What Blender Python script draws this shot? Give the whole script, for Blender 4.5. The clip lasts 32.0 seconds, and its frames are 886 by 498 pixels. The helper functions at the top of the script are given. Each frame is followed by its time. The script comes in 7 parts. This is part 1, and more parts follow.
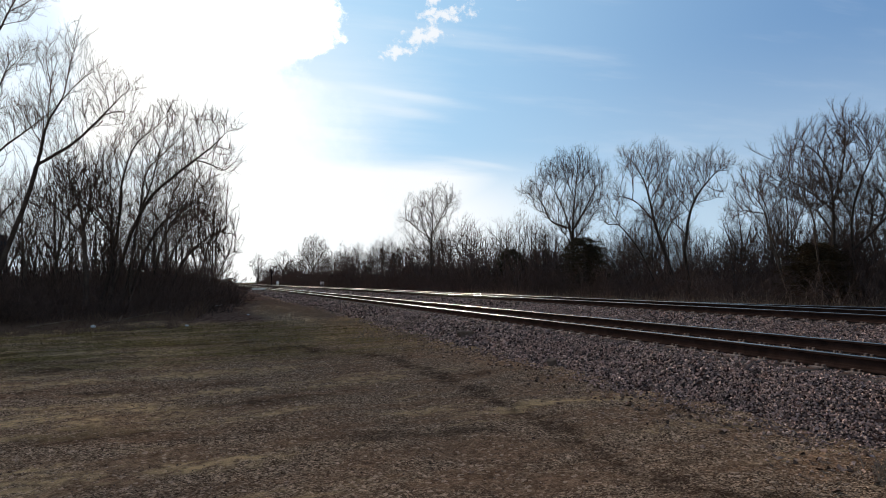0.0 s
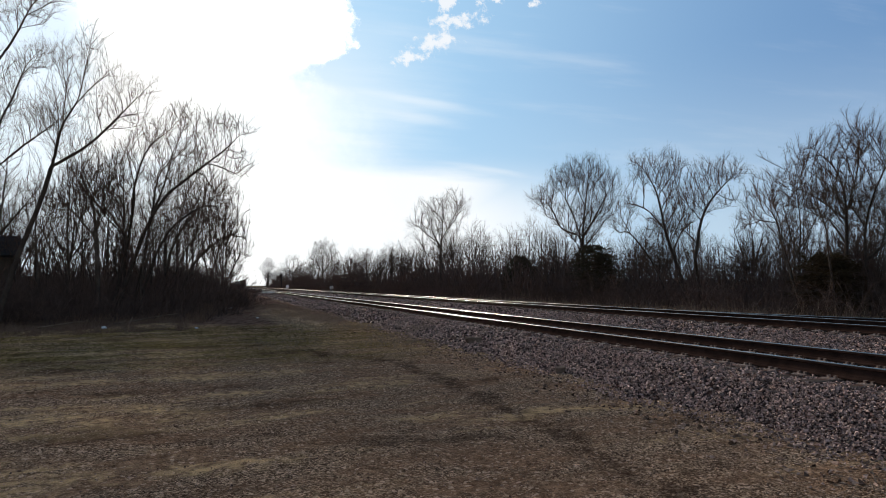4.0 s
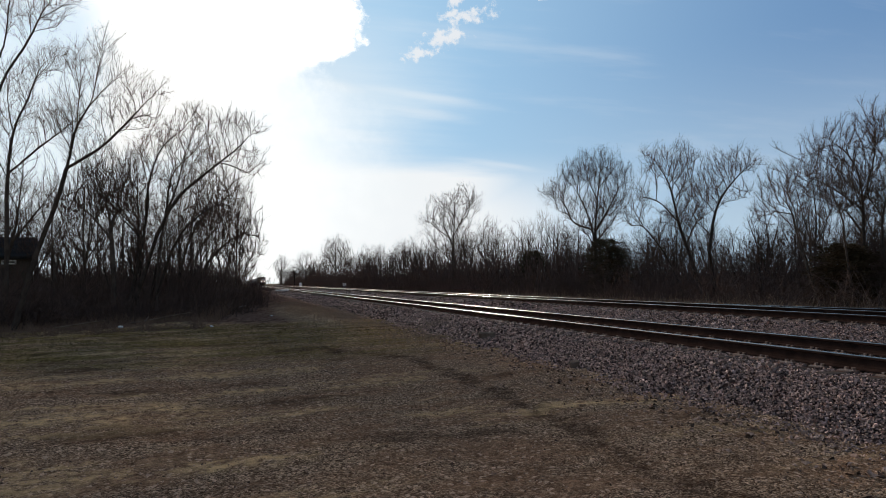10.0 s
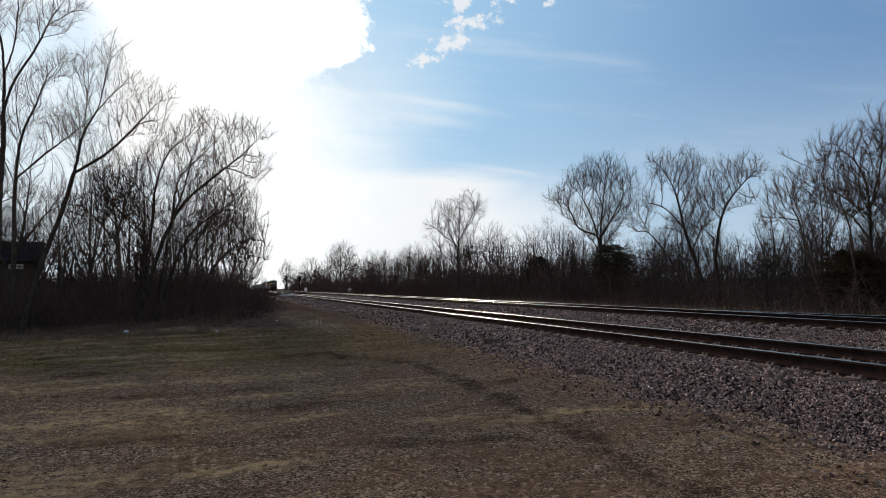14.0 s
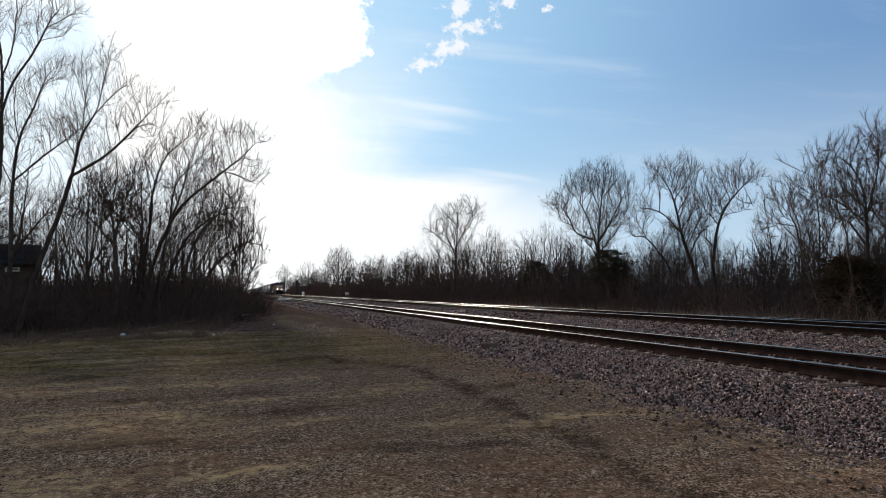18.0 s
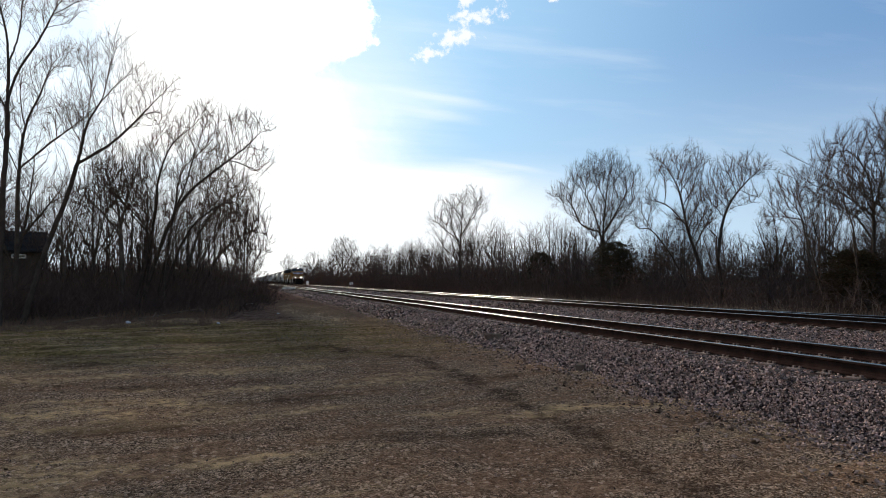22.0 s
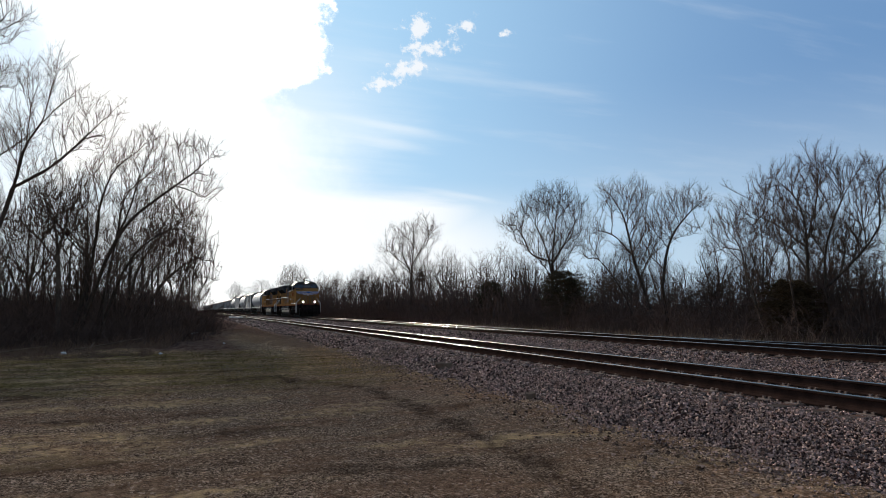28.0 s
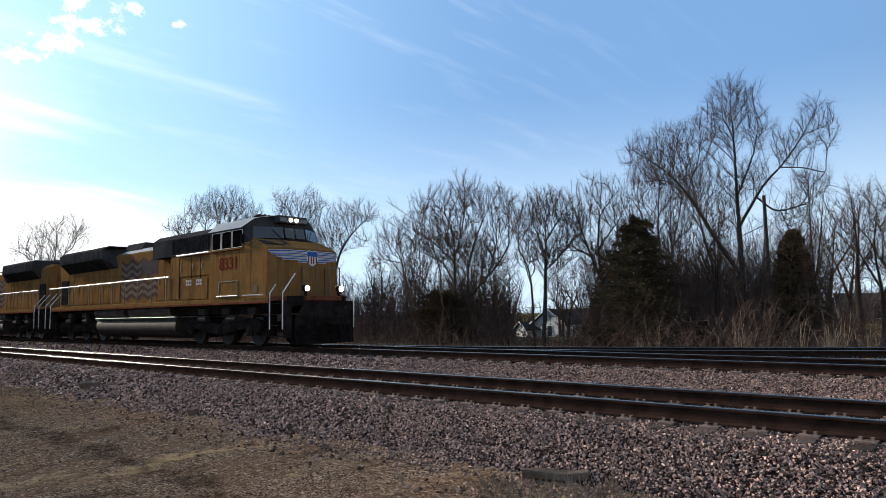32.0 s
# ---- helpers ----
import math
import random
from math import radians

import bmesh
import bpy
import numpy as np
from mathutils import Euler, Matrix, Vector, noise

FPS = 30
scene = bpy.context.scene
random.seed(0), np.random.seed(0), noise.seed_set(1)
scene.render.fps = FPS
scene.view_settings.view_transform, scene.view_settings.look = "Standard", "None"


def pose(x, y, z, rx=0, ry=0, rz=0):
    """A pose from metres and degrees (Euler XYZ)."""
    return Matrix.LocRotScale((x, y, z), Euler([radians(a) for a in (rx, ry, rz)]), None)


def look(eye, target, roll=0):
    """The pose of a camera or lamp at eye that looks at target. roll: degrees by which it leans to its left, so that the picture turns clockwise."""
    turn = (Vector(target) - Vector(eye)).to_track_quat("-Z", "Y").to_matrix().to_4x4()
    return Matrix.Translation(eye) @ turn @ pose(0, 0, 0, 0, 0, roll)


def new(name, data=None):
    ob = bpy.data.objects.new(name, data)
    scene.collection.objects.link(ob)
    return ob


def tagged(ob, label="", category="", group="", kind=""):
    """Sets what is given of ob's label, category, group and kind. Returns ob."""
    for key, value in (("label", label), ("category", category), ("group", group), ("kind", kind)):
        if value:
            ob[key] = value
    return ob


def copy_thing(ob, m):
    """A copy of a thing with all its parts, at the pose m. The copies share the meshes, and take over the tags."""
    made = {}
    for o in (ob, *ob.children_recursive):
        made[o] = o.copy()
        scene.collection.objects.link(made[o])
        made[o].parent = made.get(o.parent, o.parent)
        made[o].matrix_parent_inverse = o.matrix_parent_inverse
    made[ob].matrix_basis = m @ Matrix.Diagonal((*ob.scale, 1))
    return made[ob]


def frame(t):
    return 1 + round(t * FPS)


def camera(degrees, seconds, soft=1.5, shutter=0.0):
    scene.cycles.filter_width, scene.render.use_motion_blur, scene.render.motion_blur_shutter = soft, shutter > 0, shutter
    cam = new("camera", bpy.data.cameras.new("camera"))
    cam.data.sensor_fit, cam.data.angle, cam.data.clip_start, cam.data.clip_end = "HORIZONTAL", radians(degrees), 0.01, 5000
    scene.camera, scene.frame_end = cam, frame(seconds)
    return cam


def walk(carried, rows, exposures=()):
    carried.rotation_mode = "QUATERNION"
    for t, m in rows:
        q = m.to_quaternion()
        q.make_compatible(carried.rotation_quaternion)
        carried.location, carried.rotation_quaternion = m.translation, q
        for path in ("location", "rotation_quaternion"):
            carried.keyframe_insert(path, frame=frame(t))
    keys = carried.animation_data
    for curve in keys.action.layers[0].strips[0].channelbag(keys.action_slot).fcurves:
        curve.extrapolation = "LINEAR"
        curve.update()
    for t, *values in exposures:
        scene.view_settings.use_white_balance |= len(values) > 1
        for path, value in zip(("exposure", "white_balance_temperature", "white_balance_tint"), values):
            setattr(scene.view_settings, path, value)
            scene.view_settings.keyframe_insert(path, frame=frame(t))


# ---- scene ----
EYE = 1.61
cam = camera(67.88, 32.0, soft=0.6)
PATH = [
    (0, pose(0, 0, EYE, 92.47, 1.25, -19.28)),
    (0.5, pose(0, 0, EYE, 92.45, 0.81, -19.18)),
    (1, pose(0, 0, EYE, 92.53, 0.77, -19.06)),
    (1.5, pose(0, 0, EYE, 92.51, 0.79, -18.93)),
    (2, pose(0, 0, EYE, 92.55, 0.62, -18.83)),
    (2.5, pose(0, 0, EYE, 92.66, 0.63, -18.74)),
    (3, pose(0, 0, EYE, 92.76, 0.42, -18.65)),
    (3.5, pose(0, 0, EYE, 92.87, 0.51, -18.52)),
    (5.5, pose(0, 0, EYE, 93.18, 0.36, -18.26)),
    (6, pose(0, 0, EYE, 93.26, 0.26, -18.17)),
    (6.5, pose(0, 0, EYE, 93.30, 0.43, -18.13)),
    (7, pose(0, 0, EYE, 93.27, 0.15, -18.07)),
    (7.5, pose(0, 0, EYE, 93.27, 0.11, -17.98)),
    (8, pose(0, 0, EYE, 93.16, 0.41, -17.73)),
    (8.5, pose(0, 0, EYE, 93.10, 0.58, -17.53)),
    (9, pose(0, 0, EYE, 92.92, 1.19, -17.37)),
    (9.5, pose(0, 0, EYE, 92.74, 1.04, -17.31)),
    (10, pose(0, 0, EYE, 92.63, 1.24, -17.39)),
    (10.5, pose(0, 0, EYE, 92.61, 1.17, -17.42)),
    (11, pose(0, 0, EYE, 92.60, 1.04, -17.45)),
    (11.5, pose(0, 0, EYE, 92.66, 0.96, -17.43)),
    (12, pose(0, 0, EYE, 92.77, 0.91, -17.38)),
    (12.5, pose(0, 0, EYE, 92.84, 0.90, -17.21)),
    (13, pose(0, 0, EYE, 92.93, 1.15, -17.12)),
    (13.5, pose(0, 0, EYE, 93.03, 1.07, -17.04)),
    (14, pose(0, 0, EYE, 93.12, 1.07, -16.96)),
    (14.5, pose(0, 0, EYE, 93.22, 1.02, -16.90)),
    (16.5, pose(0, 0, EYE, 93.55, 0.33, -16.72)),
    (17, pose(0, 0, EYE, 93.48, 0.21, -16.84)),
    (17.5, pose(0, 0, EYE, 93.49, 1.26, -17.03)),
    (18, pose(0, 0, EYE, 93.50, 0.86, -17.17)),
    (18.5, pose(0, 0, EYE, 93.52, 1.03, -17.33)),
    (19, pose(0, 0, EYE, 93.59, 1.05, -17.48)),
    (19.5, pose(0, 0, EYE, 93.58, 0.47, -17.78)),
    (20, pose(0, 0, EYE, 93.42, 0.25, -17.80)),
    (20.5, pose(0, 0, EYE, 93.24, 0.04, -17.85)),
    (21, pose(0, 0, EYE, 92.99, -0.49, -17.87)),
    (21.5, pose(0, 0, EYE, 92.75, -1.18, -17.78)),
    (22, pose(0, 0, EYE, 92.68, 0.36, -16.81)),
    (22.5, pose(0, 0, EYE, 91.96, 0.69, -16.57)),
    (23, pose(0, 0, EYE, 92.77, 0.68, -16.39)),
    (23.5, pose(0, 0, EYE, 93.31, 0.12, -16.94)),
    (24, pose(0, 0, EYE, 93.23, 0.20, -16.46)),
    (24.5, pose(0, 0, EYE, 93.54, 0.67, -16.30)),
    (25, pose(0, 0, EYE, 94.09, 0.27, -17.55)),
    (25.5, pose(0, 0, EYE, 94.31, 0.39, -17.93)),
    (27.5, pose(0, 0, EYE, 94.99, 1.05, -19.54)),
    (28, pose(0, 0, EYE, 95.14, 0.36, -21.05)),
    (28.5, pose(0, 0, EYE, 95.45, 0.40, -21.98)),
    (29, pose(0, 0, EYE, 95.64, 0.39, -23.10)),
    (29.5, pose(0, 0, EYE, 95.62, 0.40, -25.45)),
    (30, pose(0, 0, EYE, 95.71, 0.99, -28.88)),
    (30.5, pose(0, 0, EYE, 95.71, 1.03, -33.06)),
    (31, pose(0, 0, EYE, 95.65, 1.06, -37.49)),
    (31.5, pose(0, 0, EYE, 95.63, 0.14, -41.29)),
    (32, pose(0, 0, EYE, 95.61, 1.01, -49.01)),
]
walk(cam, PATH, [(0, 0.0), (3, 0.0), (6, -0.05), (8, -0.10), (9.5, -0.17), (13.5, -0.15), (17, 0.0), (19.5, 0.05), (21.5, 0.12), (24, 0.14), (25, 0.09), (28, 0.0), (30, 0.06), (31, 0.22), (32, 0.55)])

# ---- light: low sun ahead and to the left, bright thin cloud round it ----
SUN_AZ, SUN_EL = -8.0, 19.2          # degrees from the line of the track, degrees up
sun_dir = Vector((math.sin(radians(SUN_AZ)) * math.cos(radians(SUN_EL)), math.cos(radians(SUN_AZ)) * math.cos(radians(SUN_EL)), math.sin(radians(SUN_EL))))
sun = new("sun", bpy.data.lights.new("sun", "SUN"))
sun.data.energy, sun.data.angle, sun.data.color = 4.0, radians(3.0), (1.0, 0.90, 0.76)
sun.matrix_world = look(sun_dir * 50, (0, 0, 0))


class Nodes:
    """Short forms for building node trees."""
    def __init__(self, tree):
        self.tree = tree
        tree.nodes.clear()

    def add(self, kind, ins=None, **props):
        n = self.tree.nodes.new("ShaderNode" + kind)
        if "operation" in props:
            n.operation = props["operation"]
        if "use_clamp" in props:
            n.use_clamp = props["use_clamp"]
        if "interpolation_type" in props:
            n.interpolation_type = props["interpolation_type"]
        if "noise_dimensions" in props:
            n.noise_dimensions = props["noise_dimensions"]
        if "feature" in props:
            n.feature = props["feature"]
        for k, v in (ins or {}).items():
            s = n.inputs[k]
            if isinstance(v, bpy.types.NodeSocket):
                self.tree.links.new(v, s)
            else:
                s.default_value = v
        return n

    def math(self, op, a, b=0.0, c=0.0, clamp=False):
        return self.add("Math", {0: a, 1: b, 2: c}, operation=op, use_clamp=clamp).outputs[0]

    def ramp(self, fac, lo, hi):
        return self.add("MapRange", {0: fac, 1: lo, 2: hi, 3: 0.0, 4: 1.0}, interpolation_type="SMOOTHSTEP").outputs[0]

    def mix(self, fac, a, b, blend="MIX"):
        n = self.tree.nodes.new("ShaderNodeMix")
        n.data_type, n.blend_type = "RGBA", blend
        for i, v in ((0, fac), (6, a), (7, b)):
            if isinstance(v, bpy.types.NodeSocket):
                self.tree.links.new(v, n.inputs[i])
            else:
                n.inputs[i].default_value = v if i == 0 else (*v[:3], 1)
        return n.outputs[2]

    def noise(self, vec, scale, detail=4.0, rough=0.55, dims="3D"):
        return self.add("TexNoise", {"Vector": vec, "Scale": scale, "Detail": detail, "Roughness": rough}, noise_dimensions=dims).outputs[0]


def sky():
    world = bpy.data.worlds.new("sky")
    scene.world = world
    world.use_nodes = True
    n = Nodes(world.node_tree)
    st = n.add("TexSky")
    st.sky_type, st.sun_disc, st.sun_elevation, st.sun_rotation = "NISHITA", False, radians(SUN_EL), radians(SUN_AZ)
    st.altitude, st.air_density, st.dust_density, st.ozone_density = 200.0, 1.0, 0.6, 2.2
    d = n.add("TexCoord").outputs["Generated"]
    sep = n.add("SeparateXYZ", {0: d})
    x, y, z = sep.outputs
    yy = n.math("MAXIMUM", y, 0.06)
    u, v = n.math("DIVIDE", x, yy), n.math("DIVIDE", z, yy)
    uv = n.add("CombineXYZ", {0: u, 1: v, 2: 0.0}).outputs[0]
    ang = n.math("ARCCOSINE", n.math("MINIMUM", n.add("VectorMath", {0: d, 1: tuple(sun_dir)}, operation="DOT_PRODUCT").outputs["Value"], 0.99999))
    # broad bright cloud about the sun with a ragged rim
    rag = n.noise(uv, 5.0, 9.0, 0.62)
    edge = n.math("SUBTRACT", ang, n.math("MULTIPLY", n.math("SUBTRACT", rag, 0.5), 0.30))
    low = n.math("MULTIPLY", n.ramp(v, 0.27, 0.10), n.ramp(n.math("ABSOLUTE", n.math("SUBTRACT", u, 0.05)), 0.55, 0.0))
    edge = n.math("SUBTRACT", edge, n.math("MULTIPLY", low, 0.03))
    edge = n.math("SUBTRACT", edge, n.math("MULTIPLY", n.math("SUBTRACT", n.math("MINIMUM", v, 0.60), 0.42), 0.55))
    cloud = n.ramp(n.math("SUBTRACT", edge, n.math("MULTIPLY", n.math("SUBTRACT", n.noise(uv, 17.0, 6.0, 0.6), 0.5), 0.15)), 0.330, 0.240)
    open_left = n.math("MULTIPLY", n.ramp(n.math("ADD", u, n.math("MULTIPLY", n.math("SUBTRACT", rag, 0.5), 0.12)), -0.145, -0.215), n.ramp(v, 0.47, 0.34))
    cloud = n.math("MULTIPLY", cloud, n.math("SUBTRACT", 1.0, n.math("MULTIPLY", open_left, 0.8)))
    # steep right-hand rim of the cloud, drawn in below
    rim = n.math("ADD", 0.088, n.math("MULTIPLY", n.ramp(v, 0.305, 0.365), 0.098))
    rough = n.math("ADD", n.math("MULTIPLY", n.math("SUBTRACT", rag, 0.5), 0.10), n.math("MULTIPLY", n.math("SUBTRACT", n.noise(uv, 26.0, 8.0, 0.66), 0.5), 0.12))
    soft = n.math("ADD", 0.012, n.math("MULTIPLY", n.ramp(v, 0.345, 0.25), 0.19))
    right = n.ramp(n.math("DIVIDE", n.math("SUBTRACT", n.math("SUBTRACT", u, rim), rough), soft), 1.0, -1.0)
    right = n.math("MULTIPLY", right, n.ramp(v, 0.95, 0.70))
    side = n.ramp(u, -0.10, 0.0)
    cloud = n.math("ADD", n.math("MULTIPLY", cloud, n.math("SUBTRACT", 1.0, side)), n.math("MULTIPLY", right, side))
    # thin streaks and general haze
    st_uv = n.add("VectorMath", {0: uv, 1: (1.1, 9.0, 1.0)}, operation="MULTIPLY").outputs[0]
    streak = n.math("MULTIPLY", n.ramp(n.noise(st_uv, 1.6, 5.0, 0.55), 0.50, 0.74), n.ramp(ang, 1.45, 0.30))
    haze = n.math("POWER", n.ramp(ang, 1.15, 0.22), 1.35)
    lowhaze = n.math("MULTIPLY", n.ramp(v, 0.22, 0.10), n.ramp(n.math("ABSOLUTE", n.math("SUBTRACT", u, 0.12)), 0.62, 0.20))
    shelf = n.math("MULTIPLY", n.ramp(n.math("ADD", v, n.math("MULTIPLY", n.math("SUBTRACT", n.noise(st_uv, 2.2, 6.0, 0.6), 0.5), 0.045)), 0.194, 0.160), n.ramp(u, 0.54, 0.34))
    lowhaze = n.math("MAXIMUM", lowhaze, n.math("MULTIPLY", shelf, n.ramp(u, -0.2, 0.0)))
    bands = None
    for pu, pv, a, b in BANDS:
        du = n.math("DIVIDE", n.math("SUBTRACT", u, pu), a)
        dv = n.math("DIVIDE", n.math("ADD", n.math("SUBTRACT", v, pv), n.math("MULTIPLY", n.math("SUBTRACT", u, pu), 0.10)), b)
        r = n.math("SQRT", n.math("ADD", n.math("MULTIPLY", du, du), n.math("MULTIPLY", dv, dv)))
        bands = r if bands is None else n.math("MINIMUM", bands, r)
    bands = n.ramp(n.math("SUBTRACT", bands, n.math("MULTIPLY", n.math("SUBTRACT", n.noise(st_uv, 5.0, 6.0, 0.6), 0.5), 1.4)), 1.15, 0.0)
    # small puffs
    puffs = None
    for pu, pv, a, b in PUFFS:
        du = n.math("DIVIDE", n.math("SUBTRACT", u, pu), a)
        dv = n.math("DIVIDE", n.math("SUBTRACT", n.math("SUBTRACT", v, pv), n.math("MULTIPLY", n.math("SUBTRACT", u, pu), 0.35)), b)
        r = n.math("SQRT", n.math("ADD", n.math("MULTIPLY", du, du), n.math("MULTIPLY", dv, dv)))
        puffs = r if puffs is None else n.math("MINIMUM", puffs, r)
    pn = n.noise(uv, 42.0, 8.0, 0.68)
    puff = n.ramp(n.math("SUBTRACT", puffs, n.math("MULTIPLY", n.math("SUBTRACT", pn, 0.5), 5.0)), 1.0, 0.1)
    base = n.mix(1.0, st.outputs[0], (0.095, 0.095, 0.095), "MULTIPLY")
    base = n.mix(n.math("MULTIPLY", n.ramp(ang, 2.0, 1.35), 0.8), base, (0.166, 0.325, 0.595))
    base = n.mix(n.math("MULTIPLY", n.math("MULTIPLY", n.ramp(z, 0.34, 0.0), n.ramp(ang, 2.1, 1.5)), 0.85), base, (0.60, 0.75, 0.87))
    base = n.mix(n.math("MULTIPLY", n.ramp(ang, 1.65, 2.3), 0.28), base, (0.80, 0.83, 0.87))
    c = n.mix(n.math("MULTIPLY", haze, 0.8, clamp=True), base, (0.50, 0.80, 1.06))
    c = n.mix(n.math("MULTIPLY", lowhaze, 0.9, clamp=True), c, (1.05, 1.06, 1.06))
    c = n.mix(n.math("MULTIPLY", streak, 0.26, clamp=True), c, (0.92, 0.96, 1.0))
    c = n.mix(n.math("MULTIPLY", bands, 0.34), c, (0.96, 0.99, 1.02))
    c = n.mix(n.math("MULTIPLY", puff, 0.85), c, (0.97, 0.98, 1.0))
    veil = n.math("MULTIPLY", n.ramp(n.math("SUBTRACT", ang, n.math("MULTIPLY", n.math("SUBTRACT", n.noise(st_uv, 1.1, 6.0, 0.6), 0.5), 0.35)), 0.52, 0.24), n.ramp(v, 0.52, 0.22))
    c = n.mix(n.math("MULTIPLY", veil, 0.7), c, (0.98, 1.05, 1.08))
    c = n.mix(cloud, c, (1.35, 1.35, 1.33))
    bg = n.add("Background", {"Color": c, "Strength": 1.0})
    out = n.add("OutputWorld", {"Surface": bg.outputs[0]})


BANDS = ((0.285, 0.266, 0.095, 0.011), (0.155, 0.300, 0.045, 0.012), (0.16, 0.225, 0.12, 0.014), (0.42, 0.186, 0.10, 0.007), (0.30, 0.292, 0.14, 0.010))
PUFFS = ((0.280, 0.362, 0.036, 0.014), (0.304, 0.382, 0.026, 0.014), (0.328, 0.393, 0.038, 0.018), (0.333, 0.430, 0.020, 0.012), (0.370, 0.431, 0.046, 0.018), (0.343, 0.466, 0.026, 0.024), (0.427, 0.480, 0.034, 0.014), (0.503, 0.477, 0.020, 0.007))
sky()


# ---- materials ----
def surface(name, c1, c2, scale=8.0, rough=0.7, bump=0.0, metal=0.0, fine=60.0, vary=0.0, island=False, stain=None, spec=0.5, runs=None):
    """A material that mixes two colours at two scales, with relief; vary: by object or by loose piece."""
    if rough >= 0.8:                      # matt, broken surfaces hardly shine
        spec = 0.0
    m = bpy.data.materials.new(name)
    m.use_nodes = True
    n = Nodes(m.node_tree)
    co = n.add("TexCoord").outputs["Object"]
    big, small = n.noise(co, scale, 5.0), n.noise(co, fine, 3.0)
    f = n.math("ADD", n.math("MULTIPLY", n.ramp(big, 0.32, 0.68), 0.65), n.math("MULTIPLY", n.ramp(small, 0.3, 0.7), 0.35))
    c = n.mix(f, c1, c2)
    if stain:
        c = n.mix(n.math("MULTIPLY", n.ramp(n.noise(co, scale * 0.4, 6.0, 0.65), 0.5, 0.72), 0.7), c, stain)
    if runs:                              # grime that has run down the sheet
        long = n.add("VectorMath", {0: co, 1: (1.0, 1.0, 0.10)}, operation="MULTIPLY").outputs[0]
        f = n.math("MULTIPLY", n.ramp(n.noise(long, 7.0, 5.0, 0.65), 0.46, 0.70), n.ramp(big, 0.30, 0.60))
        c = n.mix(n.math("MULTIPLY", f, 0.55), c, runs)
    if vary:
        r = n.add("NewGeometry").outputs["Random Per Island"] if island else n.add("ObjectInfo").outputs["Random"]
        k = n.add("MapRange", {0: r, 1: 0.0, 2: 1.0, 3: 1.0 - vary, 4: 1.0 + vary}).outputs[0]
        c = n.mix(1.0, c, n.add("CombineColor", {0: k, 1: k, 2: k}).outputs[0], "MULTIPLY")
    b = n.add("BsdfPrincipled", {"Base Color": c, "Diffuse Roughness": 0.4 if rough > 0.8 else 0.0, "Metallic": metal, "Specular IOR Level": spec})
    rr = n.add("MapRange", {0: small, 1: 0.2, 2: 0.8, 3: max(0.02, rough - 0.1), 4: min(1.0, rough + 0.1)}).outputs[0]
    n.tree.links.new(rr, b.inputs["Roughness"])
    if bump:
        h = n.math("ADD", n.math("MULTIPLY", big, 0.5), small)
        bp = n.add("Bump", {"Strength": 0.6, "Distance": bump, "Height": h})
        n.tree.links.new(bp.outputs[0], b.inputs["Normal"])
    n.add("OutputMaterial", {"Surface": b.outputs[0]})
    return m


def glow(name, colour, strength):
    m = bpy.data.materials.new(name)
    m.use_nodes = True
    n = Nodes(m.node_tree)
    n.add("OutputMaterial", {"Surface": n.add("Emission", {"Color": (*colour, 1), "Strength": strength}).outputs[0]})
    return m


RUT_X = 3.45


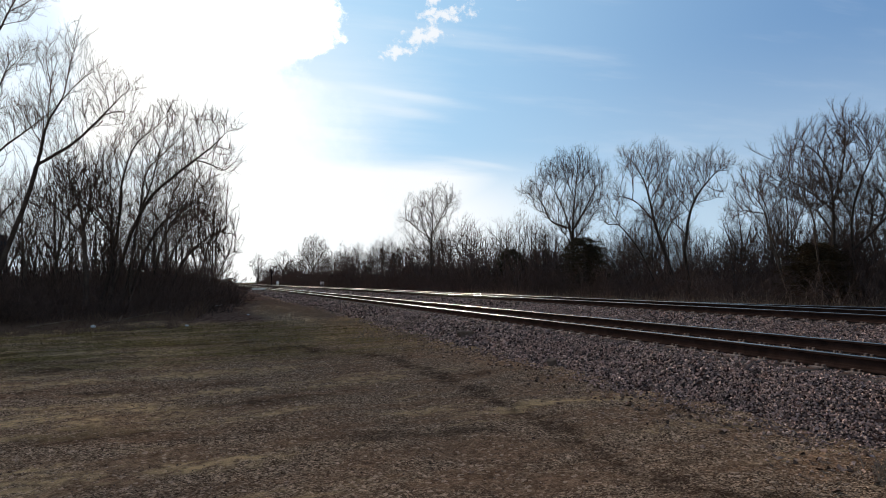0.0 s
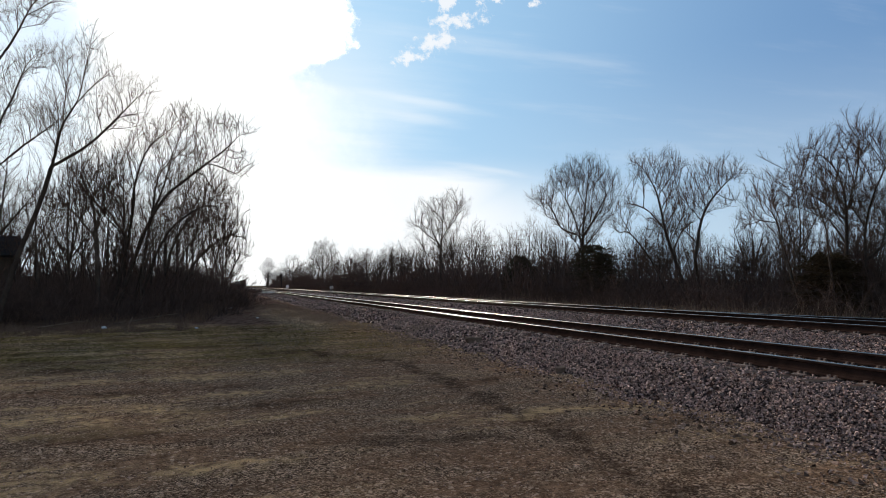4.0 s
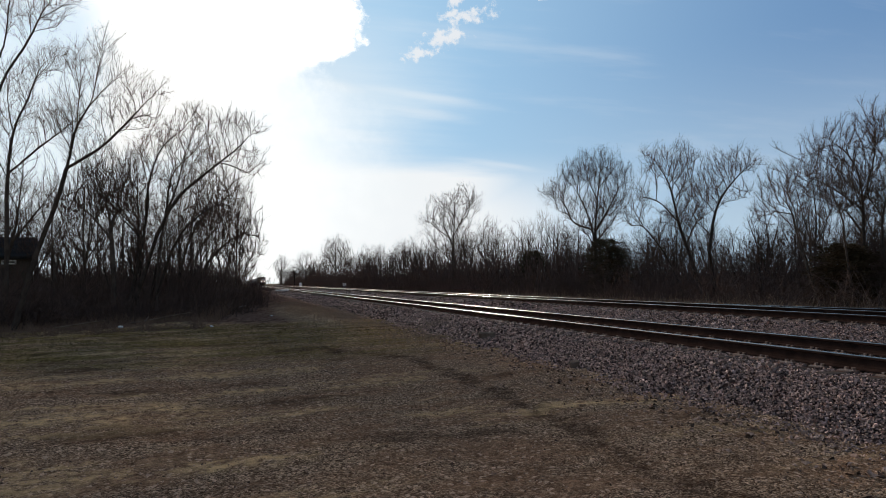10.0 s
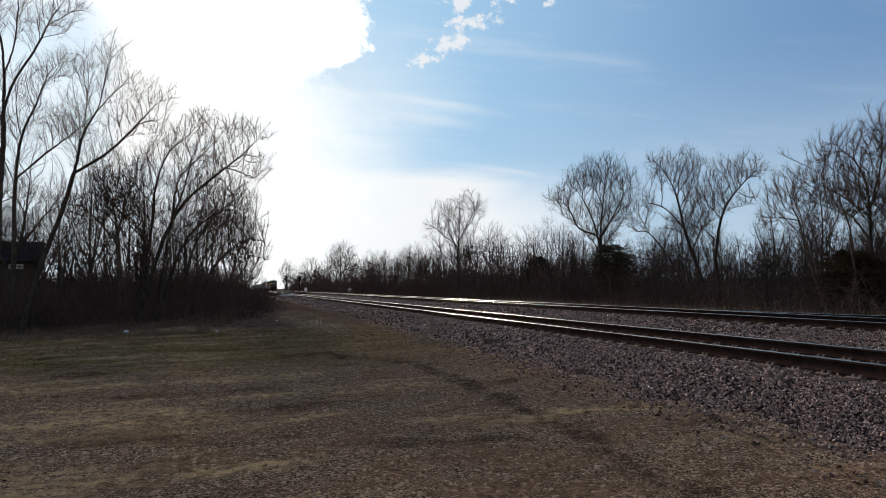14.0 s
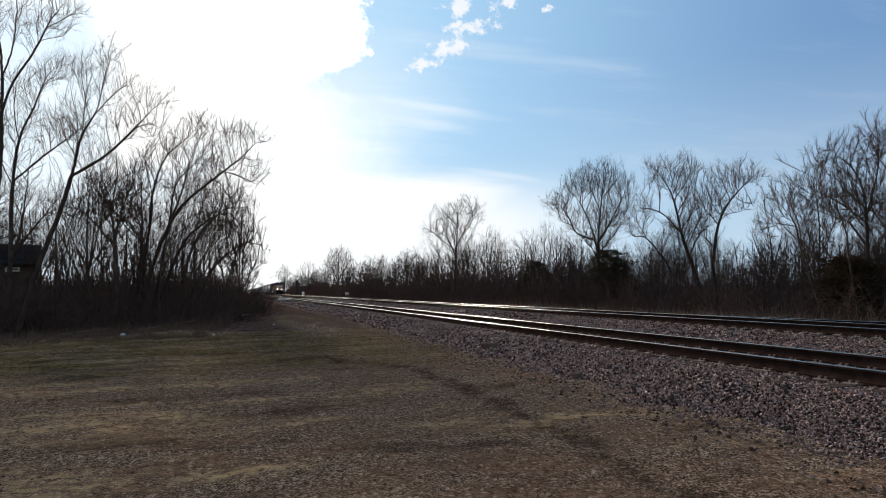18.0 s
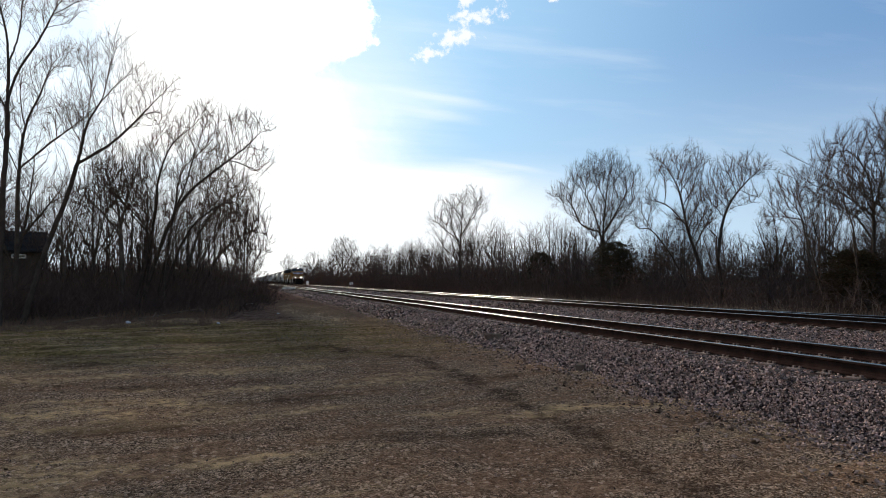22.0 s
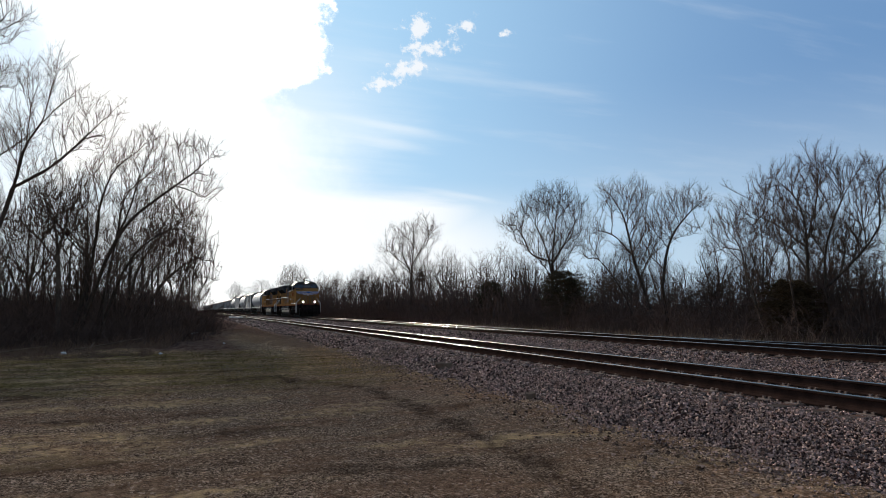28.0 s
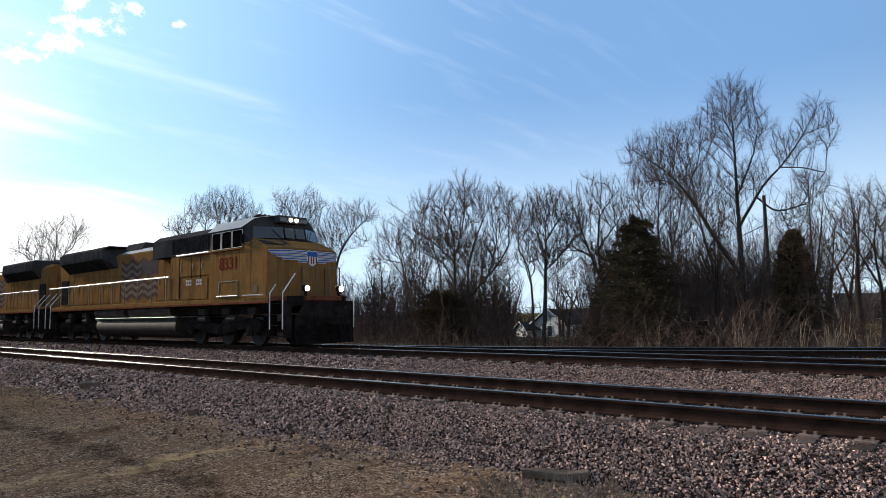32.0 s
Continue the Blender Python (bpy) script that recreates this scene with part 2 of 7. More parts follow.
def ground_material():
    m = bpy.data.materials.new("bare_earth_and_gravel")
    m.use_nodes = True
    n = Nodes(m.node_tree)
    co = n.add("TexCoord").outputs["Object"]
    sep = n.add("SeparateXYZ", {0: co})
    x, y, _ = sep.outputs
    wide = n.add("VectorMath", {0: co, 1: (0.5, 1.0, 1.0)}, operation="MULTIPLY").outputs[0]   # patches drawn out across
    a = n.noise(wide, 0.42, 6.0, 0.6)
    b = n.noise(wide, 1.3, 6.0, 0.62)
    c = n.noise(co, 7.0, 5.0, 0.6)
    peb = n.add("TexVoronoi", {"Vector": co, "Scale": 70.0}, feature="F1")
    peb2 = n.add("TexVoronoi", {"Vector": co, "Scale": 31.0}, feature="F1")
    grit = n.noise(co, 120.0, 3.0, 0.7)
    r1 = n.add("SeparateColor", {0: peb.outputs["Color"]}).outputs[0]
    r2 = n.add("SeparateColor", {0: peb2.outputs["Color"]}).outputs[1]
    earth = n.mix(n.ramp(c, 0.3, 0.7), (0.182, 0.095, 0.052), (0.380, 0.206, 0.116))
    stones = n.mix(n.math("POWER", r1, 1.7), (0.050, 0.027, 0.016), (0.680, 0.448, 0.285))
    col = n.mix(n.math("ADD", n.math("MULTIPLY", n.ramp(b, 0.36, 0.60), 0.68), 0.24), earth, stones)
    k = n.add("MapRange", {0: r2, 1: 0.0, 2: 1.0, 3: 0.68, 4: 1.36}).outputs[0]
    col = n.mix(1.0, col, n.add("CombineColor", {0: k, 1: k, 2: k}).outputs[0], "MULTIPLY")
    col = n.mix(n.math("MULTIPLY", n.ramp(r2, 0.93, 0.96), 0.7), col, (0.662, 0.443, 0.301))
    k = n.add("MapRange", {0: grit, 1: 0.25, 2: 0.75, 3: 0.68, 4: 1.44}).outputs[0]
    col = n.mix(1.0, col, n.add("CombineColor", {0: k, 1: k, 2: k}).outputs[0], "MULTIPLY")
    streak = n.add("VectorMath", {0: co, 1: (0.28, 1.0, 1.0)}, operation="MULTIPLY").outputs[0]
    straw = n.math("MULTIPLY", n.ramp(n.math("ADD", n.noise(streak, 0.75, 6.0, 0.6), n.math("MULTIPLY", n.ramp(x, 0.8, -1.2), 0.11)), 0.51, 0.63), n.ramp(c, 0.32, 0.60))
    col = n.mix(n.math("MULTIPLY", n.math("MULTIPLY", straw, n.ramp(n.noise(wide, 1.7, 7.0, 0.72), 0.40, 0.62)), 0.88), col, (0.800, 0.510, 0.250))
    # short green-brown turf before the thicket and towards the bed of the track
    turf = n.math("MULTIPLY", n.math("MULTIPLY", n.ramp(y, 12.5, 16.0), n.ramp(y, 29.5, 26.5)), n.ramp(n.math("ADD", n.noise(wide, 0.5, 5.0), n.math("MULTIPLY", n.ramp(x, 3.5, -1.0), 0.2)), 0.30, 0.48))
    patch = n.math("ADD", n.math("MULTIPLY", n.ramp(n.noise(streak, 1.1, 7.0, 0.68), 0.40, 0.62), 0.75), 0.20)
    col = n.mix(n.math("MULTIPLY", turf, patch), col, n.mix(n.ramp(c, 0.35, 0.65), (0.125, 0.085, 0.030), (0.290, 0.195, 0.072)))
    litter = n.math("MULTIPLY", n.ramp(n.math("ADD", y, n.math("MULTIPLY", n.noise(co, 0.8, 6.0, 0.7), 5.0)), 29.0, 31.5), n.ramp(x, 5.6, 4.8))
    col = n.mix(litter, col, n.mix(n.ramp(n.noise(co, 3.0, 6.0, 0.7), 0.35, 0.65), (0.095, 0.052, 0.038), (0.27, 0.165, 0.115)))
    damp = n.math("MULTIPLY", n.ramp(n.noise(wide, 0.85, 7.0, 0.66), 0.53, 0.64), n.ramp(c, 0.25, 0.6))
    col = n.mix(n.math("MULTIPLY", damp, 0.75), col, (0.062, 0.034, 0.021))
    # bleached dead grass at the foot of the ballast, far end of the yard
    px = n.math("DIVIDE", n.math("SUBTRACT", x, 3.3), 1.5)
    py = n.math("DIVIDE", n.math("SUBTRACT", y, 36.0), 13.0)
    near = n.math("SQRT", n.math("ADD", n.math("MULTIPLY", px, px), n.math("MULTIPLY", py, py)))
    near = n.math("ADD", near, n.math("MULTIPLY", n.math("SUBTRACT", n.noise(co, 1.6, 6.0, 0.7), 0.5), 1.6))
    col = n.mix(n.math("MULTIPLY", n.math("MULTIPLY", n.ramp(near, 1.1, 0.5), n.ramp(n.noise(co, 2.4, 7.0, 0.72), 0.36, 0.58)), 0.85), col, (0.64, 0.47, 0.29))
    # dark wheel track that curves away along the foot of the ballast
    bend = n.math("ADD", n.math("MULTIPLY", n.math("MAXIMUM", n.math("SUBTRACT", y, 13.5), 0.0), -0.55), n.math("MULTIPLY", n.math("SUBTRACT", n.noise(co, 0.7, 5.0, 0.65), 0.5), 1.5))
    gap = n.math("ABSOLUTE", n.math("SUBTRACT", n.math("SUBTRACT", x, RUT_X), bend))
    rut = n.math("MULTIPLY", n.math("MULTIPLY", n.ramp(gap, 0.34, 0.03), n.ramp(y, 17.5, 16.0)), n.ramp(c, 0.25, 0.55))
    col = n.mix(n.math("MULTIPLY", n.math("MULTIPLY", rut, n.ramp(n.noise(co, 2.6, 5.0, 0.7), 0.36, 0.56)), 0.75), col, (0.045, 0.024, 0.015))
    # beyond the belt: pale lawn and dead grass
    far = n.ramp(n.add("VectorMath", {0: co}, operation="LENGTH").outputs["Value"], 40.0, 70.0)
    far = n.math("MULTIPLY", far, n.ramp(x, 22.0, 34.0))
    col = n.mix(far, col, n.mix(n.ramp(a, 0.4, 0.6), (0.13, 0.090, 0.040), (0.24, 0.175, 0.075)))
    bs = n.add("BsdfPrincipled", {"Base Color": col, "Diffuse Roughness": 0.6, "Roughness": 0.95, "Specular IOR Level": 0.0})
    h = n.math("ADD", n.math("ADD", n.math("MULTIPLY", peb.outputs["Distance"], -0.55), n.math("MULTIPLY", peb2.outputs["Distance"], -0.8)), n.math("ADD", n.math("MULTIPLY", n.noise(co, 14.0, 4.0), 0.8), n.math("MULTIPLY", grit, 0.45)))
    bp = n.add("Bump", {"Strength": 1.0, "Distance": 0.034, "Height": h})
    n.tree.links.new(bp.outputs[0], bs.inputs["Normal"])
    n.add("OutputMaterial", {"Surface": bs.outputs[0]})
    return m


EARTH = ground_material()
# bed far darker than its stones: shade of the gaps put into the colour
BEDSHADE = surface("ballast_bed", (0.018, 0.010, 0.008), (0.055, 0.033, 0.027), 9.0, 0.9, 0.03, fine=24.0, spec=0.25)
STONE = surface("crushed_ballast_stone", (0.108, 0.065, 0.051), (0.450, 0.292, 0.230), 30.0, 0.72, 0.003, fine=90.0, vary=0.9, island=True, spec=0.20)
GRAVEL = surface("yard_gravel", (0.130, 0.076, 0.050), (0.42, 0.275, 0.200), 20.0, 0.9, fine=60.0, vary=0.8, island=True, spec=0.25)
RUST = surface("rusty_rail_steel", (0.023, 0.013, 0.010), (0.056, 0.031, 0.023), 5.0, 0.9, 0.002, fine=70.0, spec=0.12)
POLISHED = surface("polished_rail_head", (0.27, 0.22, 0.18), (0.40, 0.33, 0.27), 3.0, 0.20, 0.0, metal=1.0)
CORNER = surface("burnished_rail_corner", (0.070, 0.058, 0.050), (0.110, 0.092, 0.078), 3.0, 0.17, 0.0, metal=1.0)
TIE = surface("creosoted_tie_wood", (0.050, 0.038, 0.031), (0.12, 0.088, 0.070), 6.0, 0.85, 0.006, fine=30.0, vary=0.3, stain=(0.13, 0.055, 0.035))
PLATE = surface("worn_tie_plate", (0.15, 0.098, 0.074), (0.27, 0.19, 0.15), 9.0, 0.45, 0.002)
BARK = surface("grey_brown_bark", (0.046, 0.036, 0.030), (0.095, 0.074, 0.060), 3.0, 0.9, 0.02, fine=18.0, vary=0.25)
TWIG = surface("thin_bare_twigs", (0.046, 0.031, 0.025), (0.094, 0.064, 0.050), 2.0, 0.85, vary=0.25)
BRUSH = surface("dead_brush_stems", (0.066, 0.044, 0.036), (0.130, 0.088, 0.070), 2.0, 0.9, vary=0.3)
REED = surface("bleached_weeds", (0.22, 0.155, 0.105), (0.40, 0.295, 0.205), 2.0, 0.9, vary=0.3)
NEEDLE = surface("dark_evergreen_needles", (0.034, 0.031, 0.019), (0.080, 0.060, 0.036), 1.5, 0.8, vary=0.2)


# ---- mesh helpers ----
def mesh(name, verts, faces, mats, index=None, smooth=False):
    me = bpy.data.meshes.new(name)
    me.from_pydata([tuple(v) for v in verts], [], [tuple(f) for f in faces])
    for m in (mats if isinstance(mats, (list, tuple)) else [mats]):
        me.materials.append(m)
    if index is not None:
        me.polygons.foreach_set("material_index", np.asarray(index, dtype=np.int32))
    if smooth:
        me.polygons.foreach_set("use_smooth", np.ones(len(me.polygons), dtype=bool))
    me.update()
    return me


def part(name, bm, material, parent, label="", smooth=False):
    """Links a bmesh as one mesh object under a thing or under a part."""
    me = bpy.data.meshes.new(name)
    bm.normal_update()
    bm.to_mesh(me)
    bm.free()
    for m in (material if isinstance(material, (list, tuple)) else [material]):
        me.materials.append(m)
    if smooth:
        me.polygons.foreach_set("use_smooth", np.ones(len(me.polygons), dtype=bool))
    ob = new(name, me)
    ob.parent = parent
    return tagged(ob, label)


def thing(name, label, category, m=None, group="", kind=""):
    ob = new(name)
    ob.empty_display_size = 0.3
    if m is not None:
        ob.matrix_world = m
    return tagged(ob, label, category, group, kind)


def box(bm, x0, x1, y0, y1, z0, z1, bevel=0.0):
    r = bmesh.ops.create_cube(bm, size=1.0, matrix=Matrix.LocRotScale(((x0 + x1) / 2, (y0 + y1) / 2, (z0 + z1) / 2), None, (abs(x1 - x0), abs(y1 - y0), abs(z1 - z0))))
    if bevel:
        es = list({e for v in r["verts"] for e in v.link_edges})
        bmesh.ops.bevel(bm, geom=es, offset=bevel, segments=2, affect="EDGES", profile=0.5)
    return bm


def rod(bm, a, b, r, sides=8, r2=None):
    a, b = Vector(a), Vector(b)
    d = b - a
    m = Matrix.Translation((a + b) / 2) @ d.to_track_quat("Z", "Y").to_matrix().to_4x4()
    bmesh.ops.create_cone(bm, cap_ends=True, segments=sides, radius1=r, radius2=r if r2 is None else r2, depth=d.length, matrix=m)
    return bm


def extrude_y(bm, profile, y0, y1):
    """A closed outline in x, z carried along y."""
    a = [bm.verts.new((x, y0, z)) for x, z in profile]
    b = [bm.verts.new((x, y1, z)) for x, z in profile]
    k = len(profile)
    for i in range(k):
        bm.faces.new((a[i], a[(i + 1) % k], b[(i + 1) % k], b[i]))
    bm.faces.new(a[::-1])
    bm.faces.new(b)
    bmesh.ops.recalc_face_normals(bm, faces=bm.faces)
    return bm


def extrude_x(bm, profile, x0, x1):
    """A closed outline in y, z carried along x."""
    a = [bm.verts.new((x0, y, z)) for y, z in profile]
    b = [bm.verts.new((x1, y, z)) for y, z in profile]
    k = len(profile)
    for i in range(k):
        bm.faces.new((a[i], a[(i + 1) % k], b[(i + 1) % k], b[i]))
    bm.faces.new(a[::-1])
    bm.faces.new(b)
    bmesh.ops.recalc_face_normals(bm, faces=bm.faces)
    return bm


# ---- ground and the beds of the tracks ----
X_NEAR, X_FAR = 8.52, 14.40            # centre lines of the two tracks
Z_NEAR, Z_FAR = 0.50, 0.59             # tops of their rails
GAUGE = 1.505                          # between rail centres
RAIL_H, TIE_GAP = 0.186, 0.50


def height(x, y):
    """The lie of the land."""
    h = 0.0
    if x > 17:
        h -= 0.35 * min(1.0, (x - 17) / 6.0)
    if x > 45 and y > 14:                # lower ground behind the belt
        h -= 2.3 * min(1.0, (x - 45) / 15.0) * min(1.0, (y - 14) / 8.0)
    if 1.0 < x < 5.5 and 3 < y < 30:     # wheel ruts
        for rx, ry0, ry1 in ((3.45, 4.0, 12.0), (2.3, 4.0, 10.0)):
            if ry0 < y < ry1:
                h -= 0.035 * math.exp(-((x - rx - 0.12 * math.sin(y * 0.9)) / 0.18) ** 2)
    h -= 0.05 * math.exp(-((y - 15.4 - 0.25 * math.sin(x * 1.7)) / 0.45) ** 2) * math.exp(-((x - 2.6) / 1.1) ** 2)
    h += 0.16 * math.exp(-((x + 2.3) / 1.6) ** 2 - ((y - 28.2) / 0.8) ** 2)
    if abs(x) < 60 and -30 < y < 80:
        h += 0.030 * noise.fractal((x * 0.55, y * 0.55, 0.0), 1.0, 2.0, 4) + 0.012 * noise.noise((x * 3.1, y * 3.1, 4.0))
    return h


def steps(edges):
    out = []
    for a, b, d in edges:
        out += list(np.arange(a, b, d))
    return out + [edges[-1][1]]


def ground():
    xs = steps(((-2400, -400, 500), (-400, -60, 40), (-60, -14, 3), (-14, -6, 0.2), (-6, 6.5, 0.09), (6.5, 18, 1.5), (18, 80, 3), (80, 400, 40), (400, 2400, 500)))
    ys = steps(((-1200, -200, 250), (-200, -12, 20), (-12, 1, 1.0), (1, 10, 0.09), (10, 20, 0.14), (20, 34, 0.4), (34, 80, 3), (80, 400, 40), (400, 2900, 500)))
    rng = random.Random(2)
    v = [(x, y, height(x, y) + (rng.gauss(0, 0.006 if y < 10 else 0.012) if -14 < x < 6.5 and 1 < y < 30 else 0.0)) for y in ys for x in xs]
    w = len(xs)
    f = [(j * w + i, j * w + i + 1, (j + 1) * w + i + 1, (j + 1) * w + i) for j in range(len(ys) - 1) for i in range(w - 1)]
    ob = new("ground", mesh("ground", v, f, EARTH, smooth=True))
    return tagged(ob, "bare brown earth and gravel yard with patches of straw and turf", "ground", kind="structure")


ground()


def bed_height(x):
    """Top of the ballast across both tracks."""
    a, b = Z_NEAR - 0.215, Z_FAR - 0.215
    pts = ((5.35, -0.04), (5.9, 0.06), (6.95, a - 0.01), (7.3, a), (9.75, a), (10.6, 0.20), (11.9, 0.24), (13.0, b), (15.85, b), (17.6, -0.12), (19.2, -0.4))
    for (x0, z0), (x1, z1) in zip(pts, pts[1:]):
        if x <= x1:
            return z0 + (z1 - z0) * max(0.0, (x - x0) / (x1 - x0))
    return pts[-1][1]


def ballast():
    xs = [5.35 + i * 0.22 for i in range(64)]
    ys = steps(((-60, -4, 4), (-4, 40, 0.25), (40, 120, 2), (120, 900, 40)))
    v = []
    for y in ys:
        for x in xs:
            k = 0.035 if -4 < y < 45 else 0.0
            e = 0.28 * noise.noise((y * 0.35, 3.0, 0.0)) if x < 6.2 and y < 60 else 0.0
            v.append((x + e, y, bed_height(x) + k * noise.noise((x * 2.3, y * 2.3, 1.0)) - 0.015))
    w = len(xs)
    f = [(j * w + i, j * w + i + 1, (j + 1) * w + i + 1, (j + 1) * w + i) for j in range(len(ys) - 1) for i in range(w - 1)]
    tagged(new("ballast_bed", mesh("ballast_bed", v, f, BEDSHADE, smooth=True)), "crushed stone bed under the two tracks, near-black for the shade between stones", "ballast", kind="structure")


ballast()


def scatter_stones(name, spots, label, material, blocky=False):
    """Angular stones, all in one mesh: rows of x, y, z, size. blocky: flat-topped chips, else low pyramids."""
    spots = np.asarray(spots)
    rng = np.random.default_rng(5)
    k = len(spots)
    if blocky:
        ring = np.array([(1, 0, -0.5), (-0.5, 0.87, -0.5), (-0.5, -0.87, -0.5), (0.62, 0.1, 0.5), (-0.36, 0.55, 0.5), (-0.3, -0.6, 0.5)], float) * 0.60
        tris = np.array([(3, 4, 5), (0, 1, 4), (0, 4, 3), (1, 2, 5), (1, 5, 4), (2, 0, 3), (2, 3, 5)])
    else:
        ring = np.array([(1, 0, -0.3), (0, 1, -0.3), (-1, 0, -0.3), (0, -1, -0.3), (0, 0, 0.55)], float) * 0.62
        tris = np.array([(0, 1, 4), (1, 2, 4), (2, 3, 4), (3, 0, 4)])
    w = len(ring)
    v = ring[None] * rng.uniform(0.6, 1.25, (k, 1, 3)) + rng.normal(0, 0.13 if blocky else 0.16, (k, w, 3))
    q = rng.normal(size=(k, 4)) * np.array((1.0, 0.34, 0.34, 1.0))
    q /= np.linalg.norm(q, axis=1)[:, None]
    a, b, c, d = q.T
    rot = np.stack([1 - 2 * (c * c + d * d), 2 * (b * c - a * d), 2 * (b * d + a * c), 2 * (b * c + a * d), 1 - 2 * (b * b + d * d), 2 * (c * d - a * b), 2 * (b * d - a * c), 2 * (c * d + a * b), 1 - 2 * (b * b + c * c)], 1).reshape(k, 3, 3)
    v = np.einsum("kij,kvj->kvi", rot, v) * spots[:, None, 3:4] + spots[:, None, :3]
    f = (tris[None] + (np.arange(k) * w)[:, None, None]).reshape(-1, 3)
    me = bpy.data.meshes.new(name)
    me.vertices.add(k * w)
    me.vertices.foreach_set("co", v.reshape(-1).astype(np.float32))
    me.loops.add(len(f) * 3)
    me.loops.foreach_set("vertex_index", f.reshape(-1).astype(np.int32))
    me.polygons.add(len(f))
    me.polygons.foreach_set("loop_start", np.arange(0, len(f) * 3, 3, dtype=np.int32))
    me.polygons.foreach_set("use_smooth", np.zeros(len(f), dtype=bool))
    me.materials.append(material)
    me.update(calc_edges=True)
    me.validate()
    return tagged(new(name, me), label, "gravel", kind="stuff")


def ballast_stones():
    rng = np.random.default_rng(11)
    spots = []

    def fill(y0, y1, density, size):
        area = (13.2 - 5.2) * (y1 - y0)
        for _ in range(int(area * density)):
            x, y = rng.uniform(5.2, 13.2), rng.uniform(y0, y1)
            if rng.random() < 0.12:
                x = rng.uniform(13.2, 17.4)
            if x < 5.9 and rng.random() > (x - 5.0) / 0.9 + 0.35 * noise.noise((x * 1.5, y * 1.5, 7)):
                continue
            e = 0.28 * noise.noise((y * 0.35, 3.0, 0.0)) if x < 6.2 else 0.0
            s = size * rng.uniform(0.6, 1.35)
            if (abs(x - X_NEAR) < 1.32 or abs(x - X_FAR) < 1.32) and abs((y - 0.2 + 0.25) % TIE_GAP - 0.25) < 0.125 and rng.random() < 0.8:
                continue
            spots.append((x + e, y, max(bed_height(x), 0.0) + rng.uniform(-0.5, 0.35) * s, s))
    fill(-1.0, 7, 1900, 0.029)
    fill(7, 13, 1000, 0.038)
    fill(13, 26, 400, 0.056)
    fill(26, 60, 80, 0.09)
    fill(60, 130, 16, 0.16)
    near = [q for q in spots if q[0] < 10.5 and q[1] < 16]
    scatter_stones("ballast_stones", near, "loose grey and brown crushed ballast stones beside the rails", STONE, True)
    scatter_stones("distant_ballast_stones", [q for q in spots if not (q[0] < 10.5 and q[1] < 16)], "loose grey crushed ballast stones along the far track", STONE)
    # scattered pebbles over the yard
    pebbles = []
    for _ in range(24000):
        y = 2.1 * (8.0 ** rng.random())
        x = rng.uniform(-0.62 * y - 0.6, min(5.5, 1.6 * y + 1.0))
        if noise.noise((x * 0.5, y * 0.8, 3.0)) < -0.12 and rng.random() < 0.65:
            continue
        s = rng.uniform(0.35, 1.0) ** 2 * (0.015 + 0.0014 * y)
        pebbles.append((x, y, height(x, y) + 0.05 * s, s))
    for _ in range(1500):
        y = rng.uniform(1.5, 22)
        x = 5.35 - abs(rng.normal(0, 0.5))
        s = rng.uniform(0.025, 0.06)
        pebbles.append((x, y, height(x, y) + 0.15 * s, s))
    scatter_stones("yard_pebbles", pebbles, "small brown and grey gravel strewn over the earth yard", GRAVEL)


ballast_stones()

RAIL_PROFILE = [(-0.076, 0), (0.076, 0), (0.076, 0.012), (0.018, 0.032), (0.009, 0.06), (0.009, 0.135), (0.036, 0.148), (0.037, 0.166), (0.0355, 0.174), (0.031, 0.1805), (0.024, 0.1845), (0.012, 0.186), (-0.012, 0.186), (-0.024, 0.1845), (-0.031, 0.1805), (-0.0355, 0.174), (-0.037, 0.166), (-0.036, 0.148), (-0.009, 0.135), (-0.009, 0.06), (-0.018, 0.032), (-0.076, 0.012)]


def rail_mesh(path_pts):
    """A rail swept along points (x, y), with its head polished; z = 0 at its foot."""
    v, f, mi = [], [], []
    k = len(RAIL_PROFILE)
    for i, (x, y) in enumerate(path_pts):
        a, b = path_pts[max(0, i - 1)], path_pts[min(len(path_pts) - 1, i + 1)]
        dx, dy = b[0] - a[0], b[1] - a[1]
        l = math.hypot(dx, dy)
        nx, ny = dy / l, -dx / l
        v += [(x + px * nx, y + px * ny, pz) for px, pz in RAIL_PROFILE]
        if i:
            for j in range(k):
                f.append(((i - 1) * k + j, (i - 1) * k + (j + 1) % k, i * k + (j + 1) % k, i * k + j))
                mi.append(1 if 9 <= j <= 13 else 2 if j in (8, 14) else 0)
    return v, f, mi


def tie_meshes():
    bm = bmesh.new()
    box(bm, -1.3, 1.3, -0.115, 0.115, -0.18, 0.0, 0.012)
    for vert in bm.verts:
        vert.co += Vector((noise.noise(vert.co * 3), noise.noise(vert.co * 4), 0)) * 0.015
    tie = bpy.data.meshes.new("tie")
    bm.to_mesh(tie)
    bm.free()
    tie.materials.append(TIE)
    bm = bmesh.new()
    box(bm, -0.19, 0.19, -0.10, 0.10, 0.0, 0.016)
    for sx in (-0.095, 0.095):
        for sy in (-0.05, 0.05):
            box(bm, sx - 0.022, sx + 0.022, sy - 0.016, sy + 0.016, 0.014, 0.048)
    plate = bpy.data.meshes.new("tie_plate")
    bm.to_mesh(plate)
    bm.free()
    plate.materials.append(PLATE)
    return tie, plate


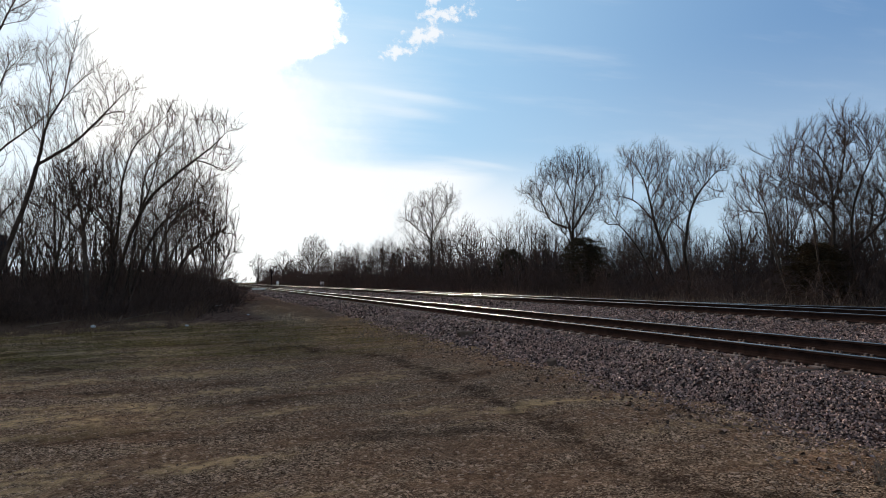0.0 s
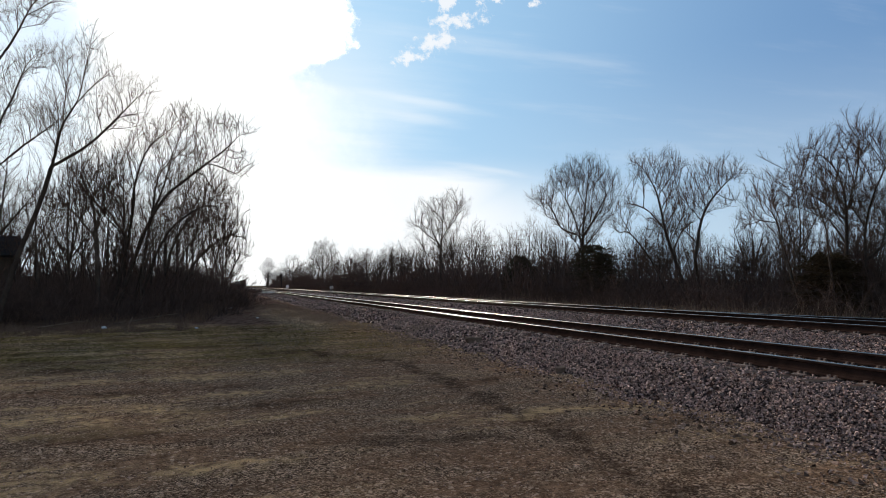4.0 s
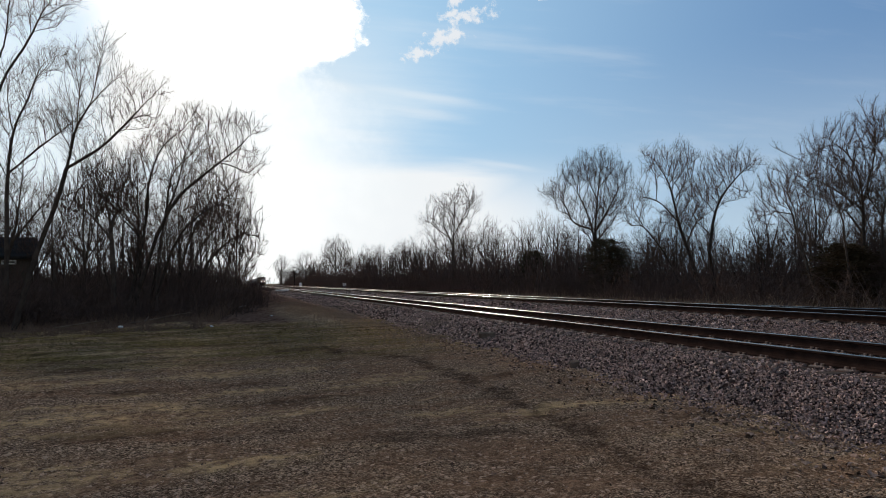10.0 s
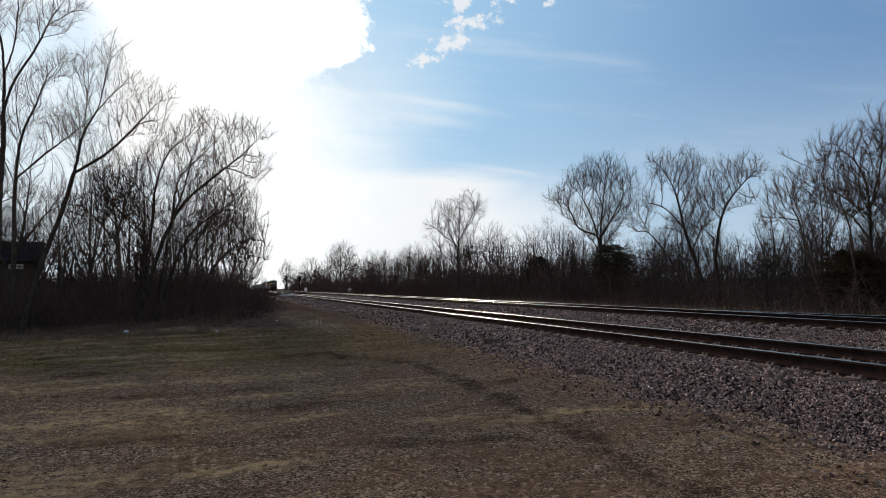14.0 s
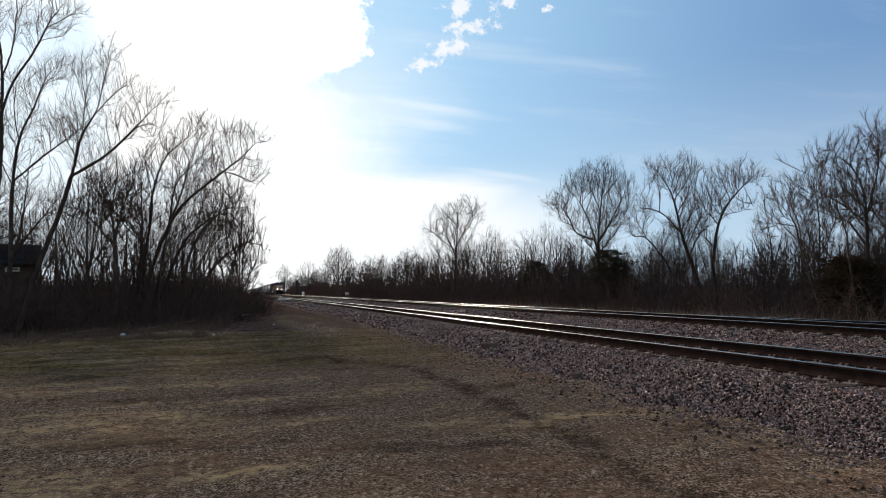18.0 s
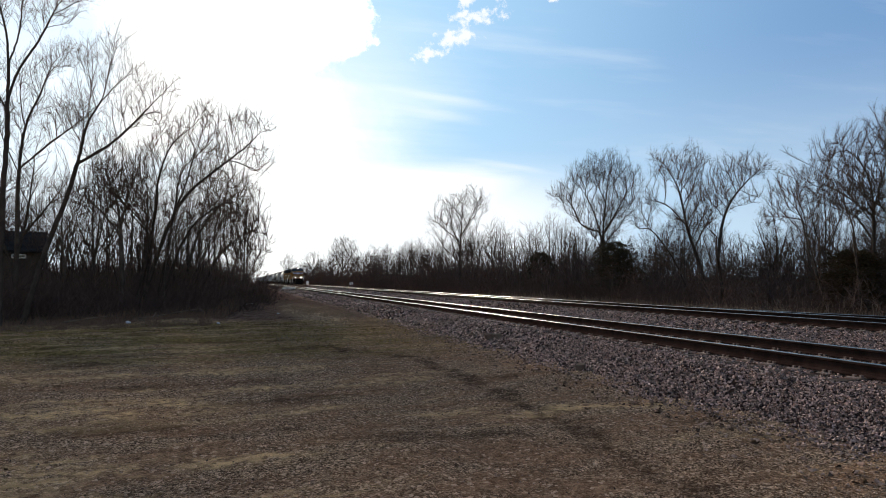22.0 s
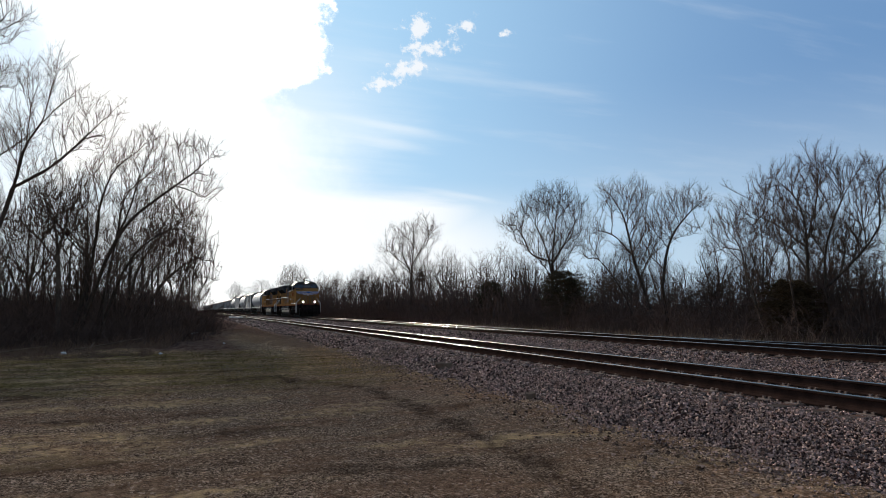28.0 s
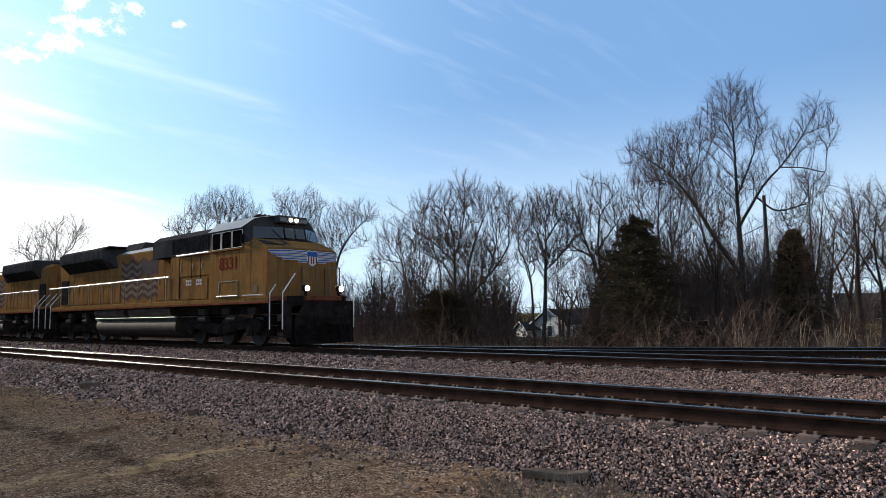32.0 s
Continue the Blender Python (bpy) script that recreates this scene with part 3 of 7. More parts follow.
def railway_track(label, centre, z, y0, y1, y_near):
    """Two rails on ties; the ties near the camera are parts, those beyond one joined part."""
    track = thing("railway_track", label, "railway track", pose(0, 0, z - RAIL_H - 0.016))
    pts = centre
    for side in (-1, 1):
        line = []
        for i, (x, y) in enumerate(pts):
            a, b = pts[max(0, i - 1)], pts[min(len(pts) - 1, i + 1)]
            dx, dy = b[0] - a[0], b[1] - a[1]
            l = math.hypot(dx, dy)
            line.append((x + side * GAUGE / 2 * dy / l, y - side * GAUGE / 2 * dx / l))
        v, f, mi = rail_mesh(line)
        me = mesh("rail", [(a, b, c + 0.016) for a, b, c in v], f, [RUST, POLISHED, CORNER], mi)
        me.polygons.foreach_set("use_smooth", np.asarray(mi, dtype=bool))
        ob = new("rail", me)
        ob.parent = track
        tagged(ob, "rusty steel rail with a polished head")
    tie, plate = tie_meshes()
    rng = random.Random(3)

    def at(y):
        for (xa, ya), (xb, yb) in zip(pts, pts[1:]):
            if min(ya, yb) <= y <= max(ya, yb):
                k = (y - ya) / (yb - ya)
                return xa + k * (xb - xa), -math.atan2(xb - xa, yb - ya)
        return pts[-1][0], 0.0
    y = y0
    far_v, far_f = [], []
    while y < y1:
        x, turn = at(y)
        m = Matrix.LocRotScale((x + rng.uniform(-0.03, 0.03), y, rng.uniform(-0.012, 0.0)), Euler((0, 0, turn + rng.uniform(-0.012, 0.012))), None)
        if y < y_near:
            t = new("tie", tie)
            t.parent, t.matrix_basis = track, m
            for side in (-1, 1):
                p = new("tie_plate", plate)
                p.parent, p.matrix_basis = t, pose(side * GAUGE / 2, 0, 0)
        else:
            o = len(far_v)
            far_v += [tuple(m @ Vector(c)) for c in ((-1.3, -0.115, 0), (1.3, -0.115, 0), (1.3, 0.115, 0), (-1.3, 0.115, 0), (-1.3, -0.115, -0.15), (-1.3, 0.115, -0.15))]
            far_f += [(o, o + 1, o + 2, o + 3), (o, o + 3, o + 5, o + 4)]
            for side in (-1, 1):
                o = len(far_v)
                far_v += [tuple(m @ Vector((side * GAUGE / 2 + a, b, 0.03))) for a, b in ((-0.17, -0.08), (0.17, -0.08), (0.17, 0.08), (-0.17, 0.08))]
                far_f.append((o, o + 1, o + 2, o + 3))
        y += TIE_GAP
    if far_v:
        ob = new("distant_ties", mesh("distant_ties", far_v, far_f, TIE))
        ob.parent = track
        tagged(ob, kind="stuff")
    return track


def straight(x):
    return [(x, -80), (x, 0), (x, 60), (x, 900)]


railway_track("empty railway track with rusty rails on dark wooden ties", straight(X_NEAR), Z_NEAR, 0.2, 200, 60)
railway_track("railway track beyond, with rusty rails, carrying the train", straight(X_FAR), Z_FAR, 0.2, 200, 45)
railway_track("rusty siding that branches away from the far track", [(24.6, -12), (21.2, 1.2), (19.6, 5.2), (18.2, 9.0), (17.0, 13.0), (16.3, 17.0), (15.6, 23.0)], 0.50, -6, 19, 19)

# ---- bare trees, thickets, weeds ----
class Tubes:
    """Tapered limbs gathered into one mesh."""
    def __init__(self):
        self.v, self.f = [], []

    def limb(self, pts, radii, sides):
        o = len(self.v)
        k = len(pts)
        for i, (p, r) in enumerate(zip(pts, radii)):
            d = (pts[min(i + 1, k - 1)] - pts[max(i - 1, 0)]).normalized()
            a = d.orthogonal().normalized()
            b = d.cross(a)
            for j in range(sides):
                t = 2 * math.pi * j / sides
                self.v.append(p + (a * math.cos(t) + b * math.sin(t)) * r)
        for i in range(k - 1):
            for j in range(sides):
                n = (j + 1) % sides
                self.f.append((o + i * sides + j, o + i * sides + n, o + (i + 1) * sides + n, o + (i + 1) * sides + j))

    def spike(self, a, b, r):
        """A twig that runs out to a point."""
        o = len(self.v)
        d = (b - a).normalized()
        u = d.orthogonal().normalized()
        w = d.cross(u)
        self.v += [a + u * r, a - u * r * 0.5 + w * r * 0.87, a - u * r * 0.5 - w * r * 0.87, b.copy()]
        self.f += [(o, o + 1, o + 3), (o + 1, o + 2, o + 3), (o + 2, o, o + 3)]

    def object(self, name, material, parent, label=""):
        ob = new(name, mesh(name, self.v, self.f, material, smooth=True))
        ob.parent = parent
        return tagged(ob, label)


def wander(rng, start, way, length, bends, crook, lift):
    pts, p, d = [start.copy()], start.copy(), way.normalized()
    for _ in range(bends):
        d = (d + Vector((rng.gauss(0, crook), rng.gauss(0, crook), rng.gauss(0, crook) * 0.6 + lift))).normalized()
        p = p + d * (length / bends)
        pts.append(p.copy())
    return pts, d


def branch_off(rng, d, angle):
    a = d.orthogonal().normalized()
    a.rotate(Matrix.Rotation(rng.uniform(0, 2 * math.pi), 3, d))
    return (d * math.cos(angle) + a * math.sin(angle)).normalized()


def sample_blobs(rng, blobs, count, deep):
    """Points spread through the lobes of a crown; lobes are (right, up, half width, half height), seen from the line."""
    size = np.array([a * b * min(a, deep) for _, _, a, b in blobs])
    pick = rng.choice(len(blobs), count, p=size / size.sum())
    b = np.array(blobs)[pick]
    d = rng.normal(size=(count, 3))
    d /= np.linalg.norm(d, axis=1)[:, None]
    d *= rng.random((count, 1)) ** 0.45 * rng.uniform(0.8, 1.18, (count, 1))
    return np.stack([b[:, 0] + d[:, 0] * b[:, 2], d[:, 1] * np.minimum(b[:, 2] * 1.2, deep), b[:, 1] + d[:, 2] * b[:, 3]], 1)


def grow(seed, limbs, blobs, girth, count=1500, step=0.20, tip=0.008, shoots=2, shoot=0.75, deep=3.0, up=0.16, lean=0.35, rise=0.95):
    """A leafless tree: main limbs by their course (right, up), then boughs that divide to fill the lobes of the crown, ending in fine shoots."""
    rng = np.random.default_rng(seed)
    pos, parent = [], []
    for k, course in enumerate(limbs):
        drift = rng.normal(0, lean) if k else 0.0
        pts = [np.array((u, 0.0, z)) for u, z in course]
        start = -1
        if pos and course[0][1] > 0.9:       # springs from a limb that stands already
            flat = np.array(pos)
            start = int(np.argmin(np.hypot(flat[:, 0] - course[0][0], flat[:, 2] - course[0][1])))
            pts = [flat[start]] + [p + np.array((0, flat[start][1], 0)) for p in pts[1:]]
        else:
            pts[0] = np.array((course[0][0], rng.normal(0, 0.35) if k else 0.0, -0.15))
            pts = [pts[0]] + [p + np.array((0, pts[0][1], 0)) for p in pts[1:]]
        if start < 0:
            pos.append(pts[0])
            parent.append(-1)
            start = len(pos) - 1
        run = 0.0
        for i in range(len(pts) - 1):
            p0, p1, p2, p3 = pts[max(0, i - 1)], pts[i], pts[i + 1], pts[min(len(pts) - 1, i + 2)]
            n = max(1, int(np.linalg.norm(p2 - p1) / step))
            for j in range(1, n + 1):
                f = j / n
                q = 0.5 * (2 * p1 + (p2 - p0) * f + (2 * p0 - 5 * p1 + 4 * p2 - p3) * f * f + (3 * p1 - p0 - 3 * p2 + p3) * f ** 3)
                run += step
                q = q + np.array((rng.normal(0, 0.008), drift * run, 0.0))
                pos.append(q)
                parent.append(start)
                start = len(pos) - 1
    stock = len(pos)
    kids = {}

    def fill(goal, reach_steps, kill):
        """Let the boughs divide towards the points of goal until each is reached."""
        def apart(nodes):                    # boughs rise: what lies below a point counts as nearer to it
            d = goal[:, None] - nodes[None]
            return np.linalg.norm(d, axis=2) * 1.45 - rise * d[:, :, 2]
        gap = apart(np.array(pos))
        near, dist = gap.argmin(1), gap.min(1)
        for _ in range(80):
            left = dist > step * kill
            goal, near, dist = goal[left], near[left], dist[left]
            if not len(goal):
                return
            reach = max(step * reach_steps, float(np.sort(dist)[len(dist) // 6]) + step)
            way = goal - np.array(pos)[near]
            way /= np.linalg.norm(way, axis=1)[:, None] + 1e-9
            pull = {}
            for i in np.nonzero(dist < reach)[0]:
                n = int(near[i])
                pull[n] = pull.get(n, 0.0) + way[i]
            fresh = []
            for n, d in pull.items():
                l = np.linalg.norm(d)
                if l < 1e-6:
                    continue
                d = d / l + np.array((0, 0, up)) + rng.normal(0, 0.12, 3)
                if parent[n] >= 0:
                    b = pos[n] - pos[parent[n]]
                    d = d + (0.6 if n >= stock else 0.35) * b / (np.linalg.norm(b) + 1e-9)
                p = pos[n] + d / np.linalg.norm(d) * step
                if any(np.linalg.norm(p - pos[c]) < step * 0.5 for c in kids.get(n, ())):
                    continue
                pos.append(p)
                parent.append(n)
                kids.setdefault(n, []).append(len(pos) - 1)
                fresh.append(len(pos) - 1)
            if not fresh:
                return
            gap = apart(np.array([pos[i] for i in fresh]))
            k, d = gap.argmin(1), gap.min(1)
            better = d < dist
            near = np.where(better, np.array(fresh)[k], near)
            dist = np.where(better, d, dist)

    for share, reach_steps, kill in ((22, 40, 3.0), (6, 16, 1.8), (1, 7, 0.95)):     # boughs, branches, twigs
        fill(sample_blobs(rng, blobs, max(12, count // share), deep), reach_steps, kill)
    total = len(pos)
    child = [[] for _ in range(total)]
    for i, p in enumerate(parent):
        if p >= 0:
            child[p].append(i)
    tips = max(2, sum(1 for c in child if not c))
    power = math.log(tips) / math.log(girth / tip)
    thick = [0.0] * total
    order = sorted(range(total), key=lambda i: -i)
    for i in order:
        thick[i] = (sum(thick[c] ** power for c in child[i])) ** (1 / power) if child[i] else tip
    top = max(p[2] for p in pos)
    thick = [max(tip, r * (1.25 - 0.62 * max(0.0, p[2]) / top)) for r, p in zip(thick, pos)]
    flat = np.array(pos)
    for _ in range(2):                       # ease the kinks of the boughs
        q = flat.copy()
        for i in range(stock, total):
            if child[i] and parent[i] >= 0:
                c = max(child[i], key=lambda j: thick[j])
                q[i] = 0.5 * flat[i] + 0.25 * (flat[parent[i]] + flat[c])
        flat = q
    spots = [Vector(p) for p in flat]
    wood, thin = Tubes(), Tubes()
    heads = [(i, -1) for i in range(total) if parent[i] < 0]
    while heads:
        i, base = heads.pop()
        line = [base, i] if base >= 0 else [i]
        while child[i]:
            c = max(child[i], key=lambda j: thick[j])
            heads += [(j, i) for j in child[i] if j != c]
            line.append(c)
            i = c
        radii = [thick[j] for j in line]
        if base >= 0:
            radii[0] = min(radii[0], radii[1] * 1.15)
        else:
            radii[0] *= 1.35
        a = 0
        while a < len(line) - 1:             # thick part as wood, the rest as thin boughs
            heavy = radii[a] > 0.028
            b = a + 1
            while b < len(line) - 1 and (radii[b] > 0.028) == heavy:
                b += 1
            keep = [j for j in range(a, b + 1) if j in (a, b) or heavy or (j - a) % 2 == 0]
            r = radii[a]
            (wood if heavy else thin).limb([spots[line[j]] for j in keep], [radii[j] for j in keep], 8 if r > 0.11 else (6 if r > 0.05 else (4 if r > 0.028 else 3)))
            a = b
    pick = random.Random(seed)
    for i in range(total):
        if thick[i] > tip * 3.2 or parent[i] < 0:
            continue
        d = (spots[i] - spots[parent[i]])
        if d.length < 1e-5:
            continue
        d.normalize()
        for _ in range(shoots + (2 if not child[i] else 0)):
            e = branch_off(pick, d, pick.uniform(0.2, 0.75))
            e = (e + Vector((0, 0, 0.5))).normalized()
            l = shoot * pick.uniform(0.45, 1.15)
            thin.spike(spots[i], spots[i] + e * l, tip * 0.5)
            for f in (0.35, 0.65):
                q = branch_off(pick, e, pick.uniform(0.4, 0.9))
                thin.spike(spots[i] + e * l * f, spots[i] + (e * f + q * pick.uniform(0.25, 0.5)) * l, tip * 0.4)
    return wood, thin


def bare_tree(label, where, group="", **kw):
    t = thing("bare_tree", label, "tree", where, group)
    wood, thin = grow(**kw)
    wood.object("trunk", BARK, t)
    thin.object("crown", TWIG, t, "fine leafless twigs")
    return t


def place(az, reach_x=None, dist=None, z=None):
    """Foot of a thing seen in a direction of az degrees from the track: on the line x = reach_x or at a distance."""
    a = radians(az)
    if dist is None:
        dist = reach_x / math.sin(a)
    x, y = dist * math.sin(a), dist * math.cos(a)
    return x, y, (height(x, y) if z is None else z)


def stand(az, turn=0, size=1.0, **kw):
    x, y, z = place(az, **kw)
    return Matrix.LocRotScale((x, y, z), Euler((0, 0, radians(turn))), (size, size, size))


R_BELT = "trees beyond the tracks"


def hero_trees():
    """Trees that can be told apart, each by the course of its limbs and the lobes of its crown."""
    def tree(label, az, seed, limbs, blobs, girth, group=R_BELT, reach=None, dist=None, tip=0.0125, shoots=1, **kw):
        bare_tree(label, stand(az, turn=-az, reach_x=reach, dist=dist), group, seed=seed, limbs=limbs, blobs=blobs, girth=girth, tip=tip, shoots=shoots, **kw)
    tree("tall bare tree with a wide crown of two spreading limbs", 39.2, 21,
         [[(-0.2, 0), (-1.0, 3.0), (-1.7, 5.4), (-2.1, 7.5), (-2.5, 9.1), (-3.4, 10.7)], [(0.6, 0), (0.2, 3.8), (-0.4, 6.0), (-0.8, 8.1), (-1.0, 10.3)], [(0.3, 3.4), (0.6, 5.7), (1.1, 7.2), (2.1, 8.6), (3.5, 10.0)], [(-1.5, 0), (-2.6, 3.0), (-4.0, 5.2), (-5.2, 6.4)], [(-1.5, 5.8), (-3.1, 7.4), (-4.3, 7.9)], [(0.9, 6.3), (1.9, 7.5), (3.0, 7.6)]],
         [(-3.3, 10.5, 1.2, 1.5), (-1.4, 9.9, 1.6, 2.0), (2.4, 9.9, 1.6, 1.1), (1.0, 9.5, 1.2, 1.6), (-4.4, 7.8, 1.1, 1.1), (0.0, 7.9, 1.9, 1.3), (-5.0, 6.3, 1.0, 1.0), (2.6, 7.7, 0.8, 0.7), (-1.4, 6.4, 2.0, 1.2)], 0.151, reach=33, count=1700)
    tree("rounded bare tree at the edge of the thicket", 30.7, 22,
         [[(-0.3, 0), (-0.2, 5.2), (-0.1, 7.5), (0.2, 10.0), (0.5, 12.7)], [(-0.2, 5.2), (-0.9, 8.0), (-1.9, 10.3), (-2.9, 11.8)], [(0.0, 6.1), (1.1, 8.3), (2.2, 10.4), (3.0, 12.1)], [(-0.8, 6.4), (-2.2, 7.2), (-3.0, 8.9), (-4.3, 10.7)]],
         [(-0.1, 12.2, 2.7, 1.9), (-2.1, 11.7, 1.7, 1.5), (1.9, 11.0, 1.8, 1.8), (-3.9, 10.2, 1.6, 1.4), (0.8, 8.8, 2.7, 1.7), (-2.2, 8.6, 1.7, 1.4), (-0.2, 6.6, 2.0, 1.2)], 0.158, reach=33, count=1700, step=0.24, tip=0.0144, shoot=0.9)
    tree("slender bare tree rising above the thicket", 18.9, 23,
         [[(-1.1, 0), (-1.0, 7.0), (-0.7, 11.3), (-0.7, 15.3)], [(-1.0, 7.0), (-2.9, 11.4), (-3.8, 13.6)], [(-0.9, 8.7), (1.0, 12.2), (1.9, 14.4)]],
         [(-2.9, 13.1, 2.5, 2.2), (0.8, 14.1, 2.9, 2.4), (-1.2, 10.9, 3.7, 2.5), (-0.8, 7.8, 3.7, 2.2), (-4.7, 10.5, 1.9, 1.6)], 0.187, reach=33, count=781, step=0.34, tip=0.0208, shoot=1.2)
    tree("lone bare tree with a dense fan of twigs", 8.5, 28,
         [[(-1.5, 0), (-1.4, 7.2), (-1.2, 14.8)], [(-1.5, 5.3), (-4.0, 11.0)], [(-1.4, 5.3), (2.0, 11.0)]],
         [(-1.0, 12.6, 4.9, 4.6), (-4.0, 9.5, 3.4, 3.4), (2.4, 9.5, 3.0, 3.4)], 0.252, reach=33, count=1200, step=0.41, tip=0.025, shoot=1.4, deep=4.0)
    far_fan = [[(0, 0), (0.2, 7.0), (0.4, 14.0)], [(0.1, 6.0), (-2.6, 11.0)], [(0.2, 6.0), (3.0, 11.5)]]
    far_top = [(0.4, 13.0, 4.6, 4.0), (-3.2, 10.5, 3.4, 3.2), (3.6, 10.5, 3.4, 3.4), (0.0, 8.0, 4.4, 2.6)]
    tree("far bare tree with a rounded crown", 5.6, 41, far_fan, far_top, 0.35, reach=30.5, count=600, step=0.6, tip=0.03, shoot=1.5, deep=4.0)
    tree("far bare tree with a dense rounded crown", 3.6, 42, [[(u, z * 1.25) for u, z in c] for c in far_fan], [(u, z * 1.25, a * 1.1, b * 1.25) for u, z, a, b in far_top], 0.42, reach=29, count=600, step=0.7, tip=0.04, shoot=1.8, deep=5.0)
    tree("tall dark bare tree with many upright stems", 50.4, 24,
         [[(-0.4, 0), (-0.2, 5.6), (-0.6, 7.9), (-1.8, 9.4)], [(-0.8, 0), (-1.1, 4.2), (-1.8, 6.5), (-3.4, 7.7)], [(0.8, 0), (0.6, 4.2), (1.3, 7.0), (2.5, 9.3)], [(-0.1, 5.6), (0.4, 7.9), (0.5, 9.9)], [(0.7, 3.0), (2.7, 5.3), (3.8, 7.8)], [(-2.5, 0), (-3.0, 3.7), (-4.4, 5.7)]],
         [(-1.8, 8.7, 1.5, 1.5), (0.5, 9.2, 2.0, 1.6), (2.8, 8.4, 1.5, 1.9), (-3.7, 7.0, 1.6, 1.4), (-0.4, 6.5, 3.2, 1.7), (2.2, 5.6, 1.7, 1.7), (-4.7, 5.7, 1.0, 1.4)], 0.122, reach=32, shoots=2, count=1700, step=0.18, shoot=0.65)
    tree("upright bare tree with ascending limbs", 57.4, 25,
         [[(0.1, 0), (0.3, 2.9), (0.4, 5.4), (0.5, 7.2), (0.8, 8.3)], [(0.4, 5.2), (-0.3, 7.3), (-0.5, 8.3)], [(0.4, 6.0), (1.2, 7.2), (1.8, 8.2)], [(0.4, 4.4), (1.7, 5.7), (2.5, 6.9)], [(-0.4, 0), (-0.5, 3.9), (-1.1, 5.5)]],
         [(0.6, 7.9, 1.6, 1.3), (-0.6, 6.9, 1.2, 1.5), (1.9, 6.9, 1.1, 1.6), (0.4, 5.4, 1.8, 1.3)], 0.108, reach=32, shoots=2, count=1200, step=0.18, shoot=0.6)
    tree("very tall bare cottonwood with a broad crown", 74.0, 26,
         [[(-0.5, 0), (-0.3, 3.6), (-0.3, 5.8), (-0.3, 8.4), (-0.3, 10.6), (-0.4, 12.2)], [(-0.1, 5.8), (0.8, 7.6), (1.8, 8.7), (2.7, 10.0), (3.2, 11.0)], [(1.6, 8.5), (2.5, 8.3), (3.4, 7.9)], [(-0.3, 3.4), (-1.3, 5.2), (-2.2, 7.0), (-3.2, 8.4), (-4.7, 9.6)], [(-1.0, 0), (-1.6, 3.9), (-2.0, 5.7), (-2.4, 8.2), (-2.9, 10.0)], [(0.6, 7.2), (1.3, 6.5), (2.2, 6.6)], [(-0.3, 7.3), (0.5, 9.2), (0.8, 10.5)]],
         [(-0.2, 11.9, 1.3, 1.4), (-1.0, 10.7, 1.3, 1.5), (0.7, 10.5, 0.9, 1.2), (3.2, 10.7, 0.9, 1.0), (2.1, 9.5, 1.0, 1.0), (3.5, 9.8, 0.8, 0.8), (-2.9, 10.2, 1.5, 1.1), (-4.6, 10.0, 1.1, 1.0), (-2.2, 8.3, 1.6, 1.3), (-4.1, 9.0, 1.3, 1.1), (2.9, 7.7, 1.0, 0.7), (2.0, 6.4, 0.9, 0.9), (-1.0, 6.7, 1.2, 1.3), (0.2, 8.1, 1.2, 1.1)], 0.150, reach=33, count=3600, step=0.16, tip=0.0075, shoot=0.5, shoots=2, lean=0.2)
    two = [(0.0, 8.6, 2.0, 1.8), (-1.2, 7.0, 1.6, 1.6), (1.3, 7.2, 1.6, 1.7), (0.0, 5.4, 2.0, 1.4)]
    fork = [[(0, 0), (0.1, 3.0), (-0.1, 6.0), (0.2, 9.2)], [(0.1, 3.0), (0.8, 5.4), (1.5, 8.0)], [(0.0, 3.6), (-0.8, 6.0), (-1.4, 8.0)]]
    tree("bare tree with a fine rounded crown", 62.6, 27, fork, two, 0.14, reach=36, count=781, shoot=0.65)
    tree("bare tree with pale slender limbs", 67.5, 30, [[(u * 1.0, z * 1.15) for u, z in c] for c in fork], [(u, z * 1.15, a, b * 1.15) for u, z, a, b in two], 0.101, reach=39, count=781, shoot=0.7)
    tree("bare tree with pale branches behind the weeds", 82.6, 29, [[(u, z * 0.8) for u, z in c] for c in fork], [(u, z * 0.8, a, b * 0.8) for u, z, a, b in two], 0.094, reach=40, count=781, shoot=0.6)
    # near side, along the yard
    L = "trees by the yard"
    tree("tall slanting bare tree at the edge of the yard", -14.6, 37,
         [[(-0.6, 0), (0.1, 2.7), (0.8, 4.9), (1.2, 6.5), (1.5, 8.0), (2.0, 9.1), (2.3, 10.6), (2.5, 12.0)], [(1.2, 6.4), (2.3, 7.2), (3.2, 8.2), (3.9, 9.1), (4.8, 10.2)], [(1.5, 8.0), (1.6, 9.1), (1.7, 10.5), (1.6, 11.5)], [(2.0, 9.0), (2.7, 10.0), (3.3, 10.7)], [(1.3, 6.7), (1.4, 8.3), (1.2, 9.6)]],
         [(2.6, 11.4, 0.8, 1.3), (1.8, 10.6, 0.9, 1.3), (3.4, 10.2, 0.9, 1.0), (4.4, 9.9, 0.9, 0.8), (2.9, 8.9, 1.1, 1.0), (1.2, 8.8, 0.9, 1.1), (4.0, 8.7, 0.9, 0.6), (1.8, 7.4, 1.0, 0.9)], 0.082, L, dist=30, count=1700, step=0.15, tip=0.0062, shoot=0.42, shoots=1, lean=0.15)
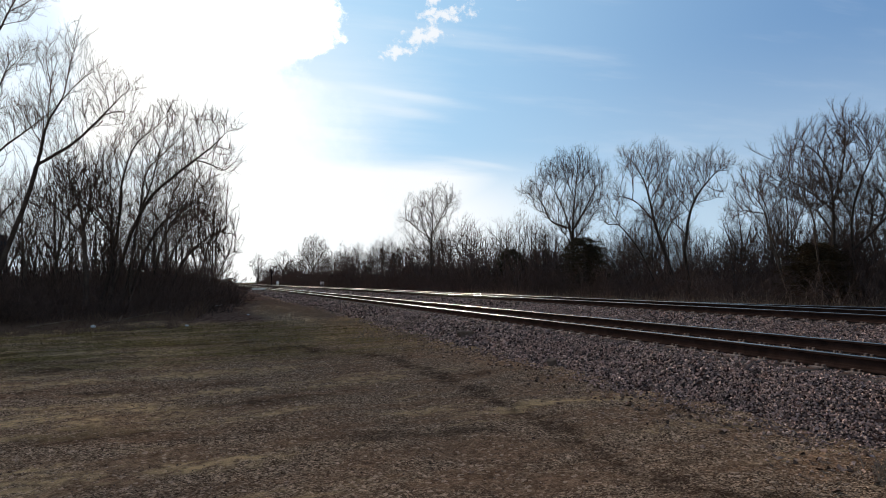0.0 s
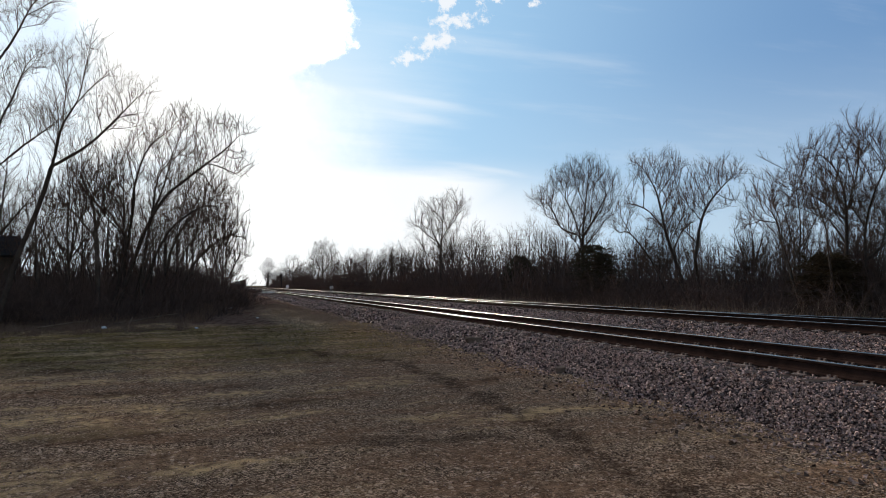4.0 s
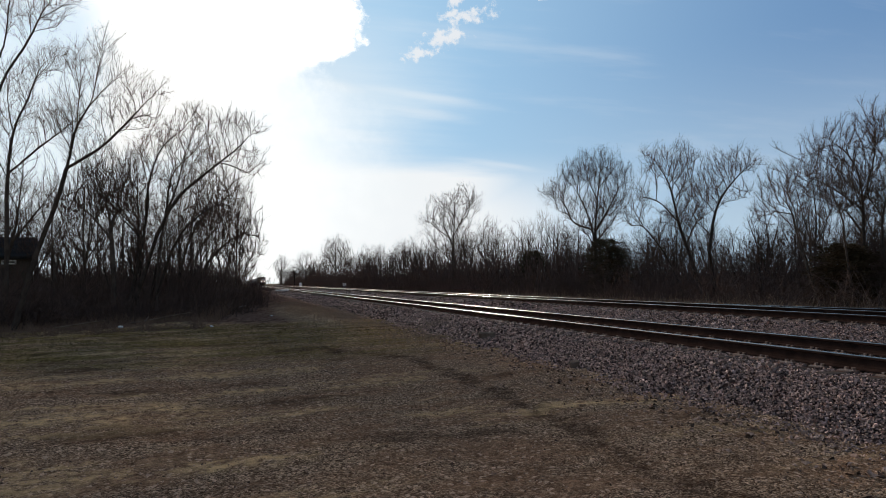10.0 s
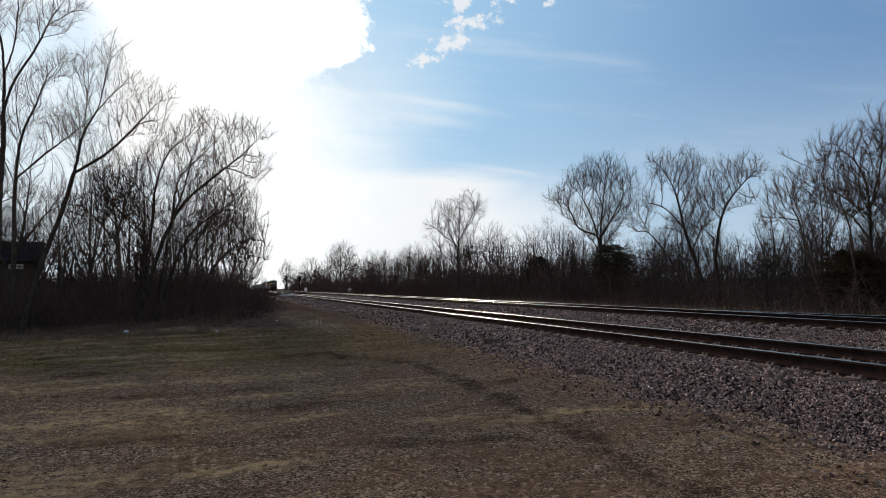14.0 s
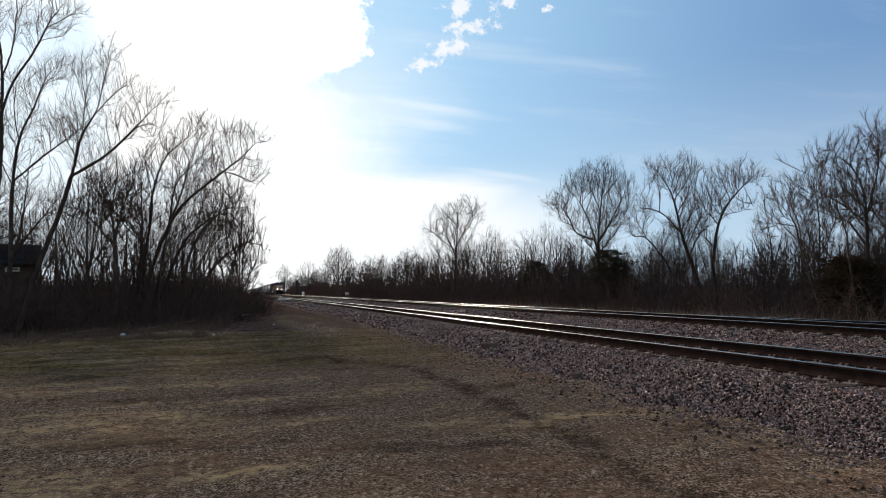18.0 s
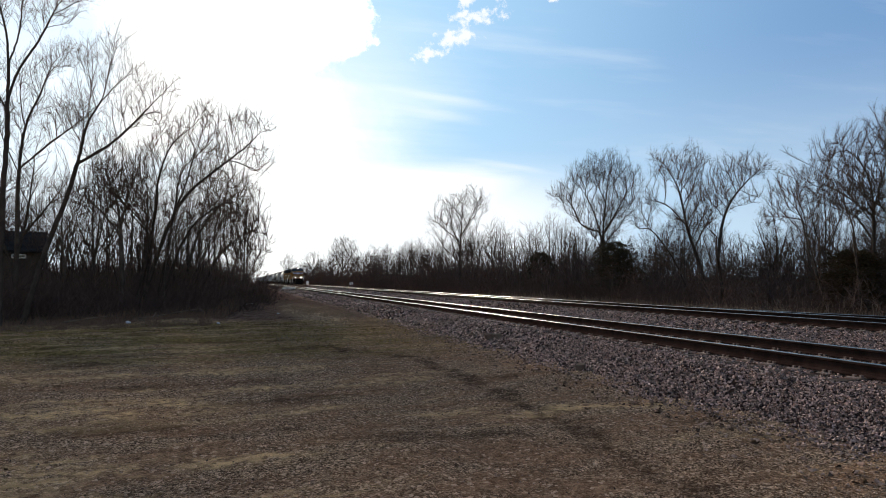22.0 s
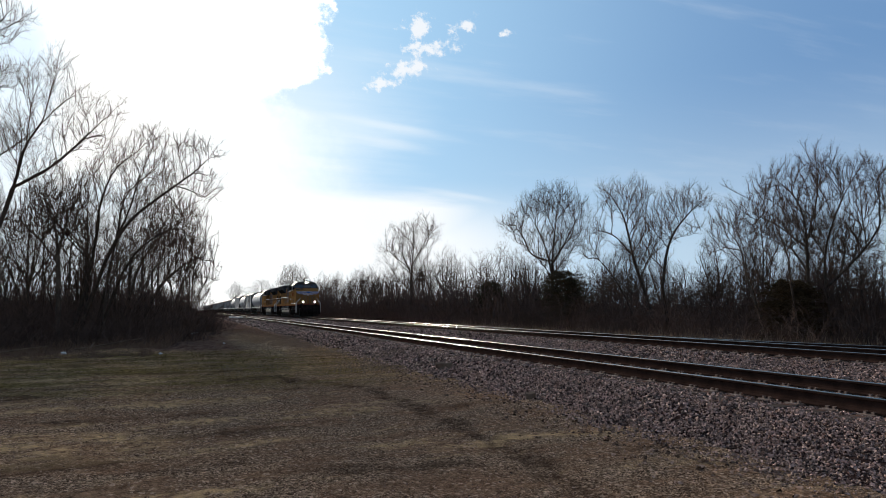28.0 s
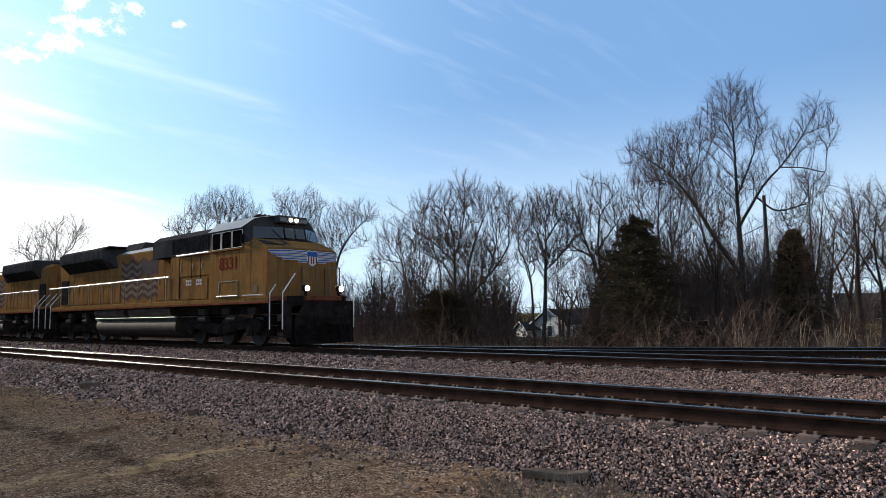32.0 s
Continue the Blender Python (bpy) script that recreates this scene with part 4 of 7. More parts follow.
    tree("tall bare tree leaning over the thicket", -17.9, 32,
         [[(0.4, 0), (0.4, 1.2), (0.4, 4.2), (0.5, 6.7), (0.5, 8.3), (0.5, 9.7), (0.4, 10.9), (0.1, 12.3), (-0.1, 13.8)], [(0.5, 8.3), (0.8, 9.5), (1.5, 11.0), (2.0, 12.3), (2.6, 13.4)], [(0.5, 9.7), (0.8, 11.0), (0.9, 12.5), (0.9, 14.0)], [(0.5, 7.9), (0.0, 9.0), (-0.6, 9.9)]],
         [(0.1, 12.1, 0.7, 1.1), (1.1, 12.0, 0.7, 0.9), (2.0, 12.3, 0.9, 0.7), (2.8, 12.9, 0.6, 0.5), (-0.6, 10.4, 0.7, 1.4), (0.0, 13.8, 0.8, 1.0), (1.1, 13.7, 0.9, 0.9), (0.1, 9.3, 0.5, 0.9), (2.1, 13.7, 0.8, 0.7)], 0.085, L, dist=29, count=1800, step=0.15, tip=0.0062, shoot=0.42, shoots=1, lean=0.15)
    tree("bare tree with a forked leaning trunk by the shed", -17.0, 38,
         [[(0.4, 0), (0.5, 2.2), (0.5, 6.0), (0.7, 8.2), (1.2, 9.7), (1.7, 11.2), (2.4, 12.2)], [(0.6, 6.5), (1.5, 7.5), (2.6, 8.6), (3.5, 9.6)], [(0.7, 8.2), (0.5, 9.6), (0.6, 10.9)], [(0.5, 6.2), (-0.1, 7.7), (-0.3, 8.7)]],
         [(1.6, 11.2, 0.8, 0.7), (2.3, 11.8, 0.8, 0.6), (0.9, 10.2, 0.7, 0.8), (0.2, 8.8, 0.8, 0.9), (2.5, 8.9, 1.0, 0.6), (1.5, 9.0, 0.8, 0.9), (0.5, 10.9, 0.5, 0.8)], 0.08, L, dist=33, count=1500, step=0.16, tip=0.0066, shoot=0.45, shoots=1, lean=0.15)
    tree("bare tree with several dark leaning stems", -6.2, 33,
         [[(-1.6, 0), (-1.1, 1.2), (-0.5, 4.5), (-0.3, 6.8), (0.3, 8.7), (1.5, 10.0), (2.1, 11.2)], [(-1.2, 0), (-0.8, 1.2), (0.2, 4.4), (1.1, 6.1), (2.3, 7.3), (4.2, 9.0), (5.4, 10.6)], [(-0.5, 0), (-0.1, 1.5), (0.5, 5.3), (0.9, 7.6), (2.3, 9.3), (3.4, 10.8)], [(-0.5, 4.3), (-0.3, 6.2), (-0.7, 8.5)], [(-0.9, 0), (-0.7, 3.0), (-1.0, 6.0), (-1.3, 8.2)], [(-1.9, 0), (-2.0, 3.0), (-2.5, 5.6), (-2.9, 7.4)], [(-0.2, 0), (0.8, 3.4), (2.2, 5.4), (3.8, 6.8)], [(0.2, 4.4), (1.0, 6.6), (1.5, 8.6)]],
         [(2.1, 10.5, 1.2, 0.9), (0.5, 9.3, 1.2, 1.2), (3.8, 10.3, 1.2, 0.9), (5.0, 10.2, 0.8, 0.8), (2.5, 8.7, 1.6, 1.1), (-0.7, 8.5, 1.0, 0.9), (4.7, 8.3, 1.1, 1.0), (1.2, 7.5, 1.5, 0.9), (3.2, 7.2, 1.2, 1.0), (-2.3, 7.0, 1.2, 1.2), (-1.2, 6.2, 1.2, 1.2), (3.0, 5.6, 1.4, 1.0)], 0.115, L, dist=37, count=2600, step=0.17, tip=0.0104, shoot=0.55)
    tree("bare tree with arching outer limbs", -3.0, 34,
         [[(-1.6, 0), (-1.2, 1.3), (-0.5, 4.1), (0.7, 6.0), (2.1, 7.1)], [(-1.2, 0), (-0.8, 1.3), (0.3, 4.1), (1.7, 5.4), (3.0, 6.1)], [(0.3, 4.1), (2.0, 4.5), (3.4, 4.1)], [(-0.5, 4.1), (-0.1, 6.0), (0.3, 7.5)], [(-0.4, 0), (0.4, 2.6), (1.8, 4.2), (2.9, 4.8)], [(-1.9, 0), (-1.6, 3.2), (-1.7, 5.4), (-1.4, 7.0)]],
         [(2.1, 6.9, 1.3, 1.1), (1.1, 5.4, 1.6, 1.3), (2.8, 5.3, 1.0, 1.1), (3.4, 4.0, 0.6, 0.9), (0.3, 7.3, 1.2, 1.1), (-1.4, 6.0, 1.1, 1.3), (1.8, 3.8, 1.2, 0.9)], 0.101, L, dist=41, count=1900, step=0.18, tip=0.0112, shoot=0.6)
    tree("bare tree with a slim forked trunk", -9.5, 36,
         [[(0.2, 0), (0.2, 2.1), (0.1, 4.2), (-0.1, 5.6), (-0.7, 7.2)], [(0.1, 4.2), (0.4, 5.8), (0.9, 7.3)], [(0.1, 3.9), (-0.8, 5.1), (-1.6, 5.9)], [(-0.1, 5.6), (0.1, 6.9), (0.0, 8.2)]],
         [(-0.5, 7.1, 1.1, 0.9), (0.8, 7.3, 0.9, 1.0), (-1.4, 5.8, 0.9, 0.9), (0.0, 5.8, 1.4, 0.9), (0.0, 8.2, 0.6, 0.7)], 0.101, L, dist=36, count=1000, step=0.17, tip=0.0104, shoot=0.55)
    tree("small bare tree at the end of the thicket", 0.1, 35, [[(0, 0), (0.1, 2.0), (0.2, 5.0)], [(0.1, 1.6), (0.9, 3.4), (1.4, 4.6)], [(0.1, 1.6), (-0.6, 3.4)]],
         [(0.2, 5.2, 1.3, 1.3), (1.2, 4.2, 1.0, 1.2), (-0.6, 3.8, 1.0, 1.2), (0.3, 3.0, 1.4, 1.0)], 0.079, L, dist=58, count=483, step=0.22, tip=0.0160, shoot=0.7)


hero_trees()


def belts():
    """The mass of trees behind and between, from a few grown forms."""
    rng = random.Random(8)
    tall = [[(0, 0), (0.1, 3.0), (-0.1, 6.0), (0.2, 9.4)], [(0.1, 3.2), (0.7, 5.6), (1.2, 8.2)], [(0.0, 3.8), (-0.7, 6.2), (-1.1, 8.2)]]
    wide = [[(0, 0), (0.1, 2.4), (0.6, 5.2), (0.9, 8.6)], [(0.1, 2.4), (-0.9, 5.0), (-2.0, 7.4)], [(0.4, 4.0), (1.6, 6.0), (2.4, 7.4)]]
    many = [[(0, 0), (0.2, 4.0), (0.1, 8.8)], [(-0.5, 0), (-0.9, 4.0), (-1.5, 7.4)], [(0.5, 0), (1.1, 4.0), (1.7, 7.4)]]
    narrow_top = [(0.1, 8.4, 1.3, 1.7), (0.9, 7.0, 1.1, 1.7), (-0.9, 7.0, 1.1, 1.7), (0.0, 5.2, 1.5, 1.4)]
    wide_top = [(0.7, 8.2, 1.7, 1.6), (-1.7, 7.2, 1.5, 1.4), (2.1, 6.8, 1.3, 1.4), (0.0, 6.0, 2.0, 1.4), (-0.6, 4.6, 1.6, 1.0)]
    many_top = [(0.1, 8.4, 1.5, 1.5), (-1.5, 7.0, 1.3, 1.5), (1.7, 7.0, 1.3, 1.5), (0.0, 5.6, 2.2, 1.6)]
    near_kw = dict(girth=0.10, count=300, step=0.26, tip=0.010, shoot=0.75, shoots=1)
    far_kw = dict(girth=0.16, count=170, step=0.48, tip=0.016, shoot=1.1, shoots=1)
    forms = ((tall, narrow_top, near_kw), (wide, wide_top, near_kw), (many, many_top, near_kw), (tall, many_top, near_kw), (tall, narrow_top, far_kw), (wide, wide_top, far_kw))
    words = ("slender bare tree", "spreading bare tree", "bare tree with several stems", "forked bare tree", "distant slender bare tree", "distant spreading bare tree")
    made = {}

    def put(kind, x, y, size, group, where):
        if x > 0 and (54.5 < math.degrees(math.atan2(x, y)) < 61.6 or 79.8 < math.degrees(math.atan2(x, y)) < 84):      # gaps through which a house and a lawn show
            return
        m = Matrix.LocRotScale((x, y, height(x, y)), Euler((0, 0, rng.uniform(0, 6.28))), (size, size, size * rng.uniform(0.9, 1.1)))
        if (kind, group) in made:
            copy_thing(made[kind, group], m)
        else:
            limbs, blobs, kw = forms[kind]
            made[kind, group] = bare_tree(words[kind] + where, m, group, seed=50 + kind, limbs=limbs, blobs=blobs, **kw)
    far = " in the belt beyond the tracks"
    y = -8.0
    while y < 75:
        for row in range(2):
            put(rng.randrange(4), 35 + 7 * row + rng.uniform(-2.5, 4.5), y + rng.uniform(-1.5, 1.5), rng.uniform(0.66, 0.92) + max(0, y - 20) * 0.0022, R_BELT, far)
        y += 2.3
    while y < 180:
        put(4 + rng.randrange(2), 34 + rng.uniform(-2, 9), y, rng.uniform(0.85, 1.12), R_BELT, far)
        y += 2.0
    for az, reach in ((61.4, 40), (62.9, 44), (64.2, 38), (65.7, 43), (66.6, 37), (68.4, 41), (69.6, 45), (70.8, 38), (72.0, 43), (76.3, 41), (78.2, 38)):
        x, y, _ = place(az, reach_x=reach)
        put(rng.randrange(4), x, y, rng.uniform(0.95, 1.12) * reach / 40, R_BELT, far)
    left = " in the thicket by the yard"
    for i in range(24):
        az = -22 + 22.0 * (i + rng.random()) / 24
        dist = rng.uniform(36, 62) if az < -4 else rng.uniform(46, 80)
        put(rng.randrange(4), dist * math.sin(radians(az)), dist * math.cos(radians(az)), rng.uniform(0.6, 0.95) * dist / 48, "trees by the yard", left)
    for az, d, size in ((-16.4, 39, 0.95), (-18.6, 37, 0.9), (-13.2, 38, 0.85), (-11.2, 40, 0.92), (-7.6, 42, 0.95), (-4.6, 44, 0.9)):
        put(rng.choice((0, 1, 2)), d * math.sin(radians(az)), d * math.cos(radians(az)), size, "trees by the yard", left)
    for az, d, size in ((-19.4, 41, 0.95), (-2.2, 52, 0.85)):
        put(2, d * math.sin(radians(az)), d * math.cos(radians(az)), size, "trees by the yard", left)
    for az, size in ((9.2, 0.92), (10.1, 0.98), (11.0, 1.0), (12.0, 1.05), (12.8, 1.08), (13.6, 1.14), (14.4, 1.1), (15.2, 1.2), (16.0, 1.16), (16.8, 1.2)):
        x, y, _ = place(az, reach_x=rng.uniform(32, 35))
        put(4 + rng.randrange(2), x, y, size, R_BELT, far)
    # the deep rows behind and the far reach of the line, too many to count
    rows = [(rng.uniform(49, 74), -10 + 1.3 * i, rng.uniform(0.85, 1.15)) for i in range(100)]
    rows += [(34 + rng.uniform(-2, 9), 180 + 5.0 * i, rng.uniform(0.95, 1.3)) for i in range(76)]
    rows += [(-1.5 - 0.004 * d + rng.uniform(-6, -1), d, rng.uniform(0.55, 0.8)) for d in range(80, 420, 24)]
    grown = []
    for kind in (4, 5):
        limbs, blobs, kw = forms[kind]
        grown.append(grow(seed=90 + kind, limbs=limbs, blobs=blobs, **kw))
    v, f = [], []
    for i, (x, y, size) in enumerate(rows):
        turn = rng.uniform(0, 6.28)
        spin = np.array(((math.cos(turn), -math.sin(turn), 0), (math.sin(turn), math.cos(turn), 0), (0, 0, 1.0))) * size
        for tubes in grown[i % 2]:
            o = len(v)
            v += (np.array(tubes.v) @ spin.T + np.array((x, y, height(x, y)))).tolist()
            f += [tuple(q + o for q in face) for face in tubes.f]
    tagged(new("distant_trees", mesh("distant_trees", v, f, TWIG, smooth=True)), "distant bare trees in the deep rows of the belt", "woods", kind="stuff")


belts()


def thicket_form(seed, wide, tall, stems, twigs, thick):
    """Many stems rising from a patch of ground, in one mesh."""
    rng = random.Random(seed)
    t = Tubes()
    for _ in range(stems):
        a, r = rng.uniform(0, 6.28), wide * math.sqrt(rng.random())
        p = Vector((r * math.cos(a), r * math.sin(a), -0.05))
        l = tall * (0.3 + 0.7 * rng.random() ** 1.6) * (1.0 - 0.35 * r / wide)
        pts, d = wander(rng, p, Vector((rng.gauss(0, 0.22), rng.gauss(0, 0.22), 1.0)), l, 3, 0.42, 0.03)
        t.limb(pts, [thick * (1 - 0.7 * i / 3) for i in range(4)], 3)
        for j in range(twigs):
            f = 0.2 + 0.8 * rng.random()
            k = min(2, int(f * 3))
            q, _ = wander(rng, pts[k].lerp(pts[k + 1], f * 3 - k), branch_off(rng, (pts[k + 1] - pts[k]).normalized(), rng.uniform(0.4, 1.1)), l * rng.uniform(0.08, 0.26), 2, 0.2, 0.03)
            t.spike(q[0], q[2], thick * 0.5)
    return t


def thickets():
    rng = random.Random(17)
    shapes = [mesh("shrub", *(lambda t: (t.v, t.f))(thicket_form(70 + i, 1.7, 3.4, 44, 12, 0.012)), BRUSH) for i in range(3)]

    dense = [mesh("shrub", *(lambda t: (t.v, t.f))(thicket_form(80 + i, 1.6, 3.0, 90, 24, 0.015)), BRUSH) for i in range(2)]

    def shrub(x, y, size, high, label, group, forms=shapes):
        az = math.degrees(math.atan2(x, y))
        if 79.6 < az < 84.5 or ((22.3 < az < 28.2 or 34.5 < az < 42) and rng.random() < 0.3):
            return
        if 54.8 < az < 61.8:                  # low brush before the house
            if rng.random() < 0.6:
                return
            size, high = size * 0.6, high * 0.3
        ob = new("shrub", forms[rng.randrange(len(forms))])
        ob.matrix_world = Matrix.LocRotScale((x, y, height(x, y)), Euler((0, 0, rng.uniform(0, 6.28))), (size, size, high))
        tagged(ob, label, "shrub", group)
    a, b = "dark leafless shrub in the undergrowth beyond the tracks", "dark leafless shrub at the edge of the yard"
    y = -6.0
    while y < 150:
        for row in range(3):
            s = rng.uniform(1.1, 1.6) * (1 + y / 200)
            shrub(28.0 + row * 4.5 + rng.uniform(-1.5, 1.5), y + rng.uniform(-1, 1), s, s * rng.uniform(0.55, 1.0), a, "shrubs beyond the tracks")
        y += 1.6 + y * 0.010
    for i in range(34):                       # tall brush about the cottonwood and the spruces
        x, yy, _ = place(61 + 18 * (i + rng.random()) / 34, reach_x=rng.uniform(33, 41))
        s = rng.uniform(1.2, 1.7)
        shrub(x, yy, s, s * rng.uniform(0.9, 1.3), a, "shrubs beyond the tracks")
    while y < 480:
        s = rng.uniform(1.8, 2.6)
        shrub(29 + rng.uniform(-1, 3), y, s, s * rng.uniform(0.6, 0.9), a, "shrubs beyond the tracks")
        y += 6.5
    for i in range(84):
        az = -22 + 22.5 * (i + rng.random()) / 84
        base = 31.0 if az < -3 else 31.0 + (az + 3) ** 2 * 2.2
        d = base + rng.uniform(0.5, 9)
        s = rng.uniform(0.8, 1.2) * (d / 32)
        shrub(d * math.sin(radians(az)), d * math.cos(radians(az)), s, s * rng.uniform(0.45, 0.95), b, "shrubs by the yard")
    for az, d, k in ((-15.4, 33.5, 1.0), (-14.3, 34.5, 0.95), (-13.4, 33.0, 0.8), (-16.6, 33.0, 1.0), (-17.8, 32.5, 1.0), (-12.4, 35.0, 0.85)):
        shrub(d * math.sin(radians(az)), d * math.cos(radians(az)), 1.1, k, b, "shrubs by the yard")
    for az, d, k in ((-0.2, 50, 1.35), (-1.2, 49, 1.2), (-2.4, 47, 1.1), (-3.6, 46, 1.2), (-5.0, 43, 0.9), (-6.6, 42, 0.9), (-8.2, 40, 0.95), (-9.4, 40, 0.9), (-10.8, 39, 0.9), (-12.0, 38, 0.95), (-13.4, 38, 1.0), (-0.8, 58, 1.5), (0.3, 60, 1.2)):
        shrub(d * math.sin(radians(az)), d * math.cos(radians(az)), 1.0 + 0.006 * d, k, "dense twiggy brown shrub in the thicket by the yard", "shrubs by the yard", dense)
    for i in range(14):
        d = 52 + i * 9
        shrub(0.6 + 0.008 * d + rng.uniform(-1.6, 0.0), d, 1.5, rng.uniform(0.8, 1.25), b, "shrubs by the yard")


thickets()


def weeds(name, spots, label, material, thin=0.006, lean=0.2):
    """Standing stalks in one mesh: rows of x, y, height."""
    rng = random.Random(23)
    t = Tubes()
    for x, y, h in spots:
        z = max(height(x, y), bed_height(x) if 5.3 < x < 19.2 else -9)
        if h < 0.45:
            foot = Vector((x, y, z - 0.02))
            t.spike(foot, foot + Vector((rng.gauss(0, lean), rng.gauss(0, lean), 1)).normalized() * (h + 0.02), thin * 1.2)
            continue
        pts, _ = wander(rng, Vector((x, y, z - 0.02)), Vector((rng.gauss(0, lean), rng.gauss(0, lean), 1)), h, 3, 0.16, -0.02)
        t.limb(pts, [thin, thin * 0.85, thin * 0.6, thin * 0.3], 3)
    return tagged(new(name, mesh(name, t.v, t.f, material)), label, "weeds", kind="stuff")


DEADGRASS = surface("dull_dead_grass", (0.115, 0.070, 0.048), (0.22, 0.145, 0.100), 2.0, 0.9, vary=0.3)


TURF = surface("dull_winter_turf", (0.095, 0.066, 0.024), (0.200, 0.140, 0.052), 1.2, 0.9, vary=0.3)


def all_weeds():
    rng = random.Random(29)
    weeds("tall_weeds", [(x, max(rng.uniform(-8, 60), 0.19 * x), rng.uniform(0.2, 0.7) + (0.5 if rng.random() < 0.08 else 0)) for x in [21.5 + abs(rng.gauss(0, 2.2)) for _ in range(7000)]], "tall bleached dead weeds beside the far track", REED, 0.007, 0.11)
    spots = []
    for _ in range(9000):
        az = rng.uniform(-22, 0.5)
        d = (25.6 if az < -3 else 25.6 + (az + 3) ** 2 * 2.2) + 8 * rng.random() ** 1.3 + 1.2 * noise.noise((az * 0.7, 0, 0))
        spots.append((d * math.sin(radians(az)), d * math.cos(radians(az)), rng.uniform(0.3, 1.0) * (0.10 + 0.6 * max(0, noise.noise((az * 0.8, d * 0.6, 2.0))) + 0.09 * max(0, d - 28))))
    weeds("thicket_edge_grass", spots, "dull brown dead grass along the thicket", DEADGRASS, 0.010, 0.55)
    spots = []
    for _ in range(17000):
        y = rng.uniform(15.5, 27.5)
        x = rng.uniform(-0.62 * y, 4.2)
        if noise.noise((x * 0.25, y * 0.6, 9.0)) + (y - 19) * 0.09 > rng.uniform(-0.3, 0.6):
            spots.append((x, y, rng.uniform(0.02, 0.07)))
    weeds("short_turf", spots, "short dull green and brown winter turf", TURF, 0.007, 0.6)
    spots = []
    for cx, cy, r, k in ((4.93, 3.68, 0.16, 90), (5.43, 2.98, 0.18, 110), (5.2, 3.3, 0.2, 50), (6.05, 21.1, 0.5, 240), (5.2, 17, 0.7, 160), (4.9, 24, 0.9, 200), (4.6, 30, 1.2, 220)):
        spots += [(rng.gauss(cx, r), rng.gauss(cy, r), rng.uniform(0.05, 0.22)) for _ in range(k)]
    for _ in range(5000):
        y = rng.uniform(29, 54)
        x = rng.gauss(3.5, 0.9)
        if noise.noise((x * 0.9, y * 0.3, 1.0)) > rng.uniform(-0.3, 0.4):
            spots.append((x, y, rng.uniform(0.08, 0.32)))
    for _ in range(6000):
        x, y = rng.gauss(3.8, 0.75), rng.gauss(35, 5.5)
        if noise.noise((x * 1.1, y * 0.5, 4.0)) > rng.uniform(-0.25, 0.3) and 22 < y < 52:
            spots.append((x, y, rng.uniform(0.06, 0.26)))
    for _ in range(9000):
        y = rng.uniform(16, 42)
        x = rng.uniform(0.5, 5.2) + y * 0.02
        if noise.noise((x * 0.5, y * 0.25, 6.0)) > rng.uniform(-0.05, 0.3):
            spots.append((x, y, rng.uniform(0.03, 0.16)))
    weeds("grass_tufts", spots, "dry straw-coloured grass tufts at the foot of the ballast", REED, 0.006, 0.5)


all_weeds()


def far_woods(name, x0, x1, y0, y1, count, tall, label, thick=0.07):
    """Distant tangle of stems that closes the horizon, in one mesh."""
    rng = random.Random(41)
    t = Tubes()
    for _ in range(count):
        x, y = rng.uniform(x0, x1), rng.uniform(y0, y1)
        if thick < 0.03 and (54.8 < math.degrees(math.atan2(x, y)) < 61.8 or math.degrees(math.atan2(x, y)) > 79.0):
            continue                          # open before the houses
        l = tall * rng.uniform(0.5, 1.0) * (0.8 + 0.4 * noise.noise((x * 0.05, y * 0.05, 2.0)))
        pts, _ = wander(rng, Vector((x, y, height(x, y) - 0.1)), Vector((rng.gauss(0, 0.15), rng.gauss(0, 0.15), 1)), l, 3, 0.12, 0.02)
        t.limb(pts, [thick, thick * 0.8, thick * 0.57, thick * 0.2], 3)
        for k in range(9):
            f = rng.uniform(0.15, 0.95)
            i = min(2, int(f * 3))
            a = pts[i].lerp(pts[i + 1], f * 3 - i)
            d = branch_off(rng, Vector((0, 0, 1)), rng.uniform(0.4, 1.2))
            t.spike(a, a + d * l * rng.uniform(0.12, 0.3), thick * 0.5)
    tagged(new(name, mesh(name, t.v, t.f, BRUSH)), label, "woods", kind="stuff")


far_woods("far_woods", 82, 125, -30, 260, 3200, 8.0, "distant bare woods beyond the belt of trees")
far_woods("woods_behind_the_yard", -75, -6, 66, 120, 700, 6.0, "distant bare woods behind the thicket by the yard")
far_woods("undergrowth", 31, 45, 2, 150, 7000, 5.4, "dense brown undergrowth below the bare trees", 0.024)
far_woods("tall_undergrowth", 31, 44, 5, 31, 2600, 6.6, "tall brown undergrowth about the spruces", 0.02)
far_woods("thicket_undergrowth", -24, 0.2, 37, 60, 3600, 4.6, "dense reddish-brown undergrowth behind the yard", 0.022)
far_woods("thin_young_trees", -24, -2.5, 42, 64, 420, 9.0, "many thin bare young stems behind the thicket", 0.05)
far_woods("far_thicket", 28.5, 36, 58, 430, 3600, 7.4, "dense brown thicket along the far reach of the tracks")

